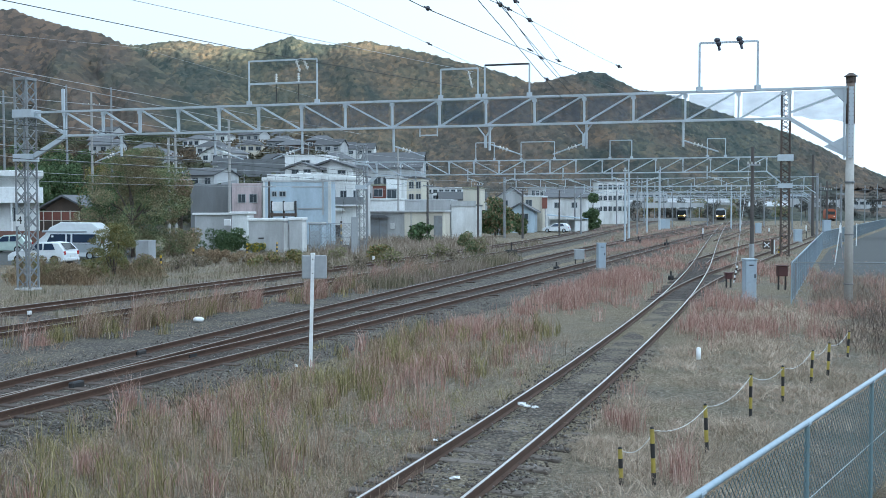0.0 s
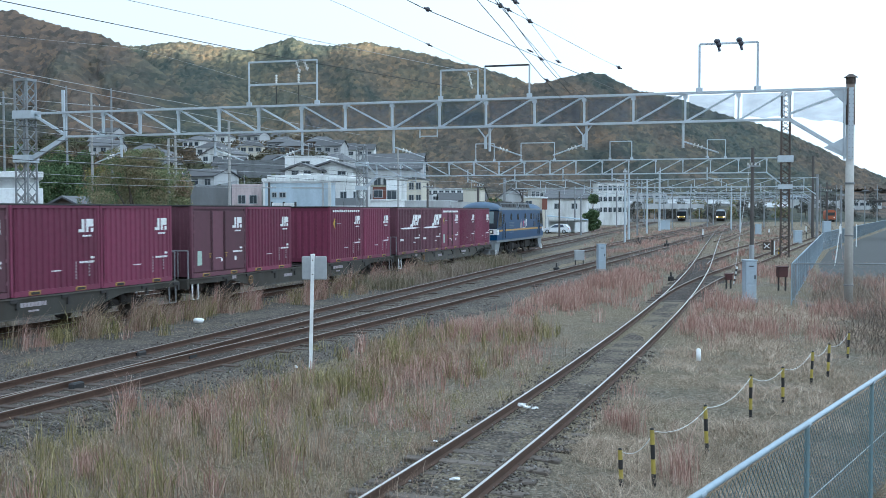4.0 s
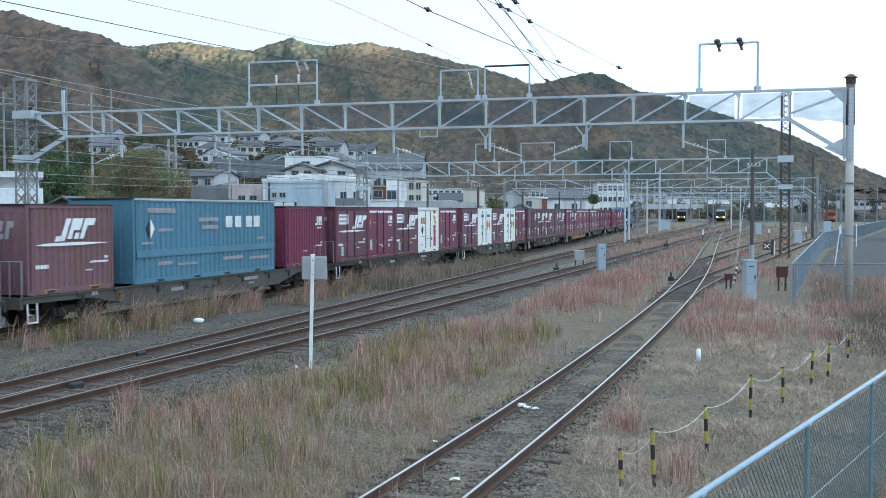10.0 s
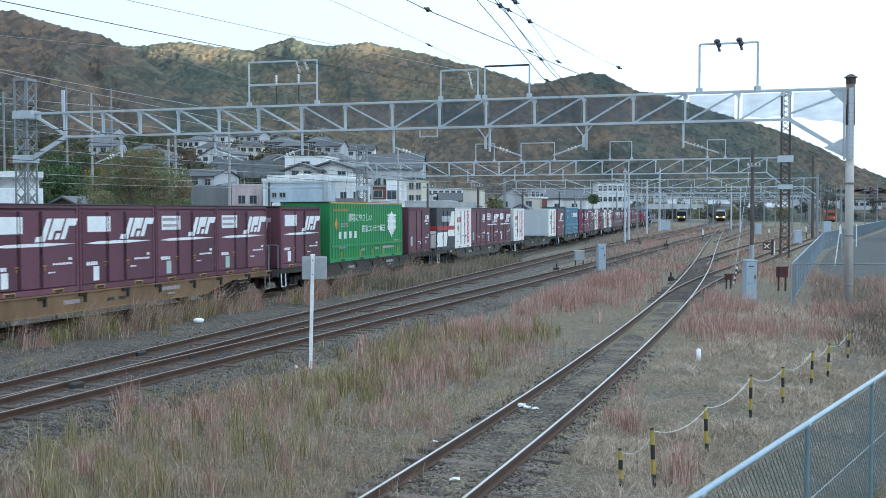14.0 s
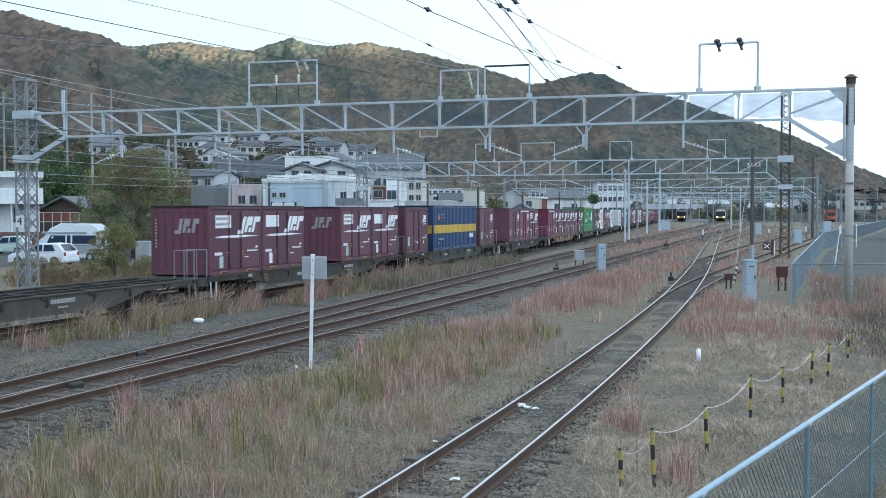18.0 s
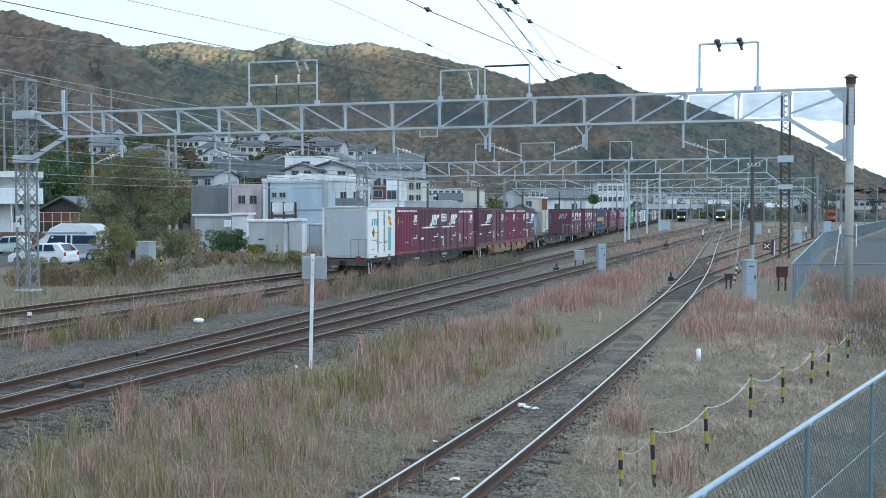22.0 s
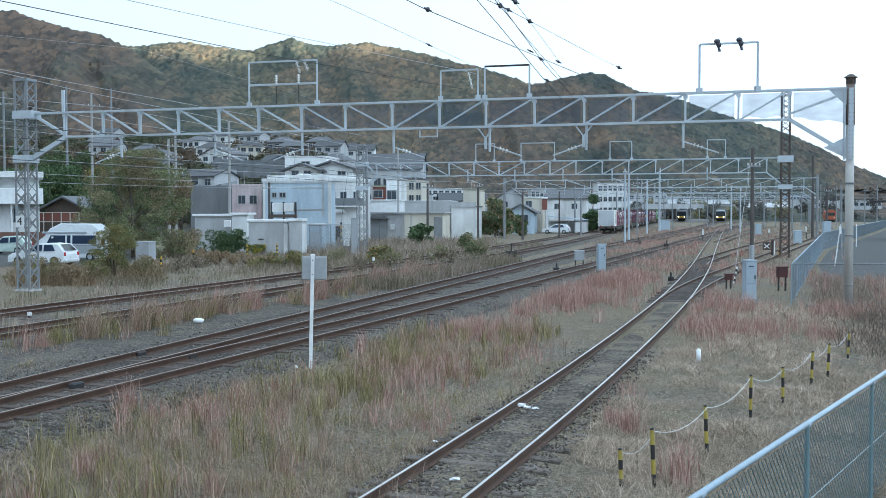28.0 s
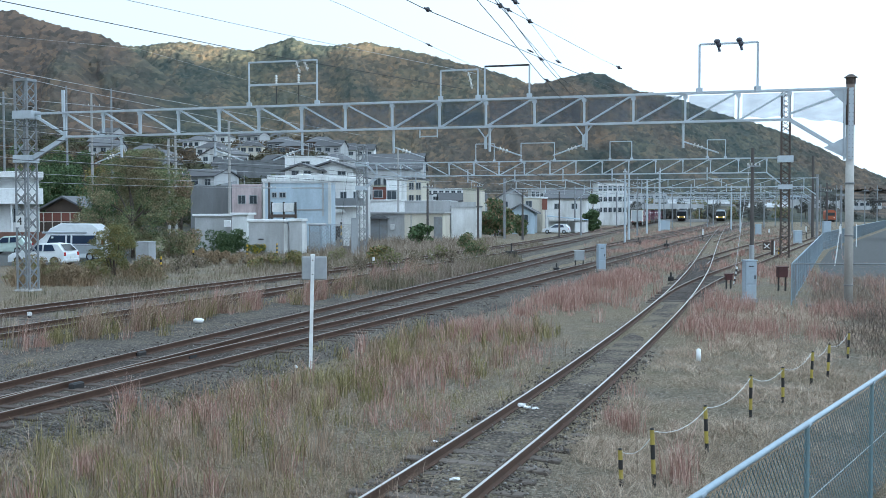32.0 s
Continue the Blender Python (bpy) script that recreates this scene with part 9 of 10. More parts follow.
    blades("shoulder_weeds", x[a], y[a], VR.uniform(0.12, 0.45, a.sum()), M_GREENGRASS, "fading green weeds on the ballast shoulder", 0.4, 0.003, 9, 0.07, 0.3, seed=77)
    blades("shoulder_weeds", x[~a], y[~a], VR.uniform(0.15, 0.55, (~a).sum()), M_DARKWEED, "dark dry weeds on the ballast shoulder", 0.4, 0.003, 8, 0.06, 0.3, seed=78)
    # taller mixed grass between the turnout and the siding
    lo = lambda v: -8.2 + (v - 15) * 0.36 + 2.6
    hi = lambda v: -0.3 + (v - 12) * 0.345 - 1.0 - 2.6 * min(1, max(0, (v - 13) / 6))
    x, y = scatter(3900, 8.0, 30, lambda v: max(VIEW_L(v), lo(v)), hi, 1.3)
    f = field(x, y, 0.5, 7.0)
    ok = keep_off(x, y, rail, 0.0) & (VR.uniform(0, 1, len(x)) < np.clip(0.34 + f * 1.6, 0.02, 1) * np.clip((y - 10.0) / 3.5, 0.22, 1))
    x, y, f = x[ok], y[ok], f[ok]
    g = field(x, y, 0.6, 15.0)
    a = g + VR.normal(0, 0.14, len(g)) > 0.09
    h2 = np.clip(field(x, y, 1.3, 17.0) * 1.1 + 0.95, 0.45, 1.5)
    blades("tall_grass", x[a], y[a], VR.uniform(0.15, 0.46, a.sum()) * h2[a], M_GREENGRASS, "tall fading green grass tufts", 0.36, 0.003, 7, 0.07, 0.3, seed=3)
    blades("tall_grass", x[~a], y[~a], VR.uniform(0.15, 0.48, (~a).sum()) * h2[~a], M_PLUME, "tall tan seed grass tufts", 0.36, 0.003, 6, 0.07, 0.3, seed=4)
    # red broom grass: clusters
    clumps = [(-0.63, 21.5, 0.55, 1.3, 0.55), (-1, 19.5, 0.25, 0.8, 0.55), (-5.55, 18.1, 0.05, 0.1, 0.62), (-4.22, 17.2, 0.14, 0.3, 0.5), (-3.83, 17.0, 0.10, 0.3, 0.5), (-3.56, 17.8, 0.12, 0.3, 0.58), (-4.82, 13.8, 0.06, 0.15, 0.5), (-2.92, 17, 0.2, 0.5, 0.5), (2.75, 17, 0.06, 0.2, 0.5), (2.94, 16.5, 0.05, 0.15, 0.55), (8.04, 30, 1.0, 1.6, 0.5), (3.04, 13.2, 0.07, 0.12, 0.85), (5.96, 27, 0.10, 1.2, 0.5), (3.49, 19.5, 0.06, 0.4, 0.45), (8.31, 33, 1.2, 3.0, 0.6), (10.5, 38, 0.9, 3.0, 0.6), (10.46, 28, 0.18, 0.5, 0.65), (17.6, 55, 1.6, 6.0, 0.6), (14.37, 70, 1.5, 8.0, 0.5), (23.14, 95, 3.0, 12.0, 0.6), (1.12, 27, 0.8, 2.5, 0.4), (-0.32, 17, 0.5, 0.8, 0.3)]
    xs, ys, hs = [], [], []
    for cx, cy, sx, sy, h in clumps:
        n = int(12 + 80 * min(sx * sy, 5))
        xs.append(cx + VR.normal(0, sx, n))
        ys.append(cy + VR.normal(0, sy, n))
        hs.append(h * VR.uniform(0.6, 1.15, n))
    # band along the right side of the diverging track
    t = VR.uniform(0, 1, 1250)
    yb = 29 + 30 * t
    xb = -2.2 + (yb - 29) * 0.35 + 1.9 + np.abs(VR.normal(0, 0.9, 1250)) * (1.0 + 1.3 * np.exp(-((yb - 45) / 9) ** 2))
    xs.append(xb), ys.append(yb), hs.append(VR.uniform(0.3, 0.75, 1250) * (0.7 + 0.5 * np.exp(-((yb - 44) / 11) ** 2)))
    x, y, h = np.concatenate(xs), np.concatenate(ys), np.concatenate(hs)
    ok = keep_off(x, y, [("L", 1.5), ("R", 1.3), ("N", 0.95), ("P", 0.8), ("Q", 0.8)], 0.0) & (VR.uniform(0, 1, len(x)) < np.clip(0.55 + 1.5 * field(x, y, 0.8, 51.0) + 2.0 * field(x, y, 0.28, 53.0), 0.03, 1))
    blades("red_grass", x[ok], y[ok], h[ok], M_REED, "tall rust-red broom grass in clumps", 0.27, 0.0038, 13, 0.09, 0.25, seed=5)
    # tan-pink reeds between the freight track and the turnout
    cl = []
    for _ in range(95):
        yc = VR.uniform(26.3, 56)
        xa = float(np.interp(yc, [p[1] for p in TRACK_A], [p[0] for p in TRACK_A]))
        cl.append((xa + 1.75 + abs(VR.normal(0, 0.75)), yc, VR.uniform(0.05, 0.24), int(VR.uniform(5, 22)), VR.uniform(0.35, 1.25)))
    xb = np.concatenate([c[0] + VR.normal(0, c[2], c[3]) for c in cl])
    yb = np.concatenate([c[1] + VR.normal(0, c[2] * 1.6, c[3]) for c in cl])
    hb = np.concatenate([np.full(c[3], c[4]) * VR.uniform(0.6, 1.1, c[3]) for c in cl])
    ok = keep_off(xb, yb, [("L", 2.0), ("A", 1.5)], 0.0)
    xb, yb, hb = xb[ok], yb[ok], hb[ok]
    pick = field(xb, yb, 1.1, 61.0) + VR.normal(0, 0.12, len(xb))
    half = pick > -0.17
    green = pick > 0.12
    blades("reed_grass", xb[green], yb[green], hb[green] * 0.8, M_GREENGRASS, "yellow-green tall weeds beside the freight track", 0.3, 0.004, 6, 0.08, 0.4, seed=26)
    xb, yb, hb, half = xb[~green], yb[~green], hb[~green], half[~green]
    blades("reed_grass", xb[half], yb[half], hb[half], M_PLUME, "tan plumed reeds beside the freight track", 0.30, 0.004, 11, 0.10, 0.5, seed=6, wind=0.2)
    blades("reed_grass", xb[~half], yb[~half], hb[~half], M_REED, "reddish plumed reeds beside the freight track", 0.20, 0.004, 10, 0.06, 0.5, seed=16, wind=0.2)
    # weeds between the freight tracks and beyond
    n = 2300
    yb = VR.uniform(30, 110, n)
    xa = np.interp(yb, [p[1] for p in TRACK_A], [p[0] for p in TRACK_A])
    xb = xa - 7.4 + VR.uniform(-3.0, 6.0, n)
    ok = keep_off(xb, yb, [("A", 1.5), ("Z", 1.35)], 0.04)
    xb, yb = xb[ok], yb[ok]
    f = field(xb, yb, 0.3, 31.0)
    a = f > -0.02
    blades("weeds", xb[a], yb[a], VR.uniform(0.15, 0.6, a.sum()), M_WEED, "brown roadside weeds beyond the tracks", 0.3, 0.005, 7, 0.12, 0.3, seed=7)
    blades("weeds", xb[~a], yb[~a], VR.uniform(0.2, 0.6, (~a).sum()), M_DUSKWEED, "dull brown weeds beyond the tracks", 0.35, 0.005, 7, 0.12, 0.3, seed=8)
    # tall weeds between freight and turnout tracks farther on
    n = 1500
    yb = VR.uniform(46, 72, n)
    xa = np.interp(yb, [p[1] for p in TRACK_A], [p[0] for p in TRACK_A])
    xb = xa + 1.7 + VR.uniform(0, 1.0, n) * np.clip(3.0 - (yb - 46) * 0.02, 1.0, 3.2)
    ok = keep_off(xb, yb, [("A", 1.4), ("L", 1.5)], 0.0)
    xb, yb = xb[ok], yb[ok]
    f = field(xb, yb, 0.4, 41.0)
    a = f > 0.0
    blades("weeds", xb[a], yb[a], VR.uniform(0.35, 0.95, a.sum()), M_WEED, "tall brown weeds between the tracks", 0.25, 0.006, 7, 0.12, 0.25, seed=9)
    blades("weeds", xb[~a], yb[~a], VR.uniform(0.3, 0.9, (~a).sum()), M_DUSKWEED, "tall dull weeds between the tracks", 0.3, 0.006, 7, 0.12, 0.25, seed=10)
    # weed strip in front of the garage
    x, y = scatter(1700, 78, 124, lambda v: v * -0.13, lambda v: v * 0.05, 1.0)
    ok = keep_off(x, y, [("A", 1.6), ("Z", 1.5)], 0.0)
    x, y = x[ok], y[ok]
    blades("weeds", x, y, VR.uniform(0.3, 1.1, len(x)), M_DUSKWEED, "tall dull brown weeds before the garage building", 0.4, 0.01, 6, 0.2, 0.25, seed=11)
    # weeds at the end of the service road
    x, y = scatter(1500, 33, 50, lambda v: 0.36 * v, lambda v: 0.47 * v, 1.0)
    ok = keep_off(x, y, [("P", 0.9), ("Q", 0.9)], 0.0)
    x, y = x[ok], y[ok]
    a = field(x, y, 0.3, 121.0) > 0.03
    blades("weeds", x[a], y[a], VR.uniform(0.2, 0.75, a.sum()), M_REED, "reddish weeds at the end of the service road", 0.35, 0.005, 8, 0.15, 0.3, seed=91)
    blades("weeds", x[~a], y[~a], VR.uniform(0.15, 0.7, (~a).sum()), M_DUSKWEED, "dull weeds at the end of the service road", 0.4, 0.005, 8, 0.15, 0.3, seed=92)
    # dark stalks by the concrete pole
    x = VR.uniform(10.2, 14.6, 230)
    y = 24 + (x - 10.2) * 1.6 + VR.uniform(-2.5, 4, 230)
    blades("dry_stalks", x, y, VR.uniform(0.4, 1.2, 230), M_TWIG, "dark dry brushwood stalks beside the pole", 0.9, 0.004, 5, 0.25, 0.4, seed=12)
    # tan and reddish weeds over the far sidings
    x, y = scatter(5200, 58, 230, lambda v: 0.145 * v, lambda v: 0.335 * v, 1.35)
    ok = keep_off(x, y, [("P", 0.8), ("Q", 0.8), ("N", 0.8)], 0.2)
    x, y = x[ok], y[ok]
    f = field(x, y, 0.12, 81.0)
    a = f > 0.14
    blades("far_weeds", x[a], y[a], VR.uniform(0.15, 0.5, a.sum()), M_REED, "reddish dry weeds over the far sidings", 0.5, 0.008, 6, 0.3, 0.3, seed=31)
    blades("far_weeds", x[~a], y[~a], VR.uniform(0.12, 0.36, (~a).sum()), M_DUSKWEED, "dull tan weeds over the far sidings", 0.5, 0.008, 6, 0.3, 0.3, seed=32)
    # dead weeds on the bank below the car park
    x, y = scatter(1100, 49, 59, lambda v: -0.42 * v, lambda v: -0.275 * v, 1.0)
    f = field(x, y, 0.35, 91.0)
    a = f > -0.05
    blades("weeds", x[a], y[a], VR.uniform(0.3, 0.95, a.sum()), M_RUSTWEED, "dead tan-brown weeds on the bank below the car park", 0.85, 0.006, 7, 0.15, 0.4, seed=41)
    blades("weeds", x[~a], y[~a], VR.uniform(0.2, 0.7, (~a).sum()), M_WEED, "dark olive weeds on the bank below the car park", 0.85, 0.006, 7, 0.15, 0.4, seed=42)
    # rank weeds before the cabins
    x, y = scatter(2600, 58, 92, lambda v: -0.30 * v, lambda v: -0.09 * v, 1.0)
    ok = keep_off(x, y, [("A", 1.5), ("Z", 1.5)], 0.0)
    x, y = x[ok], y[ok]
    f = field(x, y, 0.25, 95.0)
    ok = VR.uniform(0, 1, len(x)) < np.clip(0.55 + 1.6 * f, 0.08, 1)
    x, y, f = x[ok], y[ok], f[ok]
    a = VR.uniform(0, 1, len(x)) < 0.5
    blades("weeds", x[a], y[a], VR.uniform(0.15, 0.55, a.sum()), M_WEED, "dark olive weeds before the cabins", 0.5, 0.007, 8, 0.25, 0.3, seed=61)
    blades("weeds", x[~a], y[~a], VR.uniform(0.1, 0.5, (~a).sum()), M_DUSKWEED, "dull tan weeds before the cabins", 0.6, 0.007, 8, 0.25, 0.3, seed=62)
    # single bare stalks
    x = np.array([2.55, 4.93, 2.95, 2.54, -0.7])
    y = np.array([13.5, 17.5, 25.0, 24.0, 20.0])
    blades("dry_stalks", x, y, np.array([0.95, 0.6, 0.6, 0.6, 0.5]), M_TWIG, "single bare brown stalks", 0.12, 0.005, 2, 0.03, 0.2, seed=13)
    # heaped pale straw by the rope barrier and long strands in front
    x, y = scatter(17000, 9, 36, lambda v: 0.6 + (v - 12) * 0.34 + 0.1, VIEW_R, 1.4)
    ok = keep_off(x, y, rail, 0.02) & (VR.uniform(0, 1, len(x)) < np.clip(0.45 + 1.9 * field(x, y, 0.6, 111.0), 0.05, 1))
    x, y = x[ok], y[ok]
    blades("dry_grass", x, y, VR.uniform(0.04, 0.15, len(x)) * np.clip(0.9 + field(x, y, 0.9, 71.0), 0.5, 1.6), M_STRAW, "pale matted straw beside the rope barrier", 1.1, 0.0022, 8, 0.12, 0.1, seed=14)
    x, y = scatter(11000, 8, 24, VIEW_L, lambda v: -0.3 + (v - 12) * 0.345 - 0.8, 1.3)
    ok = keep_off(x, y, [("L", 2.1), ("R", 2.3)], 0.0) & (VR.uniform(0, 1, len(x)) < np.clip(0.65 + 1.3 * field(x, y, 0.5, 93.0), 0.1, 1))
    x, y = x[ok], y[ok]
    a = VR.uniform(0, 1, len(x)) < 0.6
    blades("dry_grass", x[a], y[a], VR.uniform(0.04, 0.14, a.sum()), M_STRAW, "matted dead straw in the foreground", 1.2, 0.002, 7, 0.12, 0.1, seed=51)
    blades("dry_grass", x[~a], y[~a], VR.uniform(0.05, 0.2, (~a).sum()), M_GREENGRASS, "short fading green grass in the foreground", 0.8, 0.002, 6, 0.1, 0.1, seed=52)
    x, y = scatter(700, 9, 19, lambda v: -0.30 * v, lambda v: -0.02 * v, 1.2)
    blades("dry_grass", x, y, VR.uniform(0.2, 0.42, len(x)), M_PLUME, "long bent dry strands in the foreground", 0.8, 0.0025, 5, 0.1, 0.5, seed=15)


def build_stones():
    """Loose ballast stones beside and between the nearest rails."""
    r = np.random.default_rng(17)
    oct_v = np.array([(1, 0, 0), (-1, 0, 0), (0, 1, 0), (0, -1, 0), (0, 0, 1), (0, 0, -1)], float)
    oct_f = np.array([(0, 2, 4), (2, 1, 4), (1, 3, 4), (3, 0, 4), (2, 0, 5), (1, 2, 5), (3, 1, 5), (0, 3, 5)])
    xs, ys, zs = [], [], []
    for key, n, y0, y1, wide, top in (("R", 9000, 13, 40, 2.6, 0.085), ("L", 5000, 15, 40, 1.6, 0.09), ("N", 6000, 8, 26, 0.95, 0.05), ("A", 3500, 25, 45, 1.9, 0.08)):
        c = [p for p in FINE[key] if y0 < p[1] < y1]
        pick = r.choice(len(c), n, p=(lambda w: w / w.sum())(np.array([1 / p[1] ** 1.2 for p in c])))
        d = r.normal(0, wide * 0.55, n) if key != "N" else r.uniform(-wide, wide, n)
        px = np.array([c[i][0] for i in pick]) + d * np.array([math.cos(c[i][2]) for i in pick]) + r.uniform(-0.25, 0.25, n) * 0.5
        py = np.array([c[i][1] for i in pick]) - d * np.array([math.sin(c[i][2]) for i in pick]) + r.uniform(-0.25, 0.25, n)
        half = 1.4 if key != "N" else 1.25
        xs.append(px), ys.append(py), zs.append(np.where(np.abs(d) < half, top, np.maximum(0.0, top * (1 - (np.abs(d) - half) / 0.75))))
    x, y, z = np.concatenate(xs), np.concatenate(ys), np.concatenate(zs)
    n = len(x)
    s = r.uniform(0.014, 0.036, n)
    v = oct_v[None] * s[:, None, None] * r.uniform(0.6, 1.3, (n, 6, 1))
    v[:, :, 2] *= 0.75
    rot = r.uniform(0, 6.28, n)
    vx = v[:, :, 0] * np.cos(rot)[:, None] - v[:, :, 1] * np.sin(rot)[:, None] + x[:, None]
    vy = v[:, :, 0] * np.sin(rot)[:, None] + v[:, :, 1] * np.cos(rot)[:, None] + y[:, None]
    vz = v[:, :, 2] + (z + s * 0.3)[:, None]
    m = islands("loose_stones", [(0.0, (0.075, 0.062, 0.054)), (0.5, (0.122, 0.105, 0.092)), (0.85, (0.180, 0.164, 0.150)), (1.0, (0.28, 0.265, 0.25))], 0.95)
    me = raw_mesh("ballast_stones", np.stack([vx, vy, vz], 2).reshape(-1, 3), (oct_f[None] + (np.arange(n) * 6)[:, None, None]).reshape(-1, 3), m)
    tagged(new("ballast_stones", me), "loose grey-brown ballast stones along the tracks", "stones", kind="stuff")


build_stones()


def leaf_cloud(name, centres, n, size, material, parent, label="", seed=1):
    """Leaves strewn through overlapping blobs (x, y, z, rx, rz), mostly near their skins."""
    r = np.random.default_rng(seed)
    c = np.array(centres)
    pick = r.choice(len(c), n, p=(c[:, 3] ** 2 * c[:, 4]) / (c[:, 3] ** 2 * c[:, 4]).sum())
    d = r.normal(0, 1, (n, 3))
    d /= np.linalg.norm(d, axis=1)[:, None]
    rad = r.uniform(0.45, 1.08, n) ** 0.6
    p = c[pick, :3] + d * rad[:, None] * np.stack([c[pick, 3], c[pick, 3], c[pick, 4]], 1)
    p[:, 2] = np.maximum(p[:, 2], 0.05)
    s = size * r.uniform(0.55, 1.35, n)
    a = r.normal(0, 1, (n, 3))
    a /= np.linalg.norm(a, axis=1)[:, None]
    b = np.cross(a, r.normal(0, 1, (n, 3)))
    b /= np.linalg.norm(b, axis=1)[:, None]
    v = np.stack([p - a * s[:, None], p + b * s[:, None] * 0.55, p + a * s[:, None], p - b * s[:, None] * 0.55], 1)
    me = raw_mesh(name, v.reshape(-1, 3), np.arange(n)[:, None] * 4 + np.array([[0, 1, 2, 3]]), material)
    ob = new(name, me)
    ob.parent = parent
    return tagged(ob, label, kind="stuff")


def tree(x, y, h, blobs, n, size, material, label, trunk=0.18, second=None, name="tree"):
    t = thing(name, Matrix.Translation((x, y, 0)), label, name)
    limb = MB().rod((0, 0, -0.1), (0, 0, h * 0.35), trunk, 10, trunk * 0.75)
    rnd = random.Random(int(x * 10) + 7)
    for bx, by, bz, *_ in blobs[:9]:
        m = Vector((bx * 0.4 + rnd.uniform(-0.2, 0.2), by * 0.4, h * 0.35 + (bz - h * 0.35) * 0.5))
        limb.rod((0, 0, h * 0.33 if name == "tree" else 0.0), m, trunk * 0.5, 6, trunk * 0.35)
        limb.rod(m, (bx, by, bz), trunk * 0.35, 6, trunk * 0.1)
    part("trunk", limb, M_BARK, t)
    leaf_cloud("crown", blobs, n, size, material, t, seed=int(h * 100))
    if second:
        leaf_cloud("crown", [(b[0] * 1.05, b[1] - 0.3, b[2], b[3] * 0.95, b[4] * 0.95) for b in blobs], n // 3, size, second, t, seed=int(h * 77))
    return t


def blobs(rnd, n, rx, z0, z1, r0, r1):
    out = []
    for _ in range(n):
        a, q = rnd.uniform(0, 6.28), rnd.random() ** 0.5
        z = z0 + (z1 - z0) * rnd.random() ** 1.15
        k = 0.25 + 0.75 * math.sqrt(max(0.0, 1 - ((z - z0) / (z1 - z0)) ** 2))
        out.append((rx * q * k * math.cos(a), rx * q * k * math.sin(a), z, rnd.uniform(r0, r1), rnd.uniform(r0, r1) * 0.85))
    return out


build_grass()
_rb = random.Random(4)
tree(-23.69, 79, 8.4, blobs(_rb, 70, 3.9, 0.3, 7.8, 0.45, 1.15), 52000, 0.055, M_LEAF_TURN, "broad bushy tree turning from green to rust brown", 0.16, M_LEAF_TURN)
tree(-28.46, 86, 7.0, blobs(_rb, 22, 2.2, 0.6, 6.2, 0.5, 1.1), 16000, 0.06, M_LEAF_GREEN, "dense dark green tree beside the car park", 0.14, M_LEAF_AUT)
tree(-20.69, 82, 6.4, blobs(_rb, 22, 1.2, 0.4, 5.8, 0.35, 0.8), 7000, 0.07, M_LEAF_AUT, "thin-leaved tree with rust and pale leaves", 0.10, M_PLUME)
tree(-17.0, 53.4, 3.0, blobs(_rb, 58, 1.45, 0.1, 2.7, 0.18, 0.42), 17000, 0.034, M_LEAF_OLIVE, "tall olive-green bush on the bank below the car park", 0.06, M_LEAF_YEL, "shrub")
tree(-15.75, 54.4, 1.5, blobs(_rb, 30, 1.2, 0.05, 1.2, 0.16, 0.34), 7000, 0.032, M_LEAF_DEAD, "brown dead scrub at the foot of an olive bush", 0.04, M_LEAF_AUT, "shrub")
for _x, _y, _h, _n in ((-19.6, 51.6, 1.3, 26), (-18.3, 50.8, 1.0, 22), (-21.1, 52.6, 1.5, 26)):
    tree(_x, _y, _h, blobs(_rb, _n, 1.1, 0.05, _h * 0.85, 0.12, 0.3), 6000, 0.030, M_LEAF_DEAD, "ochre dead scrub on the bank below the car park", 0.03, M_LEAF_OLIVE if _n == 26 else None, "shrub")
for _x, _y, _h in ((-15.3, 69.5, 1.0), (-13.4, 70.5, 0.8), (-16.6, 71.5, 1.2), (-11.4, 68.0, 0.6), (-18.4, 64.0, 0.7)):
    tree(_x, _y, _h, blobs(_rb, 18, 1.5, 0.05, _h * 0.8, 0.15, 0.32), 3600, 0.042, M_LEAF_DEAD, "low tangle of red-brown dead scrub near the cabins", 0.03, M_RUSTWEED, "shrub")
tree(-18.72, 90, 2.2, blobs(_rb, 26, 2.3, 0.3, 1.8, 0.35, 0.75), 10000, 0.07, M_LEAF_GREEN, "dense dark green bush before the cabins", 0.06, None, "shrub")
tree(-15.49, 87, 1.0, blobs(_rb, 8, 0.8, 0.2, 0.8, 0.25, 0.4), 1500, 0.07, M_FLOWER, "low bush of yellow flowers", 0.04, M_LEAF_GREEN, "shrub")
tree(-2.39, 112, 2.8, blobs(_rb, 10, 1.3, 0.5, 2.3, 0.35, 0.7), 900, 0.2, M_LEAF_GREEN, "large-leaved green shrub before the garage", 0.08, None, "shrub")
tree(-4.48, 72, 1.4, blobs(_rb, 8, 1.0, 0.3, 1.0, 0.3, 0.5), 1200, 0.09, M_LEAF_AUT, "olive scrub between the tracks", 0.04, M_LEAF_YEL, "shrub")
tree(2.06, 82, 2.0, blobs(_rb, 10, 0.9, 0.2, 1.7, 0.3, 0.6), 3000, 0.06, M_LEAF_AUT, "upright olive weed bush by the rails", 0.04, M_LEAF_GREEN, "shrub")
tree(-10.24, 66, 1.3, blobs(_rb, 10, 2.4, 0.2, 0.9, 0.3, 0.5), 3000, 0.06, M_LEAF_AUT, "brown scrub along the side track", 0.04, M_LEAF_YEL, "shrub")
tree(7.03, 140, 6.0, blobs(_rb, 16, 2.6, 0.8, 5.0, 0.8, 1.3), 3500, 0.2, M_LEAF_AUT, "bushy tree turning brown by the houses", 0.15, M_LEAF_GREEN)
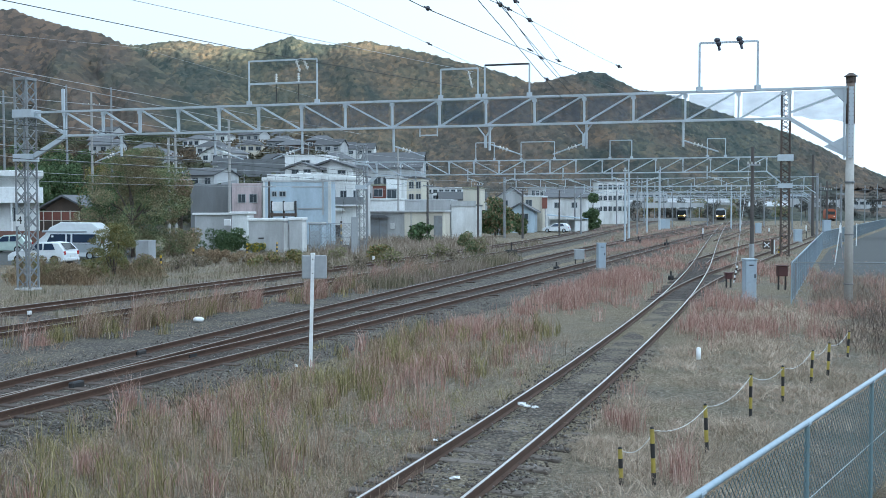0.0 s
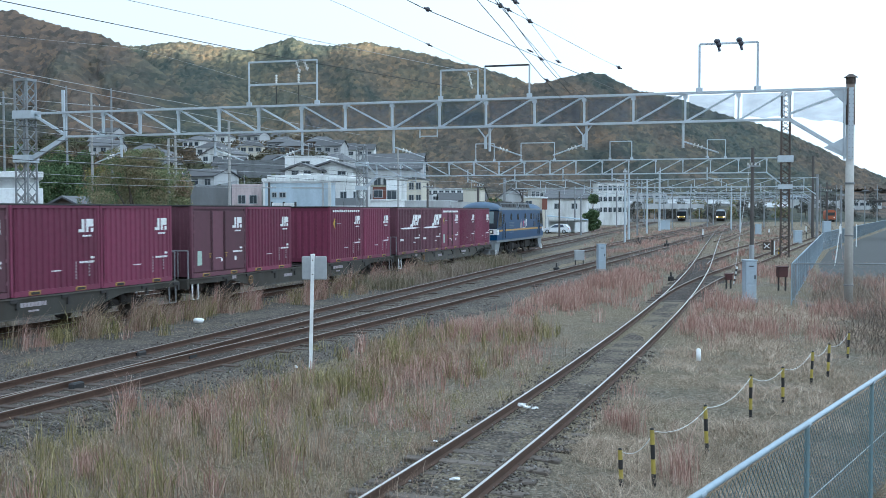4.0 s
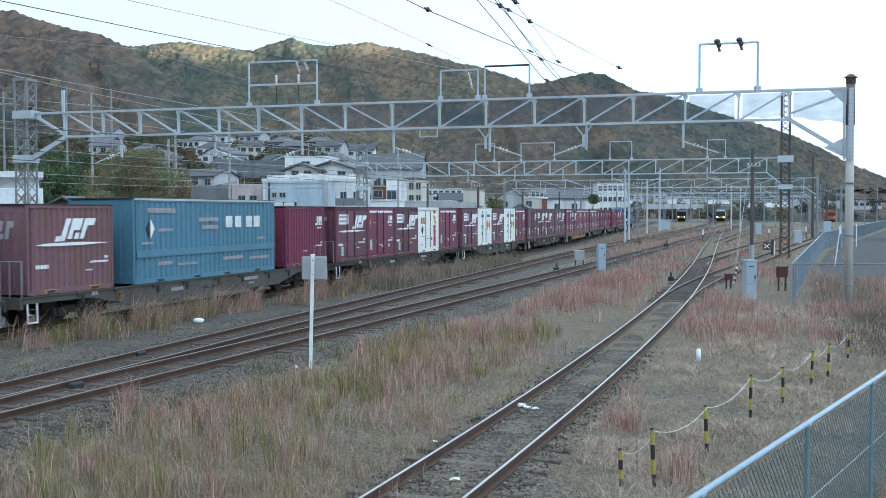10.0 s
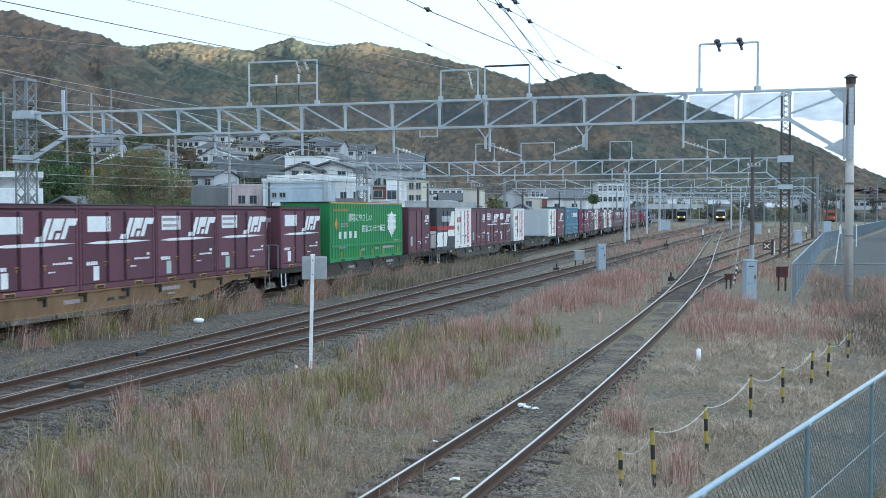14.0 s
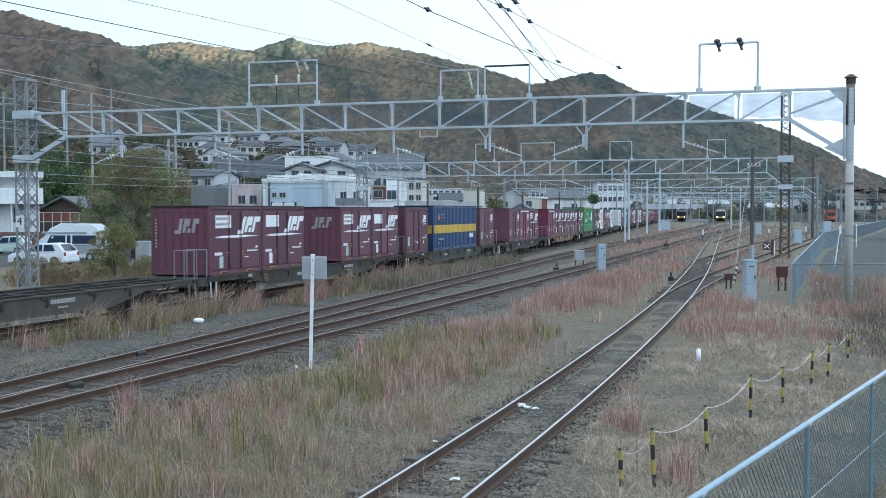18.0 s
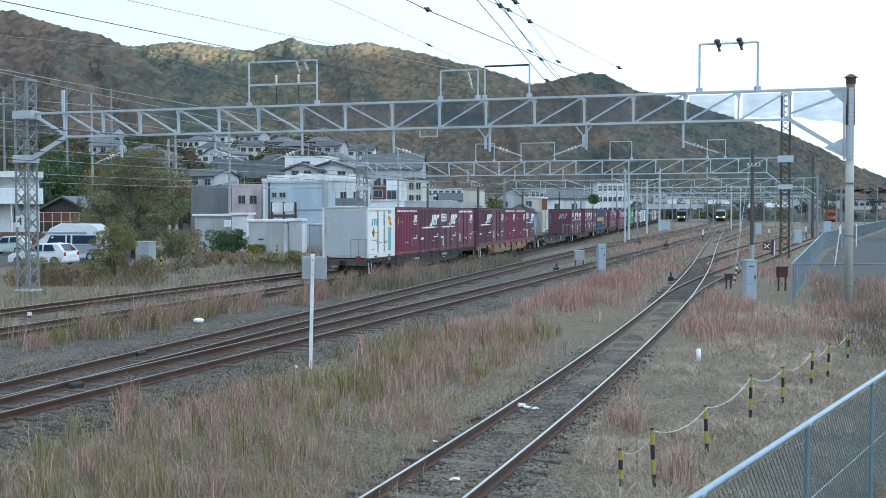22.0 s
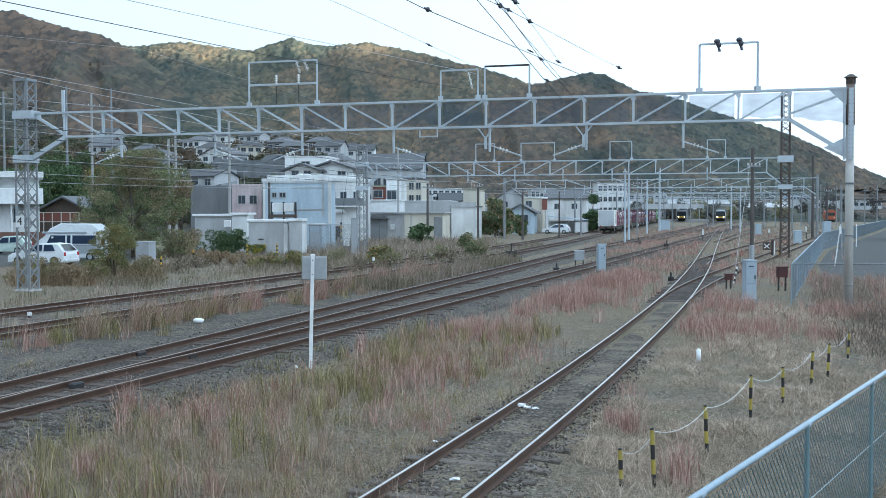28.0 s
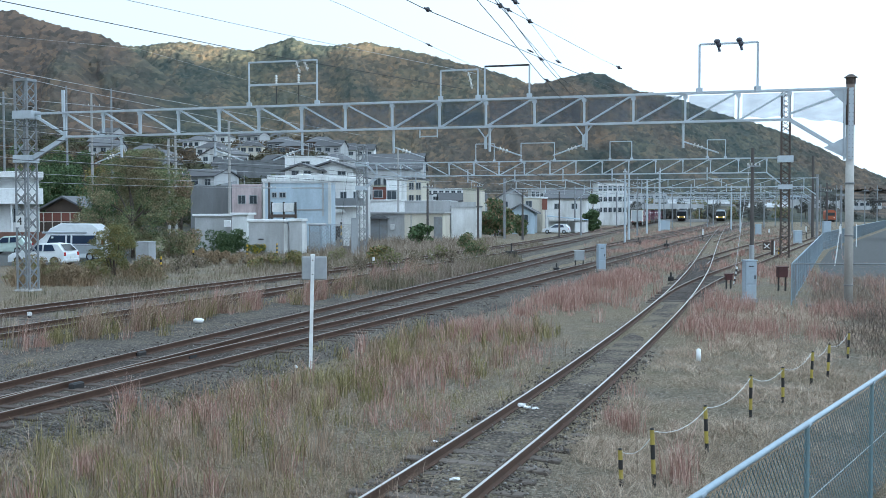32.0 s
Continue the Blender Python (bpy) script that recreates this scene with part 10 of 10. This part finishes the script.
tree(11.14, 150, 3.4, blobs(_rb, 10, 2.0, 0.5, 2.6, 0.6, 0.9), 2000, 0.18, M_LEAF_GREEN, "low green hedge tree by the line", 0.1, M_LEAF_AUT)
tree(25.42, 175, 6.8, blobs(_rb, 14, 1.3, 0.8, 6.0, 0.6, 0.9), 3500, 0.2, M_LEAF_GREEN, "dark green columnar tree among the masts", 0.15)
for _k in range(9):
    tree(122.56 + _k * 3.0, 398 + 2 * math.sin(_k * 2.1), 3.6, blobs(_rb, 6, 1.6, 0.6, 2.6, 0.9, 1.3), 500, 0.35, M_LEAF_GREEN, "dark hedge tree at the far side of the yard", 0.12)
# twiggy weeds along the side of the turnout
for _px, _Y, _h in ((-4.72, 60, 1.0), (-3.29, 64, 1.3), (-1.95, 66, 0.9), (-0.36, 74, 1.4), (0.61, 70, 0.9), (3.1, 86, 1.3), (-7.1, 58, 0.9), (-7.44, 74, 1.2), (-16.05, 62, 0.8), (-15.82, 66, 0.7)):
    tree(_px, _Y, _h, blobs(_rb, 9, 0.75, 0.1, _h * 0.85, 0.2, 0.4), 1300, 0.05, M_WEED if _h < 1.2 else M_LEAF_OLIVE, "dull twiggy weed bush beside the rails" if _h < 1.2 else "olive weed bush beside the rails", 0.03, M_DUSKWEED, "shrub")
# bare and dull trees at the far end of the yard
for _x, _Y, _h in ((61.46, 330, 7), (69.96, 350, 9), (73.53, 340, 7), (79.33, 345, 8), (87.17, 350, 9), (89.32, 340, 7), (95.34, 345, 9), (101.5, 350, 8), (104.17, 340, 7), (113.93, 350, 9), (120.78, 345, 8), (130.17, 350, 10), (133.88, 340, 8), (143.39, 345, 10)):
    tree(_x, _Y, _h, blobs(_rb, 12, 3.4, 0.8, _h * 0.9, 0.9, 1.6), 1300, 0.28, M_LEAF_GREY if _h != 9 else M_LEAF_AUT, "dull grey-brown tree at the far end of the yard" if _h != 9 else "olive tree at the far end of the yard", 0.16)
# woodland edge behind the white house
for _x, _Y, _h, _m in ((-56.85, 150, 12, M_LEAF_GREEN), (-57.59, 160, 13, M_LEAF_GREEN), (-51.77, 150, 10.5, M_LEAF_YEL), (-61.29, 155, 11, M_LEAF_AUT), (-53.53, 165, 12, M_LEAF_AUT), (-51.44, 170, 12, M_LEAF_AUT), (-62.59, 150, 10, M_LEAF_GREEN), (-49.13, 175, 11, M_LEAF_AUT), (-70.46, 190, 16, M_LEAF_AUT), (-69.25, 200, 17, M_LEAF_GREEN), (-79.24, 195, 17, M_LEAF_GREEN), (-46.6, 180, 11, M_LEAF_AUT), (-48.4, 125, 8, M_LEAF_GREEN), (-46.56, 128, 9, M_LEAF_GREEN)):
    tree(_x, _Y, _h, blobs(_rb, 18, 3.6, 1.5, _h * 0.92, 1.2, 2.0), 6500, 0.17, _m, "woodland tree at the foot of the slope" + (", dark green" if _m == M_LEAF_GREEN else ", yellowing" if _m == M_LEAF_YEL else ", turning brown"), 0.25, M_LEAF_GREEN)


def slope_scrub():
    """Crowns of trees and scrub among the hillside houses."""
    r = np.random.default_rng(9)
    k, n = 4600, 46
    y = r.uniform(160, 430, k)
    x = r.uniform(-0.43, 0.06, k) * y
    z = np.array([slope_z(a, b) for a, b in zip(x, y)])
    size = r.uniform(0.8, 2.8, k)
    q = r.normal(0, 1, (k, n, 3))
    q /= np.linalg.norm(q, axis=2)[:, :, None]
    c = q * size[:, None, None] * r.uniform(0.5, 1.05, (k, n, 1)) * np.array([1, 1, 0.85]) + np.stack([x, y, z + size * 0.6], 1)[:, None, :]
    u = np.cross(q, r.normal(0, 1, (k, n, 3)))
    w = np.cross(q, u) + 0.7 * r.normal(0, 1, (k, n, 3))
    reach = (size[:, None] * r.uniform(0.14, 0.34, (k, n)))[:, :, None]
    u *= reach / np.linalg.norm(u, axis=2)[:, :, None]
    w *= reach / np.linalg.norm(w, axis=2)[:, :, None]
    me = raw_mesh("scrub", np.stack([c - u, c + w, c + u], 2).reshape(-1, 3), np.arange(k * n * 3).reshape(-1, 3), M_WOODS)
    tagged(new("scrub", me), "olive and brown scrub among the hillside houses", "scrub", kind="stuff")


slope_scrub()


# ---- what moves ----
def motions():
    for ob, u, z in MOVERS:
        walk(ob, [(t, on_track(u, t, z)) for t in (x * 1.0 for x in range(33))])


motions()
